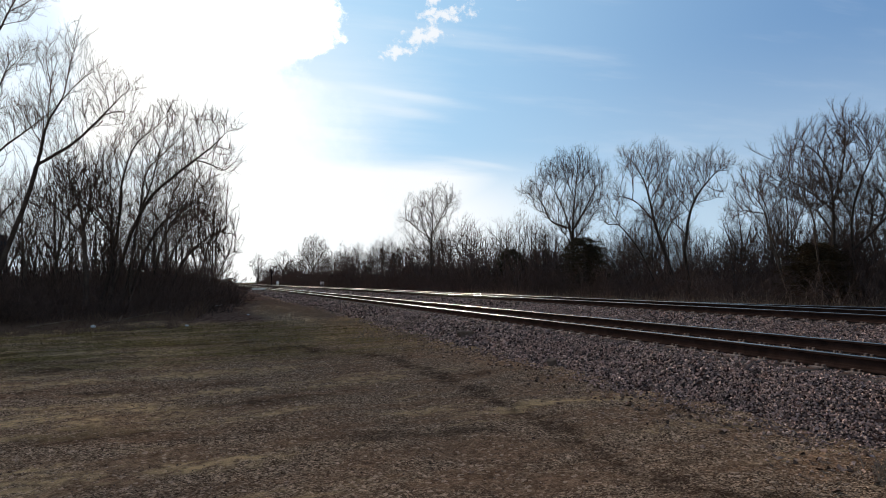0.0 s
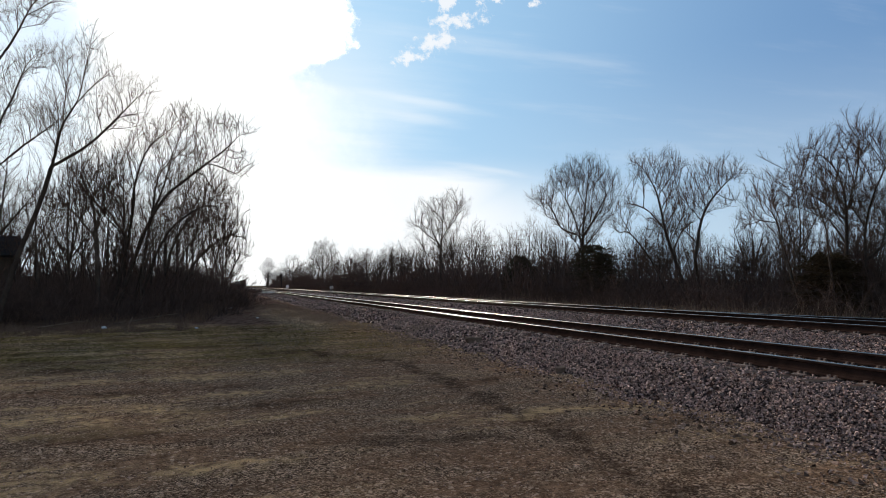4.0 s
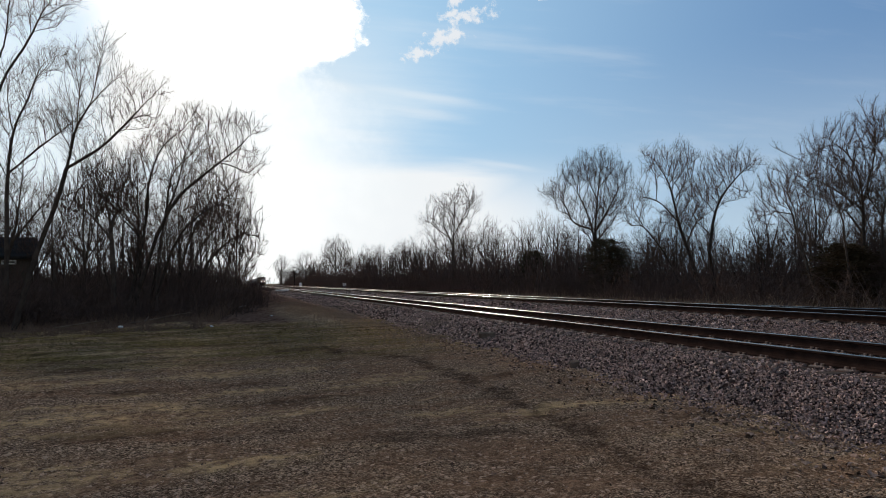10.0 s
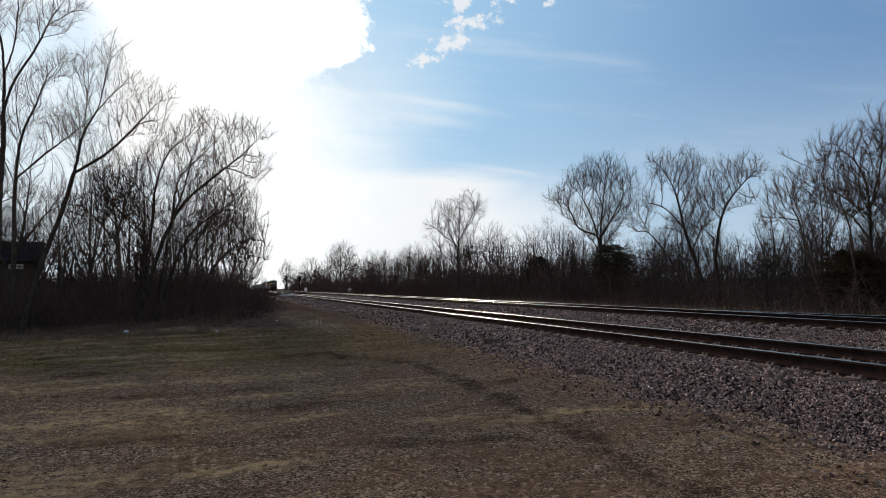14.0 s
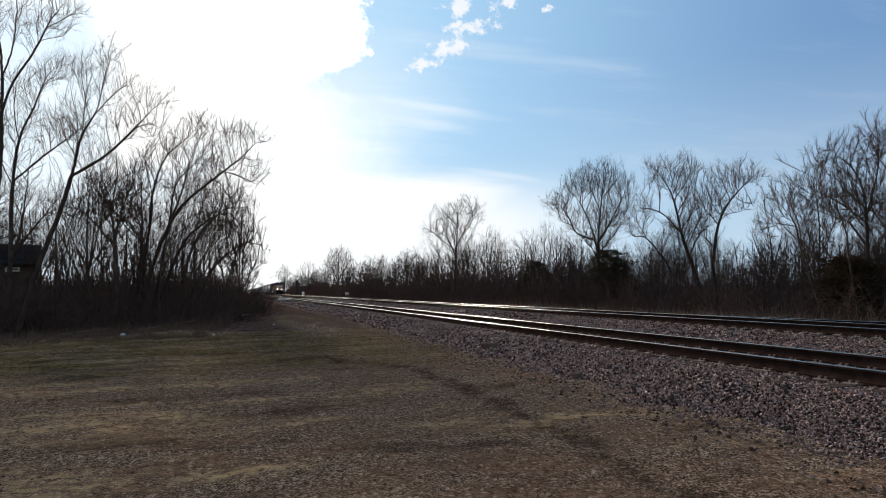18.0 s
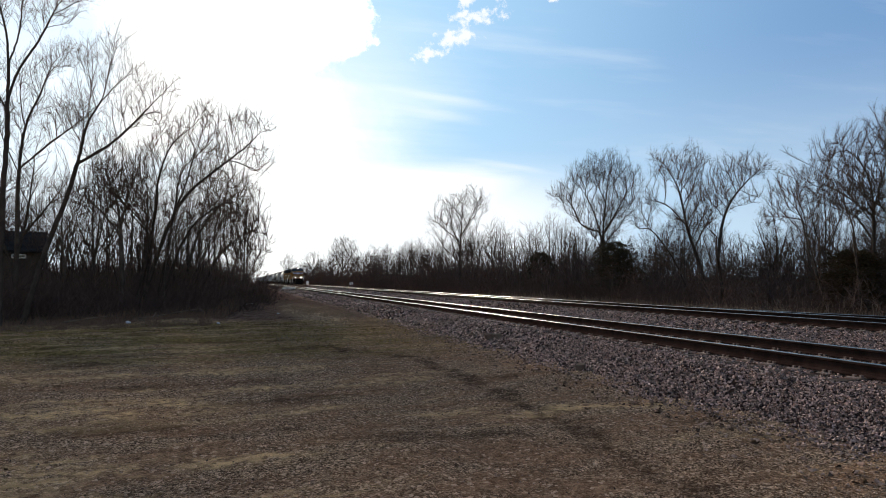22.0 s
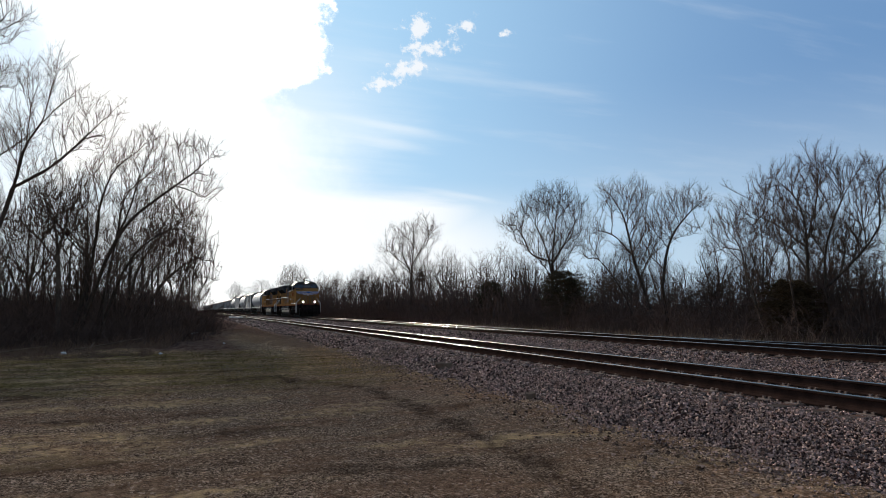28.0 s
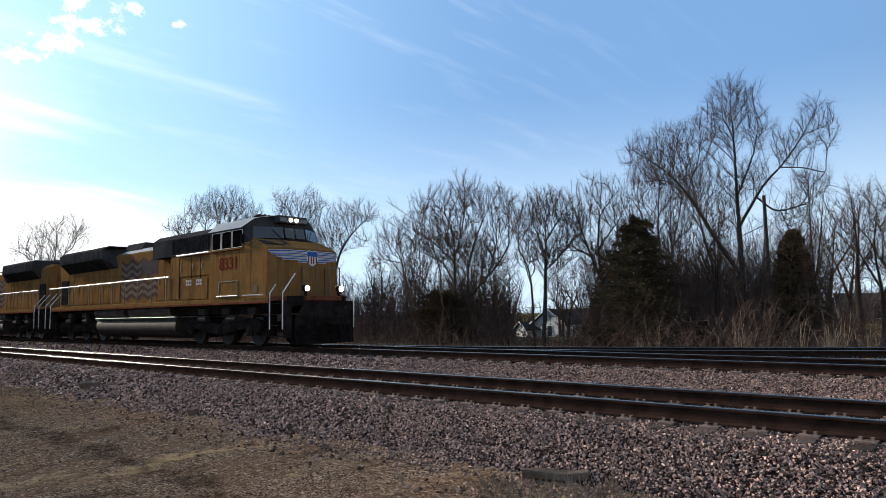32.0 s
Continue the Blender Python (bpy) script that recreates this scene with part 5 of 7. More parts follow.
# ---- the train ----
YELLOW = surface("weathered_yellow_paint", (0.180, 0.092, 0.033), (0.250, 0.133, 0.050), 1.4, 0.62, 0.0015, fine=22.0, stain=(0.085, 0.045, 0.022), spec=0.0, runs=(0.045, 0.024, 0.012))
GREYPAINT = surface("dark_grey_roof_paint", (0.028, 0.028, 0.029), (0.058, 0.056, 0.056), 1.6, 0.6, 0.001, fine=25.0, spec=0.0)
# roof grey lightened well above the dark paint: sun glare put into the colour
ROOFGLARE = surface("grey_roof_with_sun_glare", (0.42, 0.43, 0.44), (0.54, 0.55, 0.56), 1.6, 0.36, 0.001, fine=25.0)
BLACK = surface("grimy_black_underframe", (0.010, 0.008, 0.008), (0.034, 0.027, 0.024), 3.0, 0.85, 0.003, fine=30.0, spec=0.12)
GRIME = surface("dusty_dark_tank_steel", (0.022, 0.016, 0.014), (0.046, 0.034, 0.029), 2.0, 0.72, 0.002, fine=22.0, spec=0.14)
MESHGREY = surface("dark_radiator_grille", (0.012, 0.012, 0.012), (0.030, 0.029, 0.028), 4.0, 0.8, 0.004, fine=45.0, spec=0.0)
REDPAINT = surface("red_lettering_paint", (0.13, 0.022, 0.014), (0.19, 0.034, 0.020), 4.0, 0.5, spec=0.0)
DULLRED = surface("grimy_red_edge_paint", (0.10, 0.03, 0.02), (0.19, 0.07, 0.045), 3.0, 0.6, spec=0.0)
BLUEPAINT = surface("blue_emblem_paint", (0.035, 0.10, 0.32), (0.05, 0.14, 0.40), 4.0, 0.45, spec=0.0)
WHITEPAINT = surface("white_emblem_paint", (0.6, 0.6, 0.58), (0.72, 0.72, 0.70), 4.0, 0.45, spec=0.0)
FADEDRED = surface("faded_red_decal", (0.082, 0.047, 0.040), (0.120, 0.070, 0.056), 3.0, 0.5, spec=0.0)
FADEDBLUE = surface("faded_blue_decal", (0.072, 0.056, 0.058), (0.105, 0.080, 0.074), 3.0, 0.5, spec=0.0)
FADEDWHITE = surface("faded_white_decal", (0.14, 0.11, 0.085), (0.20, 0.155, 0.12), 3.0, 0.5, spec=0.0)
RAILGREY = surface("worn_handrail_paint", (0.50, 0.49, 0.46), (0.68, 0.67, 0.63), 5.0, 0.35, metal=0.3)
DARKRAIL = surface("dark_handrail_post", (0.06, 0.05, 0.04), (0.11, 0.09, 0.06), 5.0, 0.5)
WHEEL = surface("worn_wheel_steel", (0.015, 0.012, 0.010), (0.036, 0.029, 0.025), 5.0, 0.7, metal=0.3)
GLASS = surface("dark_cab_glass", (0.020, 0.024, 0.028), (0.035, 0.040, 0.045), 2.0, 0.08, spec=0.9)
CABSHADE = surface("cab_interior_shade", (0.003, 0.003, 0.003), (0.008, 0.007, 0.007), 3.0, 0.7, spec=0.0)
HOPPERWHITE = surface("dirty_white_car_paint", (0.24, 0.23, 0.22), (0.34, 0.33, 0.32), 0.7, 0.5, 0.002, fine=14.0, stain=(0.17, 0.145, 0.125))
HOPPERGREY = surface("grey_car_paint", (0.11, 0.108, 0.108), (0.17, 0.166, 0.165), 0.7, 0.5, 0.002, fine=14.0, stain=(0.09, 0.075, 0.065))
BOXGREY = surface("pale_grey_car_paint", (0.22, 0.215, 0.215), (0.31, 0.305, 0.305), 0.6, 0.55, 0.002, fine=12.0, stain=(0.20, 0.18, 0.17), vary=0.25)
LAMP = glow("lit_headlamp", (1.0, 0.88, 0.76), 42.0)

S32, SPEED = 17.55, 16.86      # front of the train at the end, metres a second


def front(t):
    return S32 + SPEED * (32.0 - t)


def sheet(bm, pts, thick, axis):
    """A thin plate from a closed outline."""
    f = bm.faces.new([bm.verts.new(p) for p in pts])
    r = bmesh.ops.extrude_face_region(bm, geom=[f])
    bmesh.ops.translate(bm, vec=Vector(axis) * thick, verts=[e for e in r["geom"] if isinstance(e, bmesh.types.BMVert)])
    bmesh.ops.recalc_face_normals(bm, faces=bm.faces)
    return bm


def letters(name, text, size, material, parent, m, thick=0.004):
    cu = bpy.data.curves.new(name, "FONT")
    cu.body, cu.size, cu.extrude, cu.offset = text, size, thick, size * 0.012
    tmp = bpy.data.objects.new(name, cu)
    me = bpy.data.meshes.new_from_object(tmp)
    bpy.data.objects.remove(tmp)
    me.materials.append(material)
    ob = new(name, me)
    ob.parent, ob.matrix_basis = parent, m
    return ob


SPINNING = []


def wheelset(parent, y, r, z=None):
    """Two wheels on an axle; its origin on the axle."""
    bm = bmesh.new()
    rod(bm, (-0.95, 0, 0), (0.95, 0, 0), 0.09, 10)
    axle = part("wheelset", bm, WHEEL, parent)
    axle.matrix_basis = pose(0, y, r)
    for s in (-1, 1):
        bm = bmesh.new()
        rod(bm, (s * 0.69, 0, 0), (s * 0.82, 0, 0), r, 28)
        rod(bm, (s * 0.665, 0, 0), (s * 0.69, 0, 0), r + 0.028, 28)
        rod(bm, (s * 0.82, 0, 0), (s * 0.90, 0, 0), 0.16, 12)
        for k in range(3):
            a = 2 * math.pi * k / 3
            box(bm, s * 0.80, s * 0.845, math.cos(a) * r * 0.55 - 0.07, math.cos(a) * r * 0.55 + 0.07, math.sin(a) * r * 0.55 - 0.07, math.sin(a) * r * 0.55 + 0.07)
        part("wheel", bm, WHEEL, axle)
    return axle


def truck_frame(parent, ys, r, half, label):
    """Side frames, springs and brake gear over a row of axles."""
    y0, y1 = min(ys), max(ys)
    for s in (-1, 1):
        bm = bmesh.new()
        x0, x1 = s * 0.98, s * 1.16
        prof = [(y0 - half, 0.62), (y0 - half + 0.12, 0.92), (y0 + 0.45, 0.98), ((y0 + y1) / 2 - 0.5, 0.80), ((y0 + y1) / 2 + 0.5, 0.80), (y1 - 0.45, 0.98), (y1 + half - 0.12, 0.92), (y1 + half, 0.62), (y1 + half - 0.15, 0.50), (y1 - 0.35, 0.62), ((y0 + y1) / 2 + 0.4, 0.42), ((y0 + y1) / 2 - 0.4, 0.42), (y0 + 0.35, 0.62), (y0 - half + 0.15, 0.50)]
        extrude_x(bm, prof, x0, x1)
        part("side_frame", bm, BLACK, parent, label)
        for y in ys:
            bm = bmesh.new()
            box(bm, s * 1.10, s * 1.24, y - 0.17, y + 0.17, r - 0.17, r + 0.17, 0.03)
            rod(bm, (s * 1.22, y, r), (s * 1.29, y, r), 0.10, 12)
            part("journal_box", bm, BLACK, parent)
        for y in [(a + b) / 2 for a, b in zip(ys, ys[1:])]:
            bm = bmesh.new()
            for k in (-0.16, 0.0, 0.16):
                for q in range(5):
                    rod(bm, (s * 1.18, y + k, 0.48 + q * 0.07), (s * 1.18, y + k, 0.51 + q * 0.07), 0.06, 10)
            part("spring", bm, BLACK, parent)
            bm = bmesh.new()
            rod(bm, (s * 1.22, y - 0.28, 0.98), (s * 1.22, y + 0.28, 0.98), 0.12, 12)
            part("brake_cylinder", bm, GRIME, parent)


def coupler(parent, y, way):
    bm = bmesh.new()
    box(bm, -0.1, 0.1, y, y + way * 0.55, 0.78, 0.95, 0.02)
    box(bm, -0.16, 0.14, y + way * 0.5, y + way * 0.85, 0.72, 1.02, 0.05)
    part("coupler", bm, BLACK, parent, "rusty knuckle coupler")


def wing_emblem(parent, y):
    """Shield with outspread wings, plain painted shapes on the nose."""
    zc = 3.05
    bm = bmesh.new()
    sheet(bm, [(x, y, zc + z) for x, z in ((-0.26, 0.20), (-0.13, 0.26), (0, 0.22), (0.13, 0.26), (0.26, 0.20), (0.25, -0.06), (0.14, -0.22), (0, -0.31), (-0.14, -0.22), (-0.25, -0.06))], 0.008, (0, -1, 0))
    part("shield", bm, WHITEPAINT, parent)
    bm = bmesh.new()
    sheet(bm, [(x, y - 0.012, zc + z) for x, z in ((-0.23, 0.18), (-0.12, 0.235), (0, 0.195), (0.12, 0.235), (0.23, 0.18), (0.23, 0.04), (-0.23, 0.04))], 0.004, (0, -1, 0))
    part("shield_band", bm, BLUEPAINT, parent)
    for k in range(4):
        bm = bmesh.new()
        x = -0.165 + k * 0.11
        box(bm, x - 0.022, x + 0.022, y - 0.016, y - 0.012, zc - 0.25 + 0.05 * abs(k - 1.5), zc + 0.03)
        part("shield_stripe", bm, REDPAINT, parent)
    # the feathers run over the face and on over the chamfered corner
    for s in (-1, 1):
        for l, z in ((0.66, 0.20), (0.56, 0.11), (0.40, 0.02), (0.20, -0.07), (0.0, -0.15)):
            for mat, za, zb, d in ((WHITEPAINT, -0.036, 0.036, 0.006), (BLUEPAINT, -0.018, 0.018, 0.012)):
                edge = 0.97 if l else 0.62
                bm = bmesh.new()
                sheet(bm, [(s * 0.24, y - d + 0.004, zc + z + za), (s * edge, y - d + 0.004, zc + z + za), (s * edge, y - d + 0.004, zc + z + zb), (s * 0.24, y - d + 0.004, zc + z + zb)], 0.004, (0, -1, 0))
                part("wing_feather", bm, mat, parent)
                if l:
                    x0, y0, x1, y1 = s * 0.985, y + 0.004, s * (0.985 + 0.74 * l), y + 0.004 + 0.67 * l
                    off = Vector((s * 0.67, -0.74, 0)) * (d + 0.004)
                    bm = bmesh.new()
                    sheet(bm, [Vector((x0, y0, zc + z + za)) + off, Vector((x1, y1, zc + z + za)) + off, Vector((x1 + s * 0.03, y1 + 0.03, zc + z + zb)) + off, Vector((x0, y0, zc + z + zb)) + off], 0.004, (s * 0.67, -0.74, 0))
                    part("wing_feather", bm, mat, parent)


def flag_decal(parent, x, s):
    """Waving stripes and a dark field painted on the hood side."""
    y0, y1, z0, z1 = 10.4, 14.0, 1.95, 3.66
    def wave(y, k):
        return 0.10 * math.sin((y - y0) * 5.6 + k * 0.5)
    n = 11
    for k in range(n):
        bm = bmesh.new()
        za, zb = z0 + (z1 - z0) * k / n, z0 + (z1 - z0) * (k + 0.94) / n
        ya = y0 + (1.6 if k >= 5 else 0.0)
        q = 12
        lo = [(x + s * 0.006, ya + (y1 - ya) * i / q, za + wave(ya + (y1 - ya) * i / q, 0)) for i in range(q + 1)]
        hi = [(x + s * 0.006, ya + (y1 - ya) * i / q, zb + wave(ya + (y1 - ya) * i / q, 0)) for i in range(q + 1)]
        lv, hv = [bm.verts.new(p) for p in lo], [bm.verts.new(p) for p in hi]
        for i in range(q):
            bm.faces.new((lv[i], lv[i + 1], hv[i + 1], hv[i]))
        part("decal_stripe", bm, FADEDWHITE if k % 2 else FADEDRED, parent)
    bm = bmesh.new()
    q = 8
    lv = [bm.verts.new((x + s * 0.007, y0 + 1.6 * i / q, 2.9 + wave(y0 + 1.6 * i / q, 0))) for i in range(q + 1)]
    hv = [bm.verts.new((x + s * 0.007, y0 + 1.6 * i / q, z1 + wave(y0 + 1.6 * i / q, 0))) for i in range(q + 1)]
    for i in range(q):
        bm.faces.new((lv[i], lv[i + 1], hv[i + 1], hv[i]))
    part("decal_field", bm, FADEDBLUE, parent)


def locomotive(label, number):
    """Six-axle diesel, nose towards -y, pilot face at y = 0, rail top at z = 0."""
    t = thing("locomotive", label, "locomotive")
    deck = 1.70
    bm = bmesh.new()
    extrude_x(bm, [(0.45, 1.38), (0.45, deck), (22.3, deck), (22.3, 1.38), (20.9, 1.15), (16.0, 1.15), (7.4, 1.15), (1.6, 1.15)], -1.05, 1.05)
    part("underframe", bm, BLACK, t)
    bm = bmesh.new()
    box(bm, -1.54, 1.54, 1.42, 21.2, deck - 0.22, deck, 0.015)
    part("side_sill", bm, YELLOW, t, "yellow walkway sill")
    for s in (-1, 1):
        bm = bmesh.new()
        box(bm, s * 1.543, s * 1.549, 1.45, 21.1, deck - 0.21, deck - 0.15)
        part("sill_stripe", bm, DULLRED, t, "thin dull red sill stripe")
    # front and rear platforms, steps, pilots
    for y0, way in ((0.32, 1), (22.3, -1)):
        bm = bmesh.new()
        box(bm, -0.76, 0.76, y0, y0 + way * 1.1, deck - 0.16, deck, 0.012)
        box(bm, -1.5, 1.5, y0 + way * 0.70, y0 + way * 1.1, deck - 0.155, deck - 0.004, 0.012)
        part("platform", bm, DULLRED if way > 0 else BLACK, t, "platform with a dull red edge" if way > 0 else "")
        bm = bmesh.new()
        extrude_y(bm, [(-0.78, 1.52), (0.78, 1.52), (1.15, 0.9), (1.15, 0.14), (-1.15, 0.14), (-1.15, 0.9)], y0 + way * 0.02, y0 + way * 0.10)
        part("pilot", bm, BLACK, t, "black pilot plate")
        if way > 0:
            bm = bmesh.new()
            v = [bm.verts.new(p) for p in ((-1.15, 0.32, 0.72), (0, 0.08, 0.72), (1.15, 0.32, 0.72), (1.22, 0.20, 0.10), (0, -0.10, 0.10), (-1.22, 0.20, 0.10))]
            bm.faces.new((v[0], v[1], v[4], v[5]))
            bm.faces.new((v[1], v[2], v[3], v[4]))
            bmesh.ops.solidify(bm, geom=bm.faces[:], thickness=0.03)
            part("plow", bm, BLACK, t, "black snow plow")
        for s in (-1, 1):
            for k in range(4):
                bm = bmesh.new()
                box(bm, s * (1.18 if k < 3 else 1.15), s * 1.52, y0 + way * 0.32, y0 + way * 0.98, 0.35 + k * 0.36, 0.38 + k * 0.36, 0.008)
                part("step", bm, BLACK, t)
            for yy in (0.24, 1.05):
                bm = bmesh.new()
                box(bm, s * 1.17, s * 1.5, y0 + way * yy, y0 + way * (yy + 0.03), 0.32, 1.54)
                part("step_side", bm, BLACK, t)
            for yy in (0.26, 0.98):
                bm = bmesh.new()
                pts = [(s * 1.53, y0 + way * yy, 0.60), (s * 1.53, y0 + way * yy, 1.80), (s * 1.02, y0 + way * (yy + 0.02), 2.45)]
                for a, b in zip(pts, pts[1:]):
                    rod(bm, a, b, 0.022, 7)
                part("step_rail", bm, RAILGREY, t, "pale bent grab rail")
            bm = bmesh.new()
            box(bm, s * 0.30, s * 0.74, y0 + way * 0.05, y0 + way * 0.09, 2.66, 2.70)
            for x in (0.32, 0.72):
                rod(bm, (s * x, y0 + way * 0.07, deck), (s * x, y0 + way * 0.07, 2.68), 0.02, 6)
            part("end_rail", bm, DARKRAIL, t)
            for q in range(3):
                bm = bmesh.new()
                rod(bm, (s * (0.45 + q * 0.14), y0 - way * 0.02, 1.0), (s * (0.45 + q * 0.16), y0 - way * 0.14, 0.62), 0.022, 6)
                rod(bm, (s * (0.45 + q * 0.16), y0 - way * 0.14, 0.62), (s * (0.40 + q * 0.12), y0 - way * 0.20, 0.42), 0.022, 6)
                part("hose", bm, BLACK, t)
        coupler(t, y0, -way)
    for s in (-1, 1):
        bm = bmesh.new()
        rod(bm, (s * 0.73, 0.32, 1.95), (s * 0.73, 0.48, 1.95), 0.12, 16)
        box(bm, s * 0.73 - 0.04, s * 0.73 + 0.04, 0.37, 0.47, deck, 1.83)
        lamp = part("ditch_light", bm, BLACK, t)
        bm = bmesh.new()
        rod(bm, (s * 0.73, 0.308, 1.95), (s * 0.73, 0.32, 1.95), 0.085, 16)
        part("lens", bm, LAMP, lamp, "lit lamp lens")
    # nose with chamfered front corners
    bm = bmesh.new()
    low = [(-0.98, 1.0), (0.98, 1.0), (1.53, 1.5), (1.53, 2.75), (-1.53, 2.75), (-1.53, 1.5)]
    top = [(-0.96, 1.03, 3.36), (0.96, 1.03, 3.36), (1.51, 1.52, 3.38), (1.52, 2.75, 3.56), (-1.52, 2.75, 3.56), (-1.51, 1.52, 3.38)]
    a = [bm.verts.new((x, y, deck)) for x, y in low]
    b = [bm.verts.new(p) for p in top]
    c = [bm.verts.new((x * 0.93, y + (0.95 if abs(x) < 1 else 0.75), z + 0.36)) if y < 2 else bm.verts.new((x * 0.93, y, z + 0.30)) for x, y, z in top]
    for i in range(6):
        j = (i + 1) % 6
        bm.faces.new((a[i], a[j], b[j], b[i]))
        bm.faces.new((b[i], b[j], c[j], c[i]))
    bm.faces.new(a[::-1])
    bm.faces.new(c)
    part("nose", bm, YELLOW, t, "yellow chamfered short hood")
    bm = bmesh.new()
    v = [bm.verts.new(p) for p in ((-1.00, 1.30, 3.47), (-1.47, 1.85, 3.56), (-1.44, 2.30, 3.74), (-0.60, 2.05, 3.76), (-0.62, 1.52, 3.57))]
    bm.faces.new(v)
    bmesh.ops.solidify(bm, geom=bm.faces[:], thickness=0.03)
    part("antiglare_panel", bm, GREYPAINT, t, "dull grey antiglare panel")
    wing_emblem(t, 1.0)
    for x0, x1 in ((-0.42, 0.13),):
        bm = bmesh.new()
        box(bm, x0, x1, 0.965, 1.0, deck + 0.05, 2.62, 0.01)
        d = part("nose_door", bm, YELLOW, t)
        bm = bmesh.new()
        rod(bm, (x1 - 0.08, 0.945, 2.15), (x1 - 0.08, 0.945, 2.35), 0.015, 6)
        part("handle", bm, DARKRAIL, d)
    for x in (-0.44, 0.15, 0.56):
        bm = bmesh.new()
        box(bm, x - 0.018, x + 0.018, 0.955, 1.0, deck + 0.02, 2.72)
        part("nose_seam", bm, DARKRAIL, t)
    # cab
    bm = bmesh.new()
    box(bm, -1.53, 1.53, 2.45, 5.20, deck, 3.66, 0.02)
    part("cab_wall", bm, YELLOW, t, "yellow cab side")
    bm = bmesh.new()
    prof = [(-1.53, 3.662), (-0.45, 3.664), (0.45, 3.664), (1.53, 3.662), (1.50, 4.20), (1.12, 4.55), (0.45, 4.66), (-0.45, 4.66), (-1.12, 4.55), (-1.50, 4.20)]
    extrude_y(bm, prof, 1.95, 5.20)
    for vert in bm.verts:
        if vert.co.y < 3:
            vert.co.y += (vert.co.z - 3.66) * 0.30 + max(0.0, abs(vert.co.x) - 0.45) * 0.58
    part("cab_top", bm, GREYPAINT, t, "dark grey upper cab")
    bm = bmesh.new()
    v = []
    for y in (2.38, 5.25):
        v.append([bm.verts.new((x, y + (max(0.0, abs(x) - 0.46) * 0.52 if y < 3 else 0), z)) for x, z in ((-1.60, 4.19), (-1.14, 4.575), (-0.46, 4.685), (0.46, 4.685), (1.14, 4.575), (1.60, 4.19))])
    for i in range(5):
        bm.faces.new((v[0][i], v[0][i + 1], v[1][i + 1], v[1][i]))
    bmesh.ops.solidify(bm, geom=bm.faces[:], thickness=-0.03)
    part("cab_roof", bm, ROOFGLARE, t, "cab roof with sun glare in its pale grey")
    for s in (-1, 1):
        bm = bmesh.new()
        x0, x1 = s * 0.48, s * 1.42
        def wy(z):
            return 1.94 + (z - 3.66) * 0.30
        sheet(bm, [(x0, wy(3.78), 3.78), (x1, wy(3.78) + 0.55, 3.78), (x1 - s * 0.06, wy(4.20) + 0.52, 4.20), (x0, wy(4.20), 4.20)], 0.03, (s * 0.4, -0.9, 0.25))
        sheet(bm, [(s * 0.03, wy(3.80), 3.80), (s * 0.42, wy(3.80), 3.80), (s * 0.42, wy(4.18), 4.18), (s * 0.03, wy(4.18), 4.18)], 0.03, (0, -1, 0.3))
        w = part("windshield", bm, GLASS, t, "dark sky-reflecting windshield")
        bm = bmesh.new()
        rod(bm, (s * 0.6, wy(3.8) - 0.02, 3.78), (s * 0.85, wy(4.1) + 0.12, 4.12), 0.012, 5)
        part("wiper", bm, BLACK, w)
        # solid near-black panels paint the shade behind the open side windows
        for y0, y1 in ((2.99, 3.62), (3.70, 4.33), (4.41, 5.00)):
            bm = bmesh.new()
            box(bm, s * 1.49, s * 1.535, y0, y1, 3.52, 4.12, 0.02)
            w = part("side_window", bm, CABSHADE, t, "near-black panel for the shade inside an open cab window")
            bm = bmesh.new()
            for ya, yb, za, zb in ((y0 - 0.014, y1 + 0.014, 3.506, 3.52), (y0 - 0.014, y1 + 0.014, 4.12, 4.134), (y0 - 0.014, y0, 3.52, 4.12), (y1, y1 + 0.014, 3.52, 4.12)):
                box(bm, s * 1.525, s * 1.55, ya, yb, za, zb)
            part("window_frame", bm, RAILGREY, w)
        bm = bmesh.new()
        box(bm, s * 1.53, s * 1.60, 2.9, 5.1, 3.43, 3.475, 0.01)
        part("arm_rest", bm, YELLOW, t)
        bm = bmesh.new()
        for ya, yb, za, zb in ((3.25, 4.52, 2.30, 2.325), (3.25, 3.275, 1.80, 2.30), (4.495, 4.52, 1.80, 2.30)):
            box(bm, s * 1.53, s * 1.55, ya, yb, za, zb)
        part("battery_box_edge", bm, DARKRAIL, t)
        bm = bmesh.new()
        box(bm, s * 1.53, s * 1.60, 3.2, 4.6, 1.76, 1.80, 0.01)
        rod(bm, (s * 1.6, 1.6, 1.76), (s * 1.6, 2.85, 1.78), 0.018, 6)
        part("grab_bar", bm, RAILGREY, t, "pale horizontal grab bar")
        bm = bmesh.new()
        box(bm, s * 1.534, s * 1.54, 2.05, 2.25, 1.85, 2.12)
        part("notice_plate", bm, FADEDWHITE, t, "small pale notice plate")
        bm = bmesh.new()
        box(bm, s * 1.50, s * 1.66, 2.88, 2.93, 3.60, 3.95, 0.01)
        part("mirror", bm, BLACK, t)
        letters("fleet_number", number, 0.64, REDPAINT, t, Matrix.Translation((s * 1.537, 4.50 if s < 0 else 3.12, 2.75)) @ pose(0, 0, 0, 90, 0, -90 if s < 0 else 90))
    bm = bmesh.new()
    box(bm, -0.62, 0.62, 2.10, 2.50, 4.36, 4.64, 0.03)
    hl = part("headlight_housing", bm, GREYPAINT, t)
    for x in (-0.13, 0.13):
        bm = bmesh.new()
        rod(bm, (x, 2.07, 4.49), (x, 2.10, 4.49), 0.06, 14)
        part("lens", bm, LAMP, hl, "lit headlamp lens")
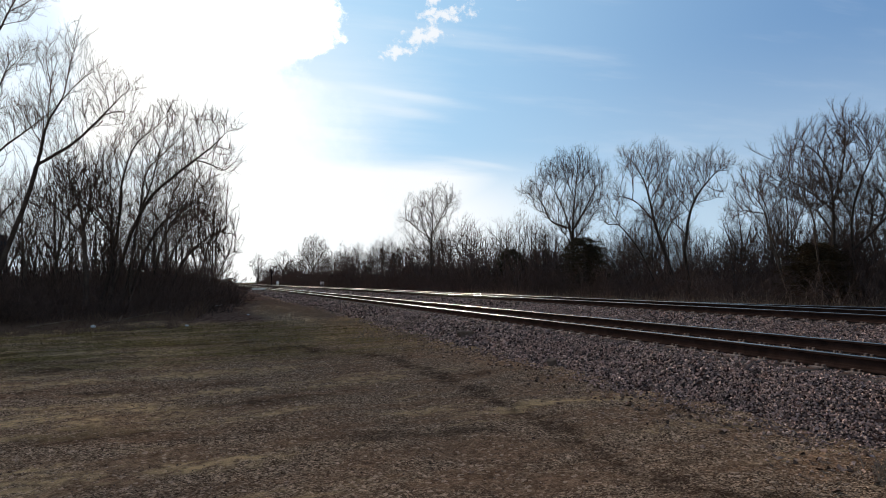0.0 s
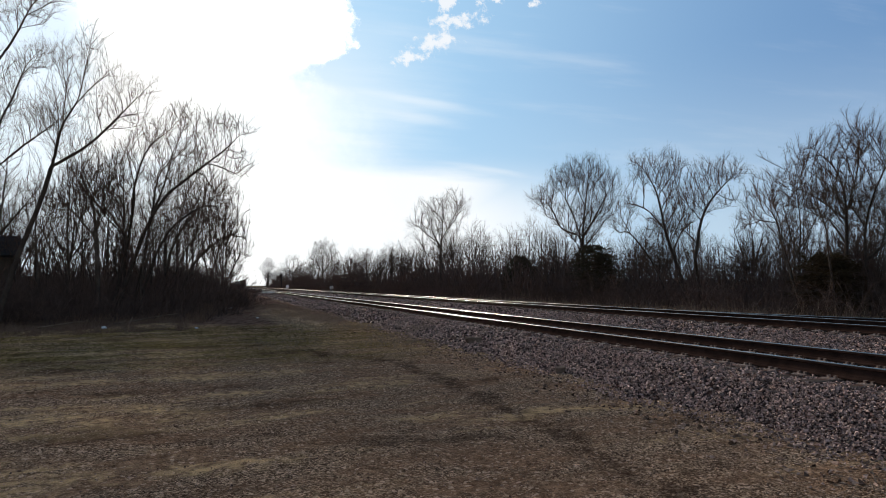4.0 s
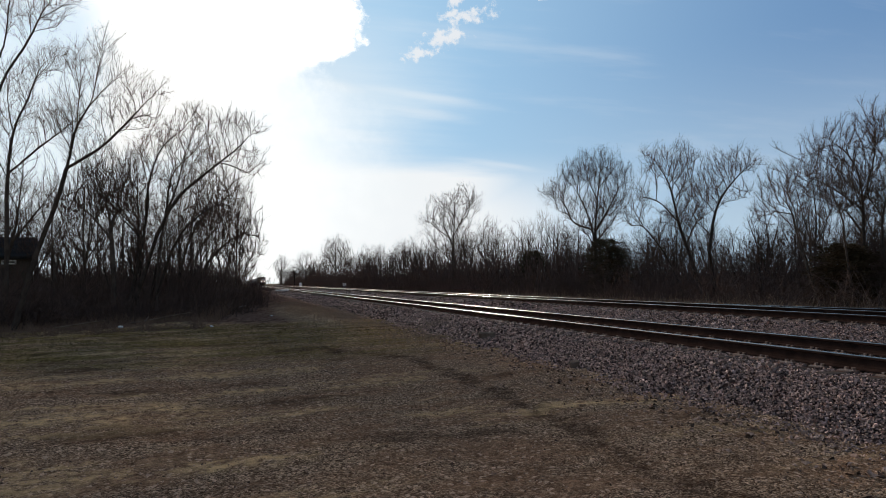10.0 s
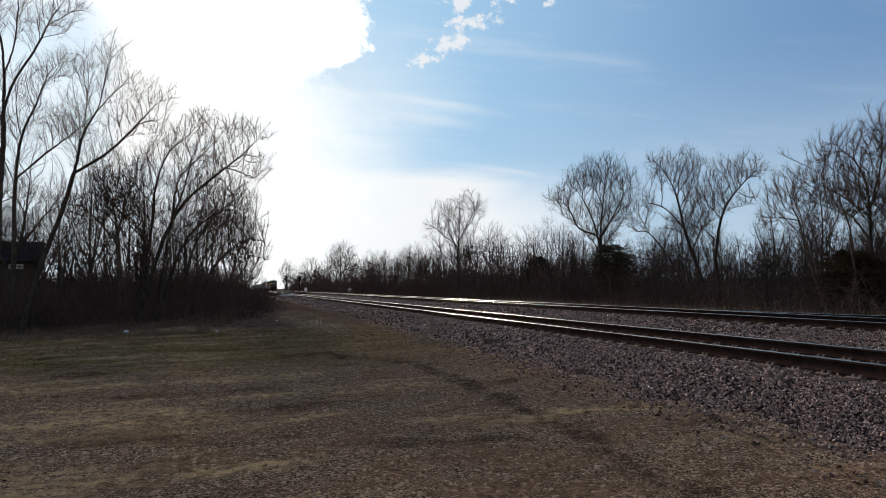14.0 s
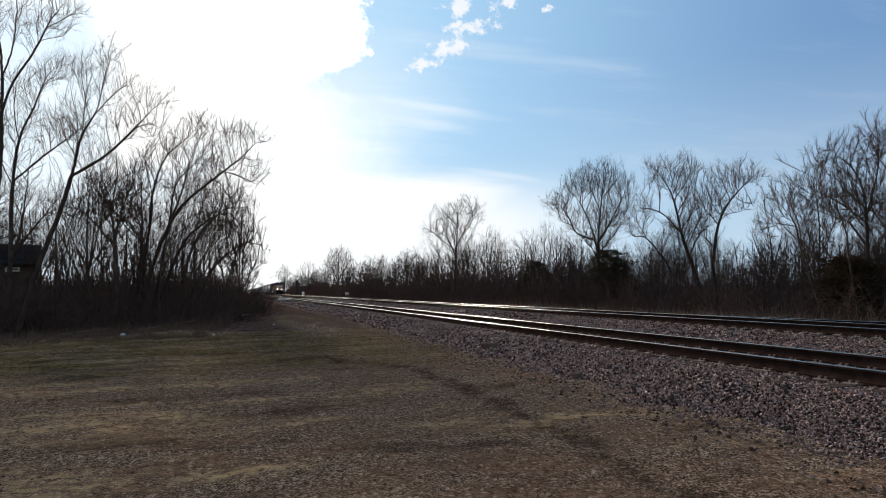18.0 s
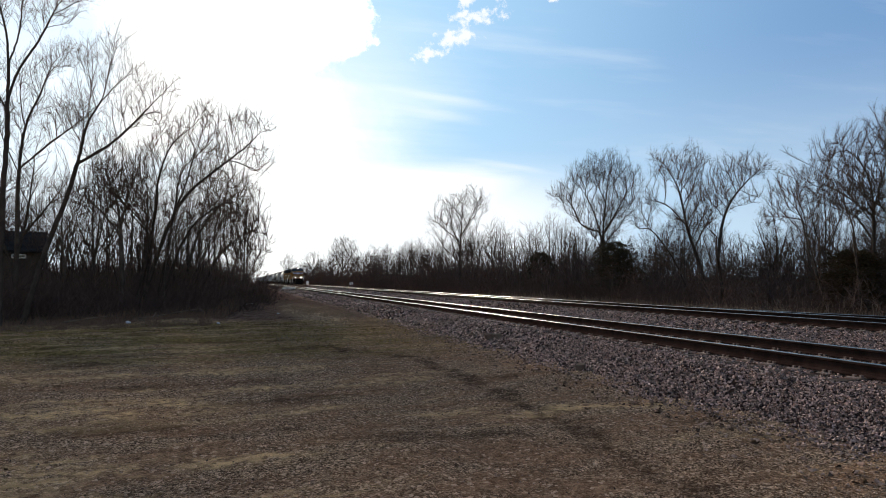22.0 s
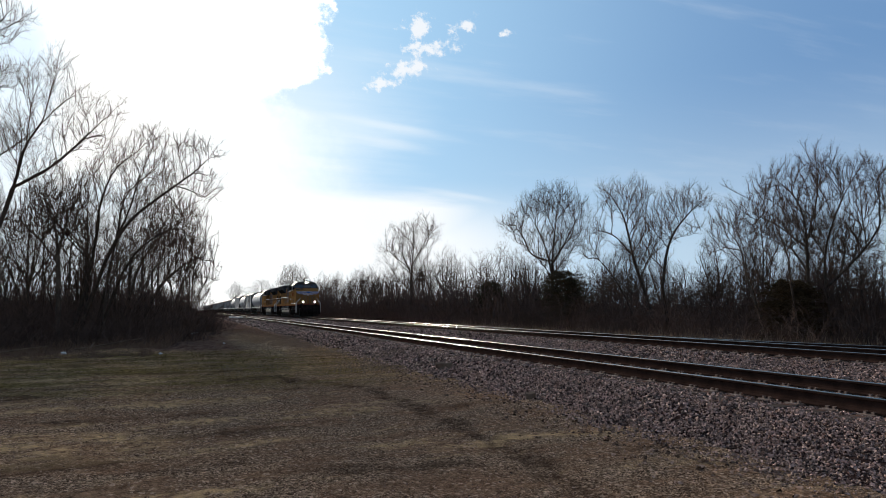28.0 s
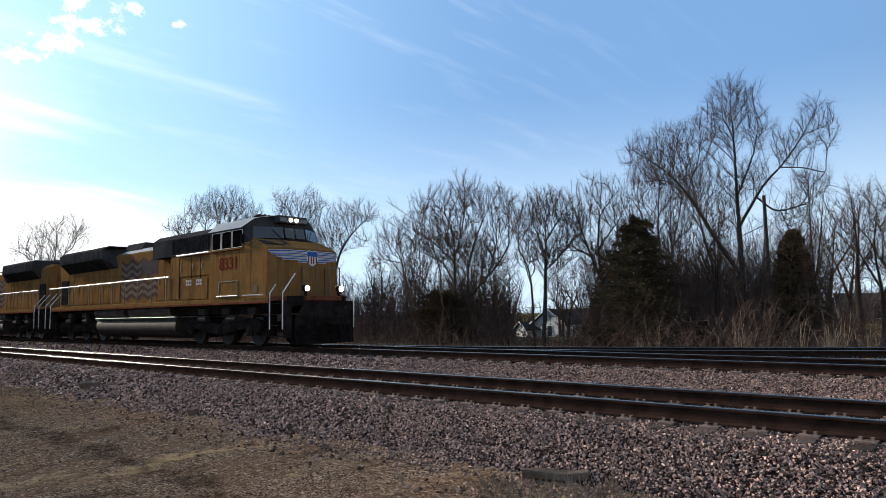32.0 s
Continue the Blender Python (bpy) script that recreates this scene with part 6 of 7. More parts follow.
    for s in (-1, 1):
        bm = bmesh.new()
        box(bm, s * 0.30, s * 0.60, 2.08, 2.10, 4.42, 4.56)
        part("number_board", bm, GLASS, hl, "dark number board")
    bm = bmesh.new()
    for x in (-0.2, 0.0, 0.2):
        rod(bm, (x, 4.3, 4.86), (x, 3.9, 4.86), 0.03, 8, 0.075)
    rod(bm, (0, 4.3, 4.70), (0, 4.3, 4.86), 0.03, 6)
    part("horn", bm, BLACK, t)
    bm = bmesh.new()
    bmesh.ops.create_cone(bm, cap_ends=True, segments=14, radius1=0.26, radius2=0.16, depth=0.16, matrix=Matrix.Translation((0.5, 4.5, 4.76)))
    part("antenna_dome", bm, WHITEPAINT, t)
    # hood behind the cab: dark air inlets over yellow lockers
    bm = bmesh.new()
    box(bm, -1.42, 1.42, 5.20, 8.40, deck, 3.52, 0.02)
    part("equipment_hood", bm, YELLOW, t)
    bm = bmesh.new()
    extrude_y(bm, [(-1.45, 3.525), (1.45, 3.525), (1.45, 4.22), (1.15, 4.44), (-1.15, 4.44), (-1.45, 4.22)], 5.22, 9.95)
    part("inlet_hood", bm, GREYPAINT, t, "dark grey air inlet hood")
    for s in (-1, 1):
        bm = bmesh.new()
        box(bm, s * 1.45, s * 1.462, 5.3, 8.3, 3.60, 4.18, 0.004)
        for k in range(14):
            box(bm, s * 1.46, s * 1.475, 5.40 + k * 0.21, 5.42 + k * 0.21, 3.62, 4.16)
        part("inlet_grille", bm, MESHGREY, t)
        bm = bmesh.new()
        box(bm, s * 1.42, s * 1.56, 5.25, 7.7, 3.46, 3.52, 0.015)
        part("drip_rail", bm, RAILGREY, t, "bright drip ledge")
        for k, (ya, yb) in enumerate(((5.26, 5.98), (6.04, 6.66), (6.72, 7.6), (7.66, 8.36))):
            bm = bmesh.new()
            box(bm, s * 1.42, s * 1.45, ya, yb, 2.65 if k < 3 else 1.78, 3.42, 0.008)
            d = part("locker_door", bm, YELLOW, t)
            bm = bmesh.new()
            box(bm, s * 1.45, s * 1.47, yb - 0.10, yb - 0.06, 2.9, 3.1)
            part("handle", bm, DARKRAIL, d)
            bm = bmesh.new()
            box(bm, s * 1.42, s * 1.435, yb, yb + 0.05, 1.78, 3.44)
            part("door_gap", bm, MESHGREY, t)
        bm = bmesh.new()
        box(bm, s * 1.42, s * 1.47, 5.45, 7.25, 1.74, 2.55, 0.01)
        part("lower_locker", bm, YELLOW, t)
        for ya in (5.85, 6.62):
            for i in range(3):
                for j in range(2):
                    bm = bmesh.new()
                    box(bm, s * 1.47, s * 1.48, ya + i * 0.15, ya + i * 0.15 + 0.11, 2.28 + j * 0.13, 2.37 + j * 0.13)
                    part("vent_slot", bm, HOPPERWHITE, t)
    # engine hood with a decal
    bm = bmesh.new()
    extrude_y(bm, [(-0.98, deck), (0.98, deck), (0.98, 3.98), (0.70, 4.20), (-0.70, 4.20), (-0.98, 3.98)], 8.40, 21.6)
    part("engine_hood", bm, YELLOW, t, "long yellow engine hood")
    # thin pale strips laid on the hood shoulders as a painted sun highlight
    bm = bmesh.new()
    for s in (-1, 1):
        v = [bm.verts.new(p) for p in ((s * 0.95, 10.2, 4.03), (s * 0.71, 10.2, 4.225), (s * 0.71, 14.2, 4.225), (s * 0.95, 14.2, 4.03))]
        bm.faces.new(v)
    bmesh.ops.solidify(bm, geom=bm.faces[:], thickness=0.015)
    part("hood_shoulder", bm, ROOFGLARE, t, "pale strips painted as sun on the hood shoulders")
    for s in (-1, 1):
        y = 8.55
        while y < 20.6:
            if not 9.8 < y < 14.0:
                bm = bmesh.new()
                box(bm, s * 0.98, s * 1.0, y, y + 0.56, 1.80, 3.45, 0.006)
                d = part("hood_door", bm, YELLOW, t)
                bm = bmesh.new()
                box(bm, s * 1.0, s * 1.02, y + 0.46, y + 0.49, 2.5, 2.72)
                part("handle", bm, DARKRAIL, d)
            y += 0.62
        flag_decal(t, s * 0.985, s)
        # vertical ribs of the radiator section
        bm = bmesh.new()
        box(bm, s * 0.98, s * 1.03, 20.4, 21.3, 1.85, 3.1, 0.01)
        part("rear_locker", bm, MESHGREY, t)
    # flared radiators
    bm = bmesh.new()
    extrude_y(bm, [(-0.985, 3.42), (-1.46, 3.92), (-1.46, 4.36), (-1.30, 4.48), (1.30, 4.48), (1.46, 4.36), (1.46, 3.92), (0.985, 3.42)], 14.35, 20.4)
    for vert in bm.verts:
        if vert.co.y < 15 and abs(vert.co.x) > 1.2:
            vert.co.y += 0.75 if vert.co.z < 4.4 else 0.3
    part("radiator_flare", bm, GREYPAINT, t, "dark flared radiator housing")
    for s in (-1, 1):
        bm = bmesh.new()
        sheet(bm, [(s * 1.0, 15.3, 3.44), (s * 1.0, 20.3, 3.44), (s * 1.455, 20.3, 3.90), (s * 1.455, 15.3, 3.90)], 0.02, (s * 0.7, 0, -0.7))
        part("radiator_intake", bm, MESHGREY, t)
        for k in range(8):
            bm = bmesh.new()
            y = 15.5 + k * 0.59
            box(bm, s * 1.462, s * 1.475, y, y + 0.5, 3.98, 4.30, 0.004)
            part("radiator_panel", bm, GREYPAINT, t)
    bm = bmesh.new()
    box(bm, -1.28, 1.28, 14.9, 20.2, 4.48, 4.52, 0.01)
    part("radiator_roof", bm, ROOFGLARE, t, "radiator roof with sun glare in its pale grey")
    for y in (16.1, 17.7, 19.3):
        bm = bmesh.new()
        rod(bm, (0, y, 4.52), (0, y, 4.60), 0.62, 20)
        part("fan", bm, BLACK, t)
    bm = bmesh.new()
    extrude_y(bm, [(-0.75, 4.205), (0.75, 4.205), (0.55, 4.55), (-0.55, 4.55)], 12.6, 14.4)
    part("exhaust_hood", bm, GREYPAINT, t)
    for y in (10.6, 11.8):
        bm = bmesh.new()
        rod(bm, (0, y, 4.2), (0, y, 4.34), 0.5, 18)
        part("fan", bm, BLACK, t)
    # handrails
    for s in (-1, 1):
        bm = bmesh.new()
        rod(bm, (s * 1.50, 8.40, 2.70), (s * 1.50, 21.7, 2.70), 0.026, 8)
        part("handrail", bm, RAILGREY, t, "pale handrail catching the sun")
        for k in range(11):
            y = 8.6 + k * 1.29
            bm = bmesh.new()
            rod(bm, (s * 1.50, y, 1.68), (s * 1.50, y, 2.69), 0.02, 6)
            part("handrail_post", bm, DARKRAIL, t)
    # fuel tank, air tanks
    bm = bmesh.new()
    extrude_y(bm, [(-1.40, 1.06), (1.40, 1.06)] + [(0.86 + 0.58 * math.cos(radians(a)), 0.72 + 0.50 * math.sin(radians(a))) for a in range(24, -91, -6)] + [(-0.86 - 0.58 * math.cos(radians(a)), 0.72 + 0.50 * math.sin(radians(a))) for a in range(-90, 25, 6)], 7.9, 15.55)
    part("fuel_tank", bm, GRIME, t, "dusty black fuel tank")
    for s in (-1, 1):
        # ledge in pale paint draws the highlight line along the tank top
        bm = bmesh.new()
        box(bm, s * 1.40, s * 1.50, 7.9, 15.55, 1.055, 1.085, 0.008)
        part("tank_ledge", bm, RAILGREY, t, "tank ledge painted pale for the sun highlight")
        for ya, yb in ((8.4, 12.25), (12.7, 15.9)):
            bm = bmesh.new()
            rod(bm, (s * 1.18, ya, 1.34), (s * 1.18, yb, 1.34), 0.25, 26)
            part("air_tank", bm, GRIME, t)
    for y0 in (3.0, 16.6):
        ys = (y0, y0 + 2.05, y0 + 4.1) if y0 < 5 else (y0 - 0.3, y0 + 1.75, y0 + 3.8)
        truck_frame(t, ys, 0.53, 0.62, "black cast truck side frame")
        for y in ys:
            SPINNING.append((wheelset(t, y, 0.53), y, 0.53))
    for s in (-1, 1):
        for y in (2.5, 4.2, 5.9, 17.2, 19.0):
            bm = bmesh.new()
            box(bm, s * 1.1, s * 1.3, y, y + 0.5, 1.12, 1.36, 0.03)
            part("sand_pipe_box", bm, GRIME, t)
    return t


def freight_truck(t, yc):
    for y in (yc - 0.89, yc + 0.89):
        bm = bmesh.new()
        rod(bm, (-0.9, y, 0.42), (0.9, y, 0.42), 0.08, 8)
        for s in (-1, 1):
            rod(bm, (s * 0.68, y, 0.42), (s * 0.81, y, 0.42), 0.42, 18)
        part("wheelset", bm, WHEEL, t)
    for s in (-1, 1):
        bm = bmesh.new()
        extrude_x(bm, [(yc - 1.1, 0.40), (yc - 1.05, 0.58), (yc - 0.35, 0.78), (yc + 0.35, 0.78), (yc + 1.05, 0.58), (yc + 1.1, 0.40), (yc + 0.7, 0.36), (yc + 0.25, 0.22), (yc - 0.25, 0.22), (yc - 0.7, 0.36)], s * 0.92, s * 1.06)
        part("side_frame", bm, BLACK, t)


def car_ends(t, length):
    coupler(t, 0.0, -1)
    coupler(t, length, 1)
    freight_truck(t, 1.9)
    freight_truck(t, length - 1.9)
    for y in (0.25, length - 0.25):
        for s in (-1, 1):
            bm = bmesh.new()
            for k in range(8):
                rod(bm, (s * 1.42, y - 0.2, 1.0 + k * 0.38), (s * 1.42, y + 0.2, 1.0 + k * 0.38), 0.015, 5)
            for q in (-0.2, 0.2):
                rod(bm, (s * 1.42, y + q, 0.7), (s * 1.42, y + q, 3.9), 0.015, 5)
            part("ladder", bm, BLACK, t)


def curved_hopper(label, paint, length=18.4):
    """Covered hopper with a rounded body."""
    t = thing("hopper_car", label, "railway car")
    bm = bmesh.new()
    prof = [(1.55 * math.sin(a) * (1.0 if math.cos(a) > -0.2 else 0.97), 2.85 + 1.62 * math.cos(a)) for a in [radians(-140 + 280 * i / 26) for i in range(27)]]
    extrude_y(bm, prof, 0.9, length - 0.9)
    part("body", bm, paint, t, smooth=False)
    for k in range(4):
        bm = bmesh.new()
        y = 2.9 + k * (length - 5.8) / 3
        v = [bm.verts.new(p) for p in ((-1.0, y - 1.5, 1.65), (1.0, y - 1.5, 1.65), (1.0, y + 1.5, 1.65), (-1.0, y + 1.5, 1.65), (-0.4, y - 0.3, 0.62), (0.4, y - 0.3, 0.62), (0.4, y + 0.3, 0.62), (-0.4, y + 0.3, 0.62))]
        for q in ((0, 1, 5, 4), (1, 2, 6, 5), (2, 3, 7, 6), (3, 0, 4, 7), (4, 5, 6, 7)):
            bm.faces.new([v[i] for i in q])
        part("hopper_bay", bm, paint, t)
    bm = bmesh.new()
    box(bm, -0.45, 0.45, 0.8, length - 0.8, 4.52, 4.58)
    part("running_board", bm, BLACK, t)
    for k in range(6):
        bm = bmesh.new()
        rod(bm, (0, 2.4 + k * (length - 4.8) / 5, 4.46), (0, 2.4 + k * (length - 4.8) / 5, 4.64), 0.38, 14)
        part("hatch", bm, paint, t)
    for s in (-1, 1):
        bm = bmesh.new()
        box(bm, s * 1.30, s * 1.50, 0.2, length - 0.2, 1.28, 1.46, 0.015)
        part("side_sill", bm, paint, t)
    for y0, y1 in ((0.15, 0.95), (length - 0.95, length - 0.15)):
        bm = bmesh.new()
        box(bm, -1.4, 1.4, y0, y1, 1.02, 1.16)
        for x in (-1.3, -0.5, 0.5, 1.3):
            rod(bm, (x, (y0 + y1) / 2, 1.1), (x * 0.8, y1 if y0 < 1 else y0, 3.2), 0.04, 6)
        part("end_platform", bm, BLACK, t)
    car_ends(t, length)
    return t


def ribbed_hopper(label, paint, length=17.8, top=4.55, ribs=15):
    """Straight-sided car with upright ribs."""
    t = thing("hopper_car", label, "railway car")
    bm = bmesh.new()
    extrude_y(bm, [(-1.42, 1.35), (1.42, 1.35), (1.46, 1.5), (1.46, top - 0.35), (1.05, top), (-1.05, top), (-1.46, top - 0.35), (-1.46, 1.5)], 0.5, length - 0.5)
    part("body", bm, paint, t)
    for s in (-1, 1):
        for k in range(ribs):
            bm = bmesh.new()
            y = 0.7 + k * (length - 1.4) / (ribs - 1)
            box(bm, s * 1.46, s * 1.55, y - 0.06, y + 0.06, 1.45, top - 0.33, 0.01)
            part("rib", bm, paint, t)
        bm = bmesh.new()
        box(bm, s * 1.42, s * 1.57, 0.4, length - 0.4, 1.25, 1.45, 0.012)
        part("side_sill", bm, paint, t)
        bm = bmesh.new()
        box(bm, s * 1.42, s * 1.57, 0.4, length - 0.4, top - 0.36, top - 0.24, 0.012)
        part("top_chord", bm, paint, t)
    for k in range(3):
        bm = bmesh.new()
        y = length * (0.27 + 0.23 * k)
        v = [bm.verts.new(p) for p in ((-1.2, y - 1.7, 1.36), (1.2, y - 1.7, 1.36), (1.2, y + 1.7, 1.36), (-1.2, y + 1.7, 1.36), (-0.5, y - 0.35, 0.5), (0.5, y - 0.35, 0.5), (0.5, y + 0.35, 0.5), (-0.5, y + 0.35, 0.5))]
        for q in ((0, 1, 5, 4), (1, 2, 6, 5), (2, 3, 7, 6), (3, 0, 4, 7), (4, 5, 6, 7)):
            bm.faces.new([v[i] for i in q])
        part("hopper_bay", bm, paint, t)
    bm = bmesh.new()
    box(bm, -0.5, 0.5, 0.5, length - 0.5, top + 0.05, top + 0.10)
    part("running_board", bm, BLACK, t)
    car_ends(t, length)
    return t


MOVERS = []      # things of the train, with metres behind the front and a turn


def build_train():
    lead = locomotive("weathered yellow diesel freight locomotive with its lamps lit, leading the train", "8331")
    second = copy_thing(lead, pose(0, 0, 0))
    tagged(second, "weathered yellow diesel freight locomotive coupled back to front behind the leader")
    for o in [q for q in second.children_recursive if q.name.startswith("fleet_number")]:
        bpy.data.objects.remove(o)
    for o in [q for q in second.children_recursive if q.name.startswith("lens")]:
        o.data = o.data.copy()
        o.data.materials[0] = GLASS
        tagged(o, "unlit lamp lens")
    axles = sorted((q for q in second.children if q.name.startswith("wheelset")), key=lambda q: q.matrix_basis.translation.y)
    for q in axles:
        SPINNING.append((q, q.matrix_basis.translation.y, -0.53))
    MOVERS.append((lead, 0.0, 0))
    MOVERS.append((second, 45.1, 180))
    u = 46.6
    white = curved_hopper("dirty white rounded covered hopper car behind the locomotives", HOPPERWHITE)
    grey = ribbed_hopper("grey covered hopper car with smooth straight sides", HOPPERGREY, 17.2, 4.6, 5)
    pale = ribbed_hopper("pale grey ribbed hopper car in a long string", BOXGREY, 17.6, 4.45, 15)
    for ob in (white, grey, pale):
        tagged(ob, group="cars of the train")
    used = set()
    for kind, length in [(white, 18.4), (grey, 17.2), (white, 18.4), (grey, 17.2), (white, 18.4)] + [(pale, 17.6)] * 24:
        ob = kind if kind not in used else copy_thing(kind, pose(0, 0, 0))
        used.add(kind)
        MOVERS.append((ob, u, 0))
        u += length + 1.35


build_train()

# ---- evergreens, buildings, pole and small things ----
SIDING = surface("pale_house_siding", (0.40, 0.39, 0.38), (0.52, 0.51, 0.50), 1.0, 0.7, 0.003, fine=14.0)
GREYSIDING = surface("grey_building_wall", (0.13, 0.13, 0.13), (0.20, 0.20, 0.197), 0.8, 0.8, 0.003, fine=14.0)
DARKSIDING = surface("dim_brown_shed_wall", (0.075, 0.060, 0.048), (0.120, 0.098, 0.080), 1.0, 0.85, 0.004, fine=14.0)
SHINGLE = surface("dark_roof_shingles", (0.030, 0.028, 0.027), (0.062, 0.058, 0.055), 1.5, 0.85, 0.008, fine=18.0, vary=0.25)
TRIM = surface("white_trim_paint", (0.66, 0.66, 0.65), (0.78, 0.78, 0.77), 2.0, 0.6)
POLEWOOD = surface("weathered_pole_wood", (0.055, 0.044, 0.036), (0.11, 0.09, 0.075), 2.0, 0.9, 0.006)
PLANKWHITE = surface("bleached_plank", (0.55, 0.53, 0.50), (0.72, 0.70, 0.66), 3.0, 0.75, 0.004)
OLDWOOD = surface("rotting_grey_timber", (0.10, 0.068, 0.050), (0.19, 0.140, 0.105), 4.0, 0.9, 0.01, fine=26.0)
LITTER = surface("white_plastic_litter", (0.45, 0.44, 0.42), (0.56, 0.55, 0.53), 6.0, 0.5)
CEDAR = surface("brown_winter_juniper", (0.050, 0.038, 0.021), (0.11, 0.072, 0.042), 1.5, 0.85, vary=0.2)


def evergreen(label, where, tall, wide, seed, material, round_top=False, dense=60):
    """Trunk and whorls of drooping sprays built of small blades."""
    t = thing("evergreen_tree", label, "tree", where)
    rng = random.Random(seed)
    wood = Tubes()
    wood.limb([Vector((0, 0, -0.1)), Vector((0.05, 0, tall * 0.5)), Vector((0, 0.04, tall * 0.97))], [0.03 * tall, 0.018 * tall, 0.01], 6)
    v, f = [], []
    for i in range(190):
        k = (i + rng.random()) / 190
        z = tall * (0.05 + 0.93 * k)
        r = wide / 2 * ((1.0 - k) ** 0.62 if not round_top else math.sqrt(max(0.02, 1 - (1.7 * k - 0.75) ** 2))) * rng.uniform(0.45, 1.15)
        a = rng.uniform(0, 6.28)
        d = Vector((math.cos(a), math.sin(a), 0.0))
        tip = Vector((0, 0, z)) + d * r + Vector((0, 0, -0.18 * r + 0.25 * k * r))
        base = Vector((0, 0, z))
        wood.limb([base, tip], [0.02, 0.006], 3)
        side = Vector((-d.y, d.x, 0))
        for j in range(dense):
            q = 0.2 + 0.85 * (j + rng.random()) / dense
            c = base.lerp(tip, q) + side * rng.gauss(0, 0.06 + 0.12 * r) + Vector((0, 0, rng.gauss(0, 0.07)))
            l = rng.uniform(0.12, 0.26)
            w = l * rng.uniform(0.06, 0.12)
            e = (d + side * rng.gauss(0, 0.8) + Vector((0, 0, rng.gauss(-0.1, 0.4)))).normalized()
            n = e.orthogonal().normalized()
            n.rotate(Matrix.Rotation(rng.uniform(0, 6.28), 3, e))
            o = len(v)
            v += [c, c + e * l * 0.55 + n * w, c + e * l, c + e * l * 0.55 - n * w]
            f.append((o, o + 1, o + 2, o + 3))
    wood.object("trunk", BARK, t)
    ob = new("crown", mesh("crown", v, f, material))
    ob.parent = t
    tagged(ob, "dense evergreen sprays")
    return t


def evergreens():
    evergreen("dark spruce with brown lower branches behind the weeds", stand(65.6, reach_x=30.5), 6.6, 6.4, 3, NEEDLE, dense=190)
    evergreen("brownish spruce beside the utility pole", stand(77.2, reach_x=32), 5.4, 3.1, 4, CEDAR, dense=150)
    evergreen("dark juniper under the bare trees beyond the tracks", stand(31.5, reach_x=31), 5.2, 4.4, 5, NEEDLE, True, 130)
    evergreen("dark juniper in the belt beyond the tracks", stand(25.2, reach_x=32), 5.0, 4.8, 6, NEEDLE, True, 130)
    evergreen("small dark juniper in the belt beyond the tracks", stand(48.8, reach_x=30.5), 3.3, 3.6, 7, CEDAR, True, 130)
    evergreen("dark leafy evergreen at the far edge of the lawn", stand(85.0, reach_x=42), 4.6, 3.0, 11, NEEDLE)


evergreens()


def house(label, m, wide, deep, eave, apex, wall_mat, windows=(), hip=0.0, chimney=False, flat=False):
    """Gabled or hipped house; ridge along local x, the long front at y = 0 facing -y."""
    t = thing("house", label, "house", m)
    bm = bmesh.new()
    box(bm, 0, wide, 0, deep, 0, eave)
    if not hip and not flat:
        for x in (0.0, wide - 0.12):
            sheet(bm, [(x, 0, eave), (x, deep, eave), (x, deep / 2, apex - 0.05)], 0.12, (1, 0, 0))
    wall = part("wall", bm, wall_mat, t)
    rows = int(eave / 0.3)
    for k in range(1, rows):
        bm = bmesh.new()
        box(bm, -0.012, wide + 0.012, -0.012, -0.002, k * 0.3, k * 0.3 + 0.02)
        box(bm, -0.014, -0.002, 0, deep, k * 0.3, k * 0.3 + 0.02)
        part("siding_course", bm, wall_mat, wall)
    bm = bmesh.new()
    o = 0.35
    if flat:
        box(bm, -o, wide + o, -o, deep + o, eave, eave + 0.35, 0.03)
    else:
        a = [bm.verts.new(p) for p in ((-o, -o, eave - 0.12), (wide + o, -o, eave - 0.12), (wide + o, deep + o, eave - 0.12), (-o, deep + o, eave - 0.12))]
        r = [bm.verts.new(p) for p in ((-o + hip, deep / 2, apex), (wide + o - hip, deep / 2, apex))]
        for q in ((a[0], a[1], r[1], r[0]), (a[2], a[3], r[0], r[1])):
            bm.faces.new(q)
        if hip:
            bm.faces.new((a[1], a[2], r[1]))
            bm.faces.new((a[3], a[0], r[0]))
        bmesh.ops.recalc_face_normals(bm, faces=bm.faces)
        bmesh.ops.solidify(bm, geom=bm.faces[:], thickness=0.14)
    roof = part("roof", bm, SHINGLE, t, "dark shingled roof")
    if chimney:
        bm = bmesh.new()
        box(bm, wide * 0.55, wide * 0.55 + 0.6, deep * 0.55, deep * 0.55 + 0.6, apex - 0.7, apex + 0.6, 0.02)
        part("chimney", bm, TRIM, roof, "pale chimney")
    if not flat and not hip:
        bm = bmesh.new()
        for ya, yb in ((-o, deep / 2), (deep + o, deep / 2)):
            rod(bm, (-o - 0.03, ya, eave - 0.10), (-o - 0.03, yb, apex + 0.02), 0.09, 4)
        part("barge_board", bm, TRIM, t, "white gable trim")
    for x, z, w, h, side in windows:
        if side == "front":
            fr, pn = (x - w / 2, x + w / 2, -0.06, 0.02, z, z + h), (x - w / 2 + 0.07, x + w / 2 - 0.07, -0.07, -0.05, z + 0.07, z + h - 0.07)
        else:
            fr, pn = (-0.06, 0.02, x - w / 2, x + w / 2, z, z + h), (-0.075, -0.055, x - w / 2 + 0.07, x + w / 2 - 0.07, z + 0.07, z + h - 0.07)
        bm = bmesh.new()
        box(bm, *fr)
        win = part("window", bm, TRIM, t)
        bm = bmesh.new()
        box(bm, *pn)
        part("pane", bm, GLASS, win)
    return t


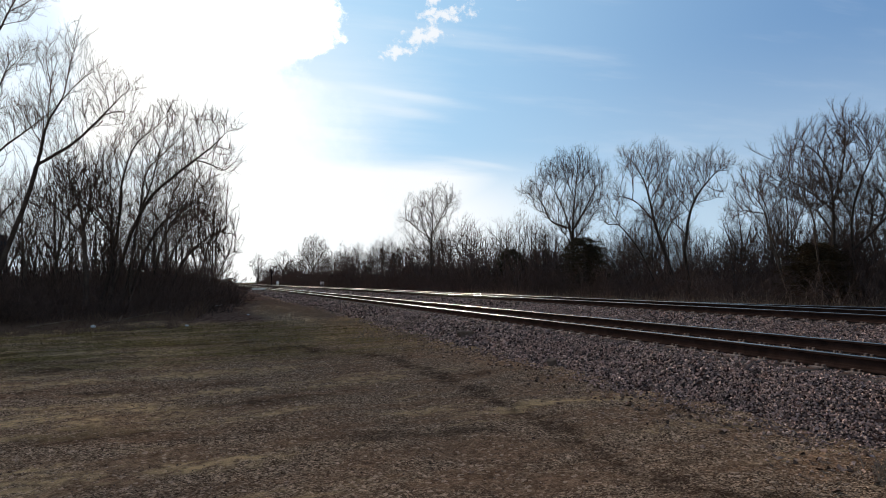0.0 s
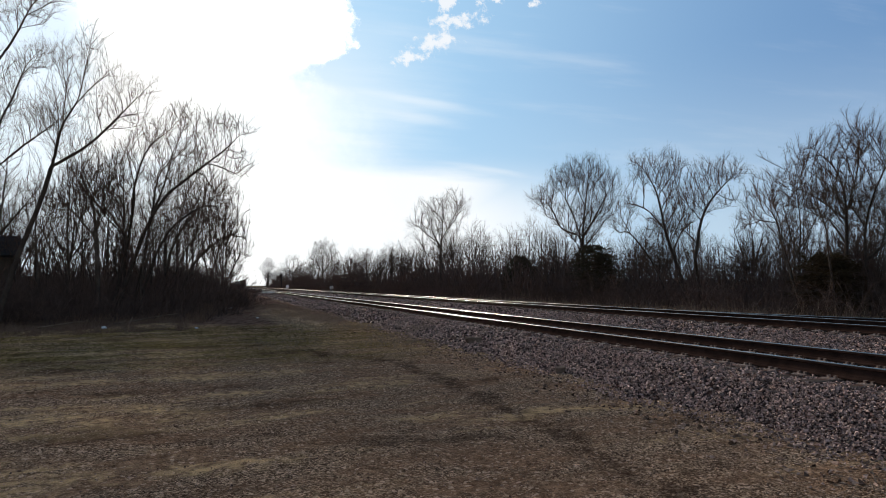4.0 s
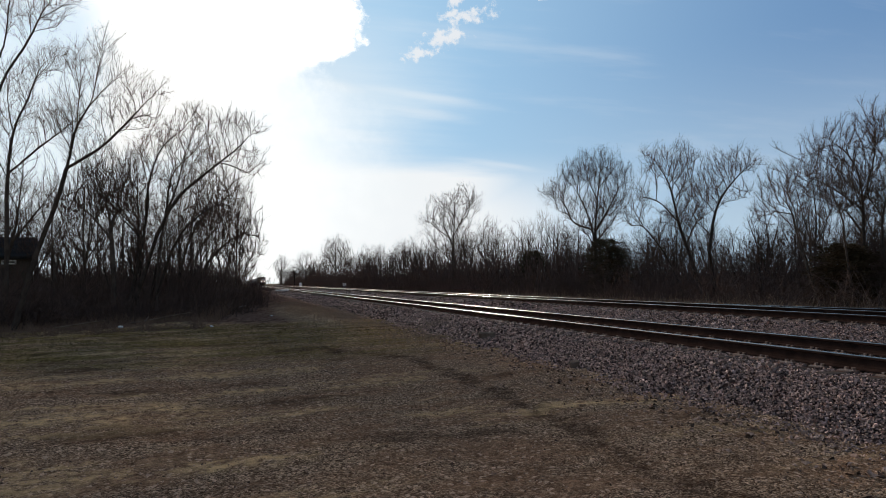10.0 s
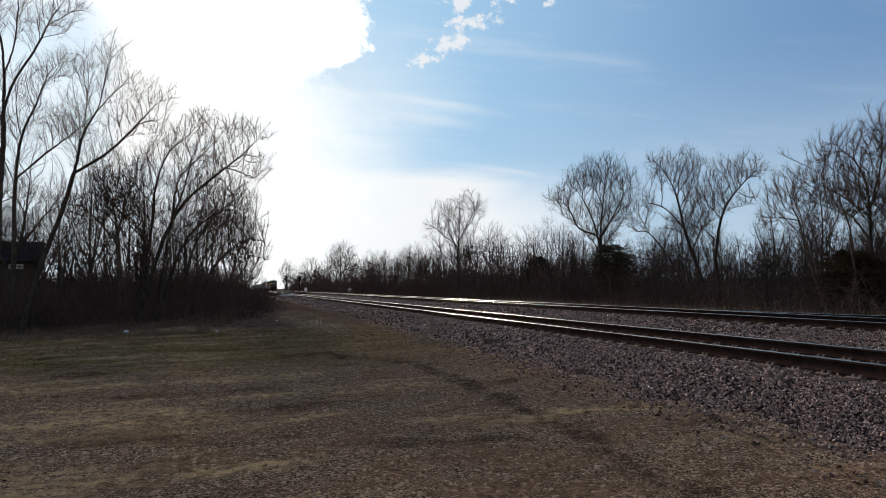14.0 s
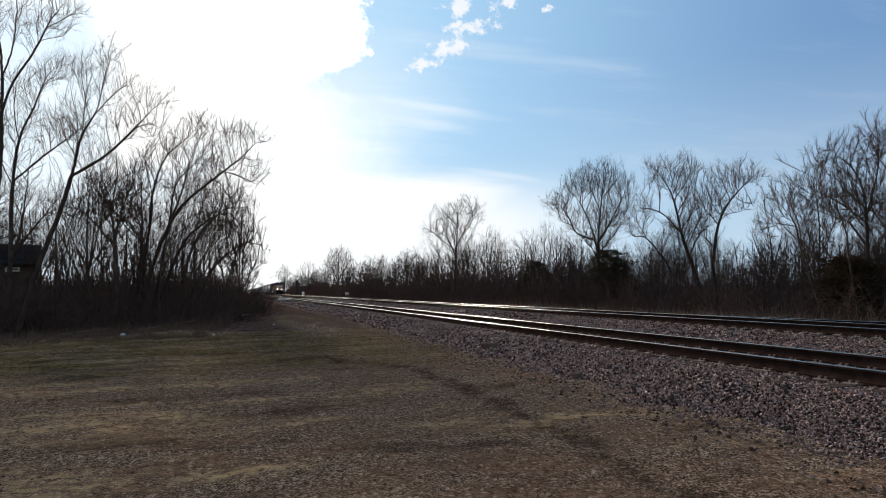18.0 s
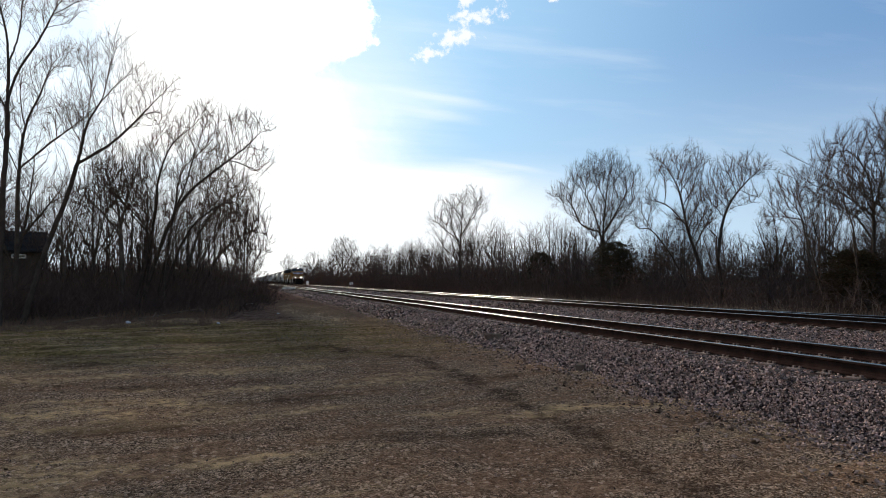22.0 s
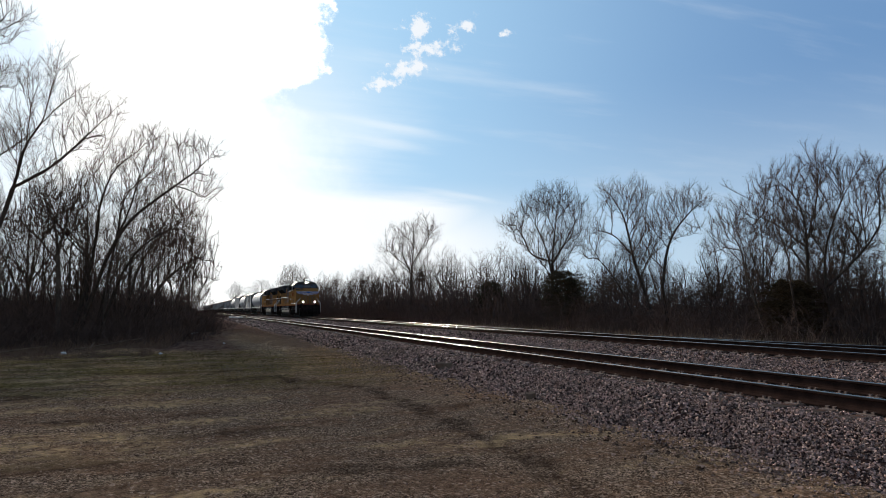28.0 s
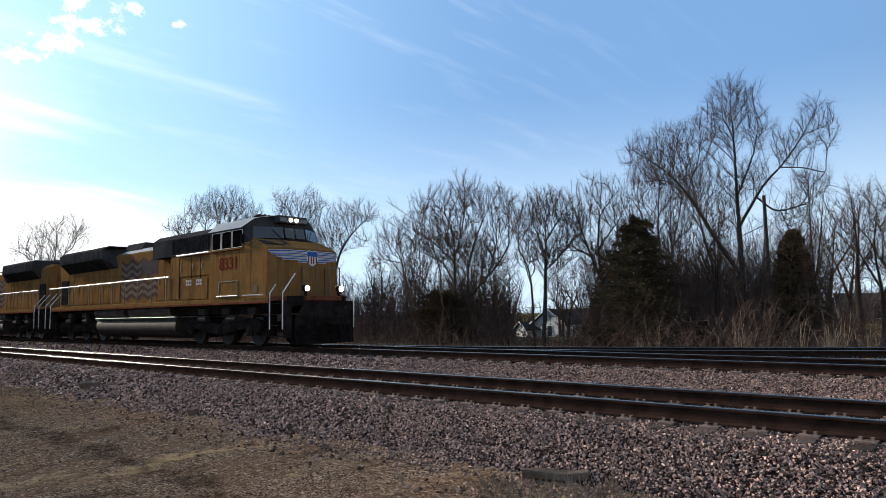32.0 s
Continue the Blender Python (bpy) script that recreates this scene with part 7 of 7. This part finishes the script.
def facing(az, dist, z, turn):
    x, y, _ = place(az, dist=dist, z=0)
    return pose(x, y, z, 0, 0, turn)


def buildings():
    # pale gabled house seen between the trees; its gable looks to the track
    house("small pale house with a dark gabled roof and one dark window", facing(59.4, 88, -2.6, -8), 10.0, 5.4, 2.7, 4.6, SIDING, ((2.5, 0.9, 0.9, 1.5, "side"), (2.0, 0.9, 1.0, 1.2, "front"), (5.0, 0.9, 1.0, 1.2, "front")), chimney=True)
    house("low pale outbuilding with a dark roof beside the gabled house", facing(56.2, 90, -2.6, -32), 5.0, 3.6, 2.0, 2.9, SIDING, ((3.0, 0.8, 1.0, 1.0, "front"),))
    house("white single-storey house with a dark hipped roof", facing(22.6, 92, -2.3, -28), 9.5, 7.0, 2.3, 4.1, SIDING, ((2.0, 0.8, 1.1, 1.1, "front"), (5.0, 0.8, 1.1, 1.1, "front"), (7.6, 0.2, 0.9, 1.9, "front")), hip=3.0)
    house("long grey flat-roofed building behind the trees", facing(34.6, 88, -2.4, -42), 15.0, 9.0, 3.6, 4.2, GREYSIDING, ((3.0, 1.0, 1.4, 1.2, "front"), (7.0, 1.0, 1.4, 1.2, "front"), (11.0, 1.0, 1.4, 1.2, "front")), flat=True)
    house("grey house beyond the weeds and lawn", facing(79.9, 118, -0.5, -76), 9.0, 7.0, 2.4, 4.2, GREYSIDING, ((2.0, 0.9, 1.1, 1.1, "front"), (5.0, 0.2, 1.0, 2.0, "front"), (8.0, 0.9, 1.1, 1.1, "front")))
    # behind the thicket by the yard
    house("long low grey building with a flat roof behind the thicket", facing(-14.8, 62, 0.0, 10), 12.0, 9.0, 2.1, 2.5, DARKSIDING, flat=True)
    # its two low white-framed slits stand in for daylight showing through the shed
    house("dim grey shed with an overhanging roof beside the yard", facing(-21.6, 44, 0.0, 14), 5.3, 7.0, 3.5, 4.7, DARKSIDING, ((2.1, 2.95, 0.8, 0.24, "front"), (4.3, 2.95, 0.7, 0.24, "front")))


buildings()


def utility_pole():
    t = thing("utility_pole", "weathered wooden utility pole among the trees", "utility pole", stand(75.4, reach_x=36))
    bm = bmesh.new()
    rod(bm, (0, 0, -0.3), (0.06, 0, 7.7), 0.115, 12, 0.085)
    part("pole", bm, POLEWOOD, t)
    bm = bmesh.new()
    box(bm, 0.12, 0.20, -0.05, 0.05, 6.9, 7.3, 0.01)
    rod(bm, (0.16, 0, 7.3), (0.16, 0, 7.44), 0.04, 8)
    part("wire_bracket", bm, BLACK, t)
    # service wire towards the houses
    x, y, z = place(75.4, reach_x=36)
    w = Tubes()
    a, b = Vector((x, y, z + 6.2)), Vector((70.0, 47.0, 2.2))
    pts = [a.lerp(b, k / 12) - Vector((0, 0, 1.2 * 4 * (k / 12) * (1 - k / 12))) for k in range(13)]
    w.limb(pts, [0.02] * 13, 4)
    tagged(new("service_wire", mesh("service_wire", w.v, w.f, BLACK)), "thin black service wire strung to the houses", "wire")


utility_pole()


def small_things():
    rng = random.Random(61)
    # pale board lying beside the track far off
    t = thing("pale_board", "bleached white board propped on two blocks beside the track", "board", pose(6.2, 97, 0.22, 0, 0, -14))
    bm = bmesh.new()
    box(bm, -0.9, 0.9, -0.14, 0.14, 0.22, 0.42, 0.02)
    part("plank", bm, PLANKWHITE, t)
    for x in (-0.8, 0.7):
        bm = bmesh.new()
        box(bm, x - 0.12, x + 0.12, -0.12, 0.12, -0.12, 0.225, 0.015)
        part("block", bm, OLDWOOD, t)
    # relay cabinets and a dark signal mast far down the line
    for az, d, w, h in ((5.2, 240, 0.8, 1.1), (8.9, 185, 0.9, 0.8)):
        x, y, _ = place(az, dist=d)
        t = thing("relay_cabinet", "white metal relay cabinet far down the line", "cabinet", pose(x, y, -0.15))
        bm = bmesh.new()
        box(bm, -w / 2, w / 2, -0.5, 0.5, 0.5, 0.5 + h, 0.04)
        part("body", bm, TRIM, t)
        bm = bmesh.new()
        box(bm, -w / 2 + 0.1, w / 2 - 0.1, -0.53, -0.5, 0.6, 0.4 + h, 0.02)
        part("door", bm, TRIM, t)
        bm = bmesh.new()
        box(bm, -w / 2 + 0.1, w / 2 - 0.1, -0.4, 0.4, -0.2, 0.505)
        part("plinth", bm, GREYSIDING, t)
    x, y, _ = place(4.7, dist=236)
    t = thing("signal_mast", "dark signal mast with a square hood down the line", "signal", pose(x, y, -0.3))
    bm = bmesh.new()
    rod(bm, (0, 0, -0.2), (0, 0, 5.9), 0.11, 10)
    part("mast", bm, BLACK, t)
    bm = bmesh.new()
    box(bm, -0.38, 0.38, -0.12, 0.12, 4.3, 5.7, 0.03)
    head = part("signal_head", bm, BLACK, t)
    for z in (4.6, 5.0, 5.4):
        bm = bmesh.new()
        rod(bm, (0, -0.12, z), (0, -0.32, z), 0.16, 12)
        part("visor", bm, BLACK, head)
    # timber butts and stones at the toe of the ballast
    for x, y, z, l, w, h, turn, label in ((5.58, 3.46, 0.02, 0.62, 0.16, 0.08, -59, "rotting dark timber butt at the foot of the ballast"), (6.07, 15.7, 0.08, 0.42, 0.2, 0.16, -30, "dark broken timber on the ballast slope"), (5.75, 10.6, 0.0, 0.5, 0.16, 0.1, 60, "dark piece of old tie at the foot of the ballast")):
        bm = bmesh.new()
        box(bm, -l / 2, l / 2, -w / 2, w / 2, 0, h, 0.02)
        bmesh.ops.subdivide_edges(bm, edges=bm.edges[:], cuts=2, use_grid_fill=True)
        for v in bm.verts:
            v.co += Vector((noise.noise(v.co * 7), noise.noise(v.co * 7 + Vector((5, 0, 0))), noise.noise(v.co * 7 + Vector((0, 9, 0))))) * 0.03
        me = bpy.data.meshes.new("timber_butt")
        bm.to_mesh(me)
        bm.free()
        me.materials.append(OLDWOOD)
        ob = new("timber_butt", me)
        ob.matrix_world = pose(x, y, z, rng.uniform(-8, 8), rng.uniform(-8, 8), turn)
        tagged(ob, label, "timber")
    # litter by the thicket
    for x, y, s, label in ((-0.92, 26.65, 0.07, "scrap of white plastic litter on the grass"), (-4.2, 27.6, 0.10, "crumpled pale plastic bag by the brush"), (1.6, 33.0, 0.06, "scrap of white litter near the brush")):
        bm = bmesh.new()
        bmesh.ops.create_icosphere(bm, subdivisions=2, radius=s)
        for v in bm.verts:
            v.co = Vector((v.co.x, v.co.y, v.co.z * 0.55)) * (1 + 0.5 * noise.noise(v.co * 14))
        me = bpy.data.meshes.new("litter_scrap")
        bm.to_mesh(me)
        bm.free()
        me.materials.append(LITTER)
        ob = new("litter_scrap", me)
        ob.location = (x, y, height(x, y) + s * 0.35)
        tagged(ob, label, "litter")
    # fallen branches and a pale plank at the edge of the brush
    for i, (x, y, l, turn, mat, label) in enumerate(((-3.4, 28.6, 0.35, 70, OLDWOOD, "short grey stick leaning in the brush"), (-2.9, 29.4, 2.4, 5, OLDWOOD, "fallen grey branch at the edge of the brush"), (0.2, 43.0, 0.8, 4, PLANKWHITE, "pale weathered plank lying in the brush"), (-5.6, 27.8, 1.8, -12, OLDWOOD, "fallen grey branch in the dead grass"))):
        tb = Tubes()
        pts, _ = wander(rng, Vector((-l / 2, 0, 0.1)), Vector((1, 0, 0.15 if i else 0.7)), l, 4, 0.06, 0)
        tb.limb(pts, [0.035, 0.03, 0.028, 0.024, 0.016], 6)
        ob = new("fallen_branch" if mat is OLDWOOD else "pale_stake", mesh("fallen_branch", tb.v, tb.f, mat))
        ob.matrix_world = pose(x, y, height(x, y), 0, 0, turn)
        tagged(ob, label, "branch" if mat is OLDWOOD else "stake")
    # pale saplings standing in the weeds
    for i in range(18):
        az = rng.choice((66, 70, 73.2, 75.5, 77.4, 79.4, 80.0, 81.6)) + rng.uniform(-0.7, 0.7)
        x, y, z = place(az, reach_x=rng.uniform(22.5, 26))
        t = thing("sapling", "pale leafless sapling standing in the dead weeds", "sapling", pose(x, y, z), "saplings in the weeds")
        tall = rng.uniform(1.0, 2.4)
        for k in range(rng.randint(3, 6)):
            tb = Tubes()
            pts, d = wander(rng, Vector((rng.gauss(0, 0.04), rng.gauss(0, 0.04), -0.05)), Vector((rng.gauss(0, 0.30), rng.gauss(0, 0.30), 1)), tall * rng.uniform(0.6, 1.0), 5, 0.06, 0.16)
            tb.limb(pts, [0.013, 0.011, 0.009, 0.007, 0.005, 0.002], 4)
            for q in (1, 2, 3, 4):
                e = (branch_off(rng, (pts[q + 1] - pts[q]).normalized(), 0.45) + Vector((0, 0, 0.3))).normalized()
                tb.limb([pts[q], pts[q] + e * rng.uniform(0.2, 0.45)], [0.006, 0.002], 3)
            tb.object("stem", REED, t)


small_things()

def motions():
    ts = [0.0, 0.1] + [float(i) for i in range(1, 32)] + [31.9, 32.0]
    for ob, back, turn in MOVERS:
        walk(ob, [(t, pose(X_FAR, front(t) + back, Z_FAR, 0, 0, turn)) for t in ts])
    # wheels of the locomotives roll on the rails
    for axle, y, r in SPINNING:
        walk(axle, [(k / 30, pose(0, y, abs(r), math.degrees(SPEED * (k / 30) / r) % 360)) for k in range(0, 961)])


motions()
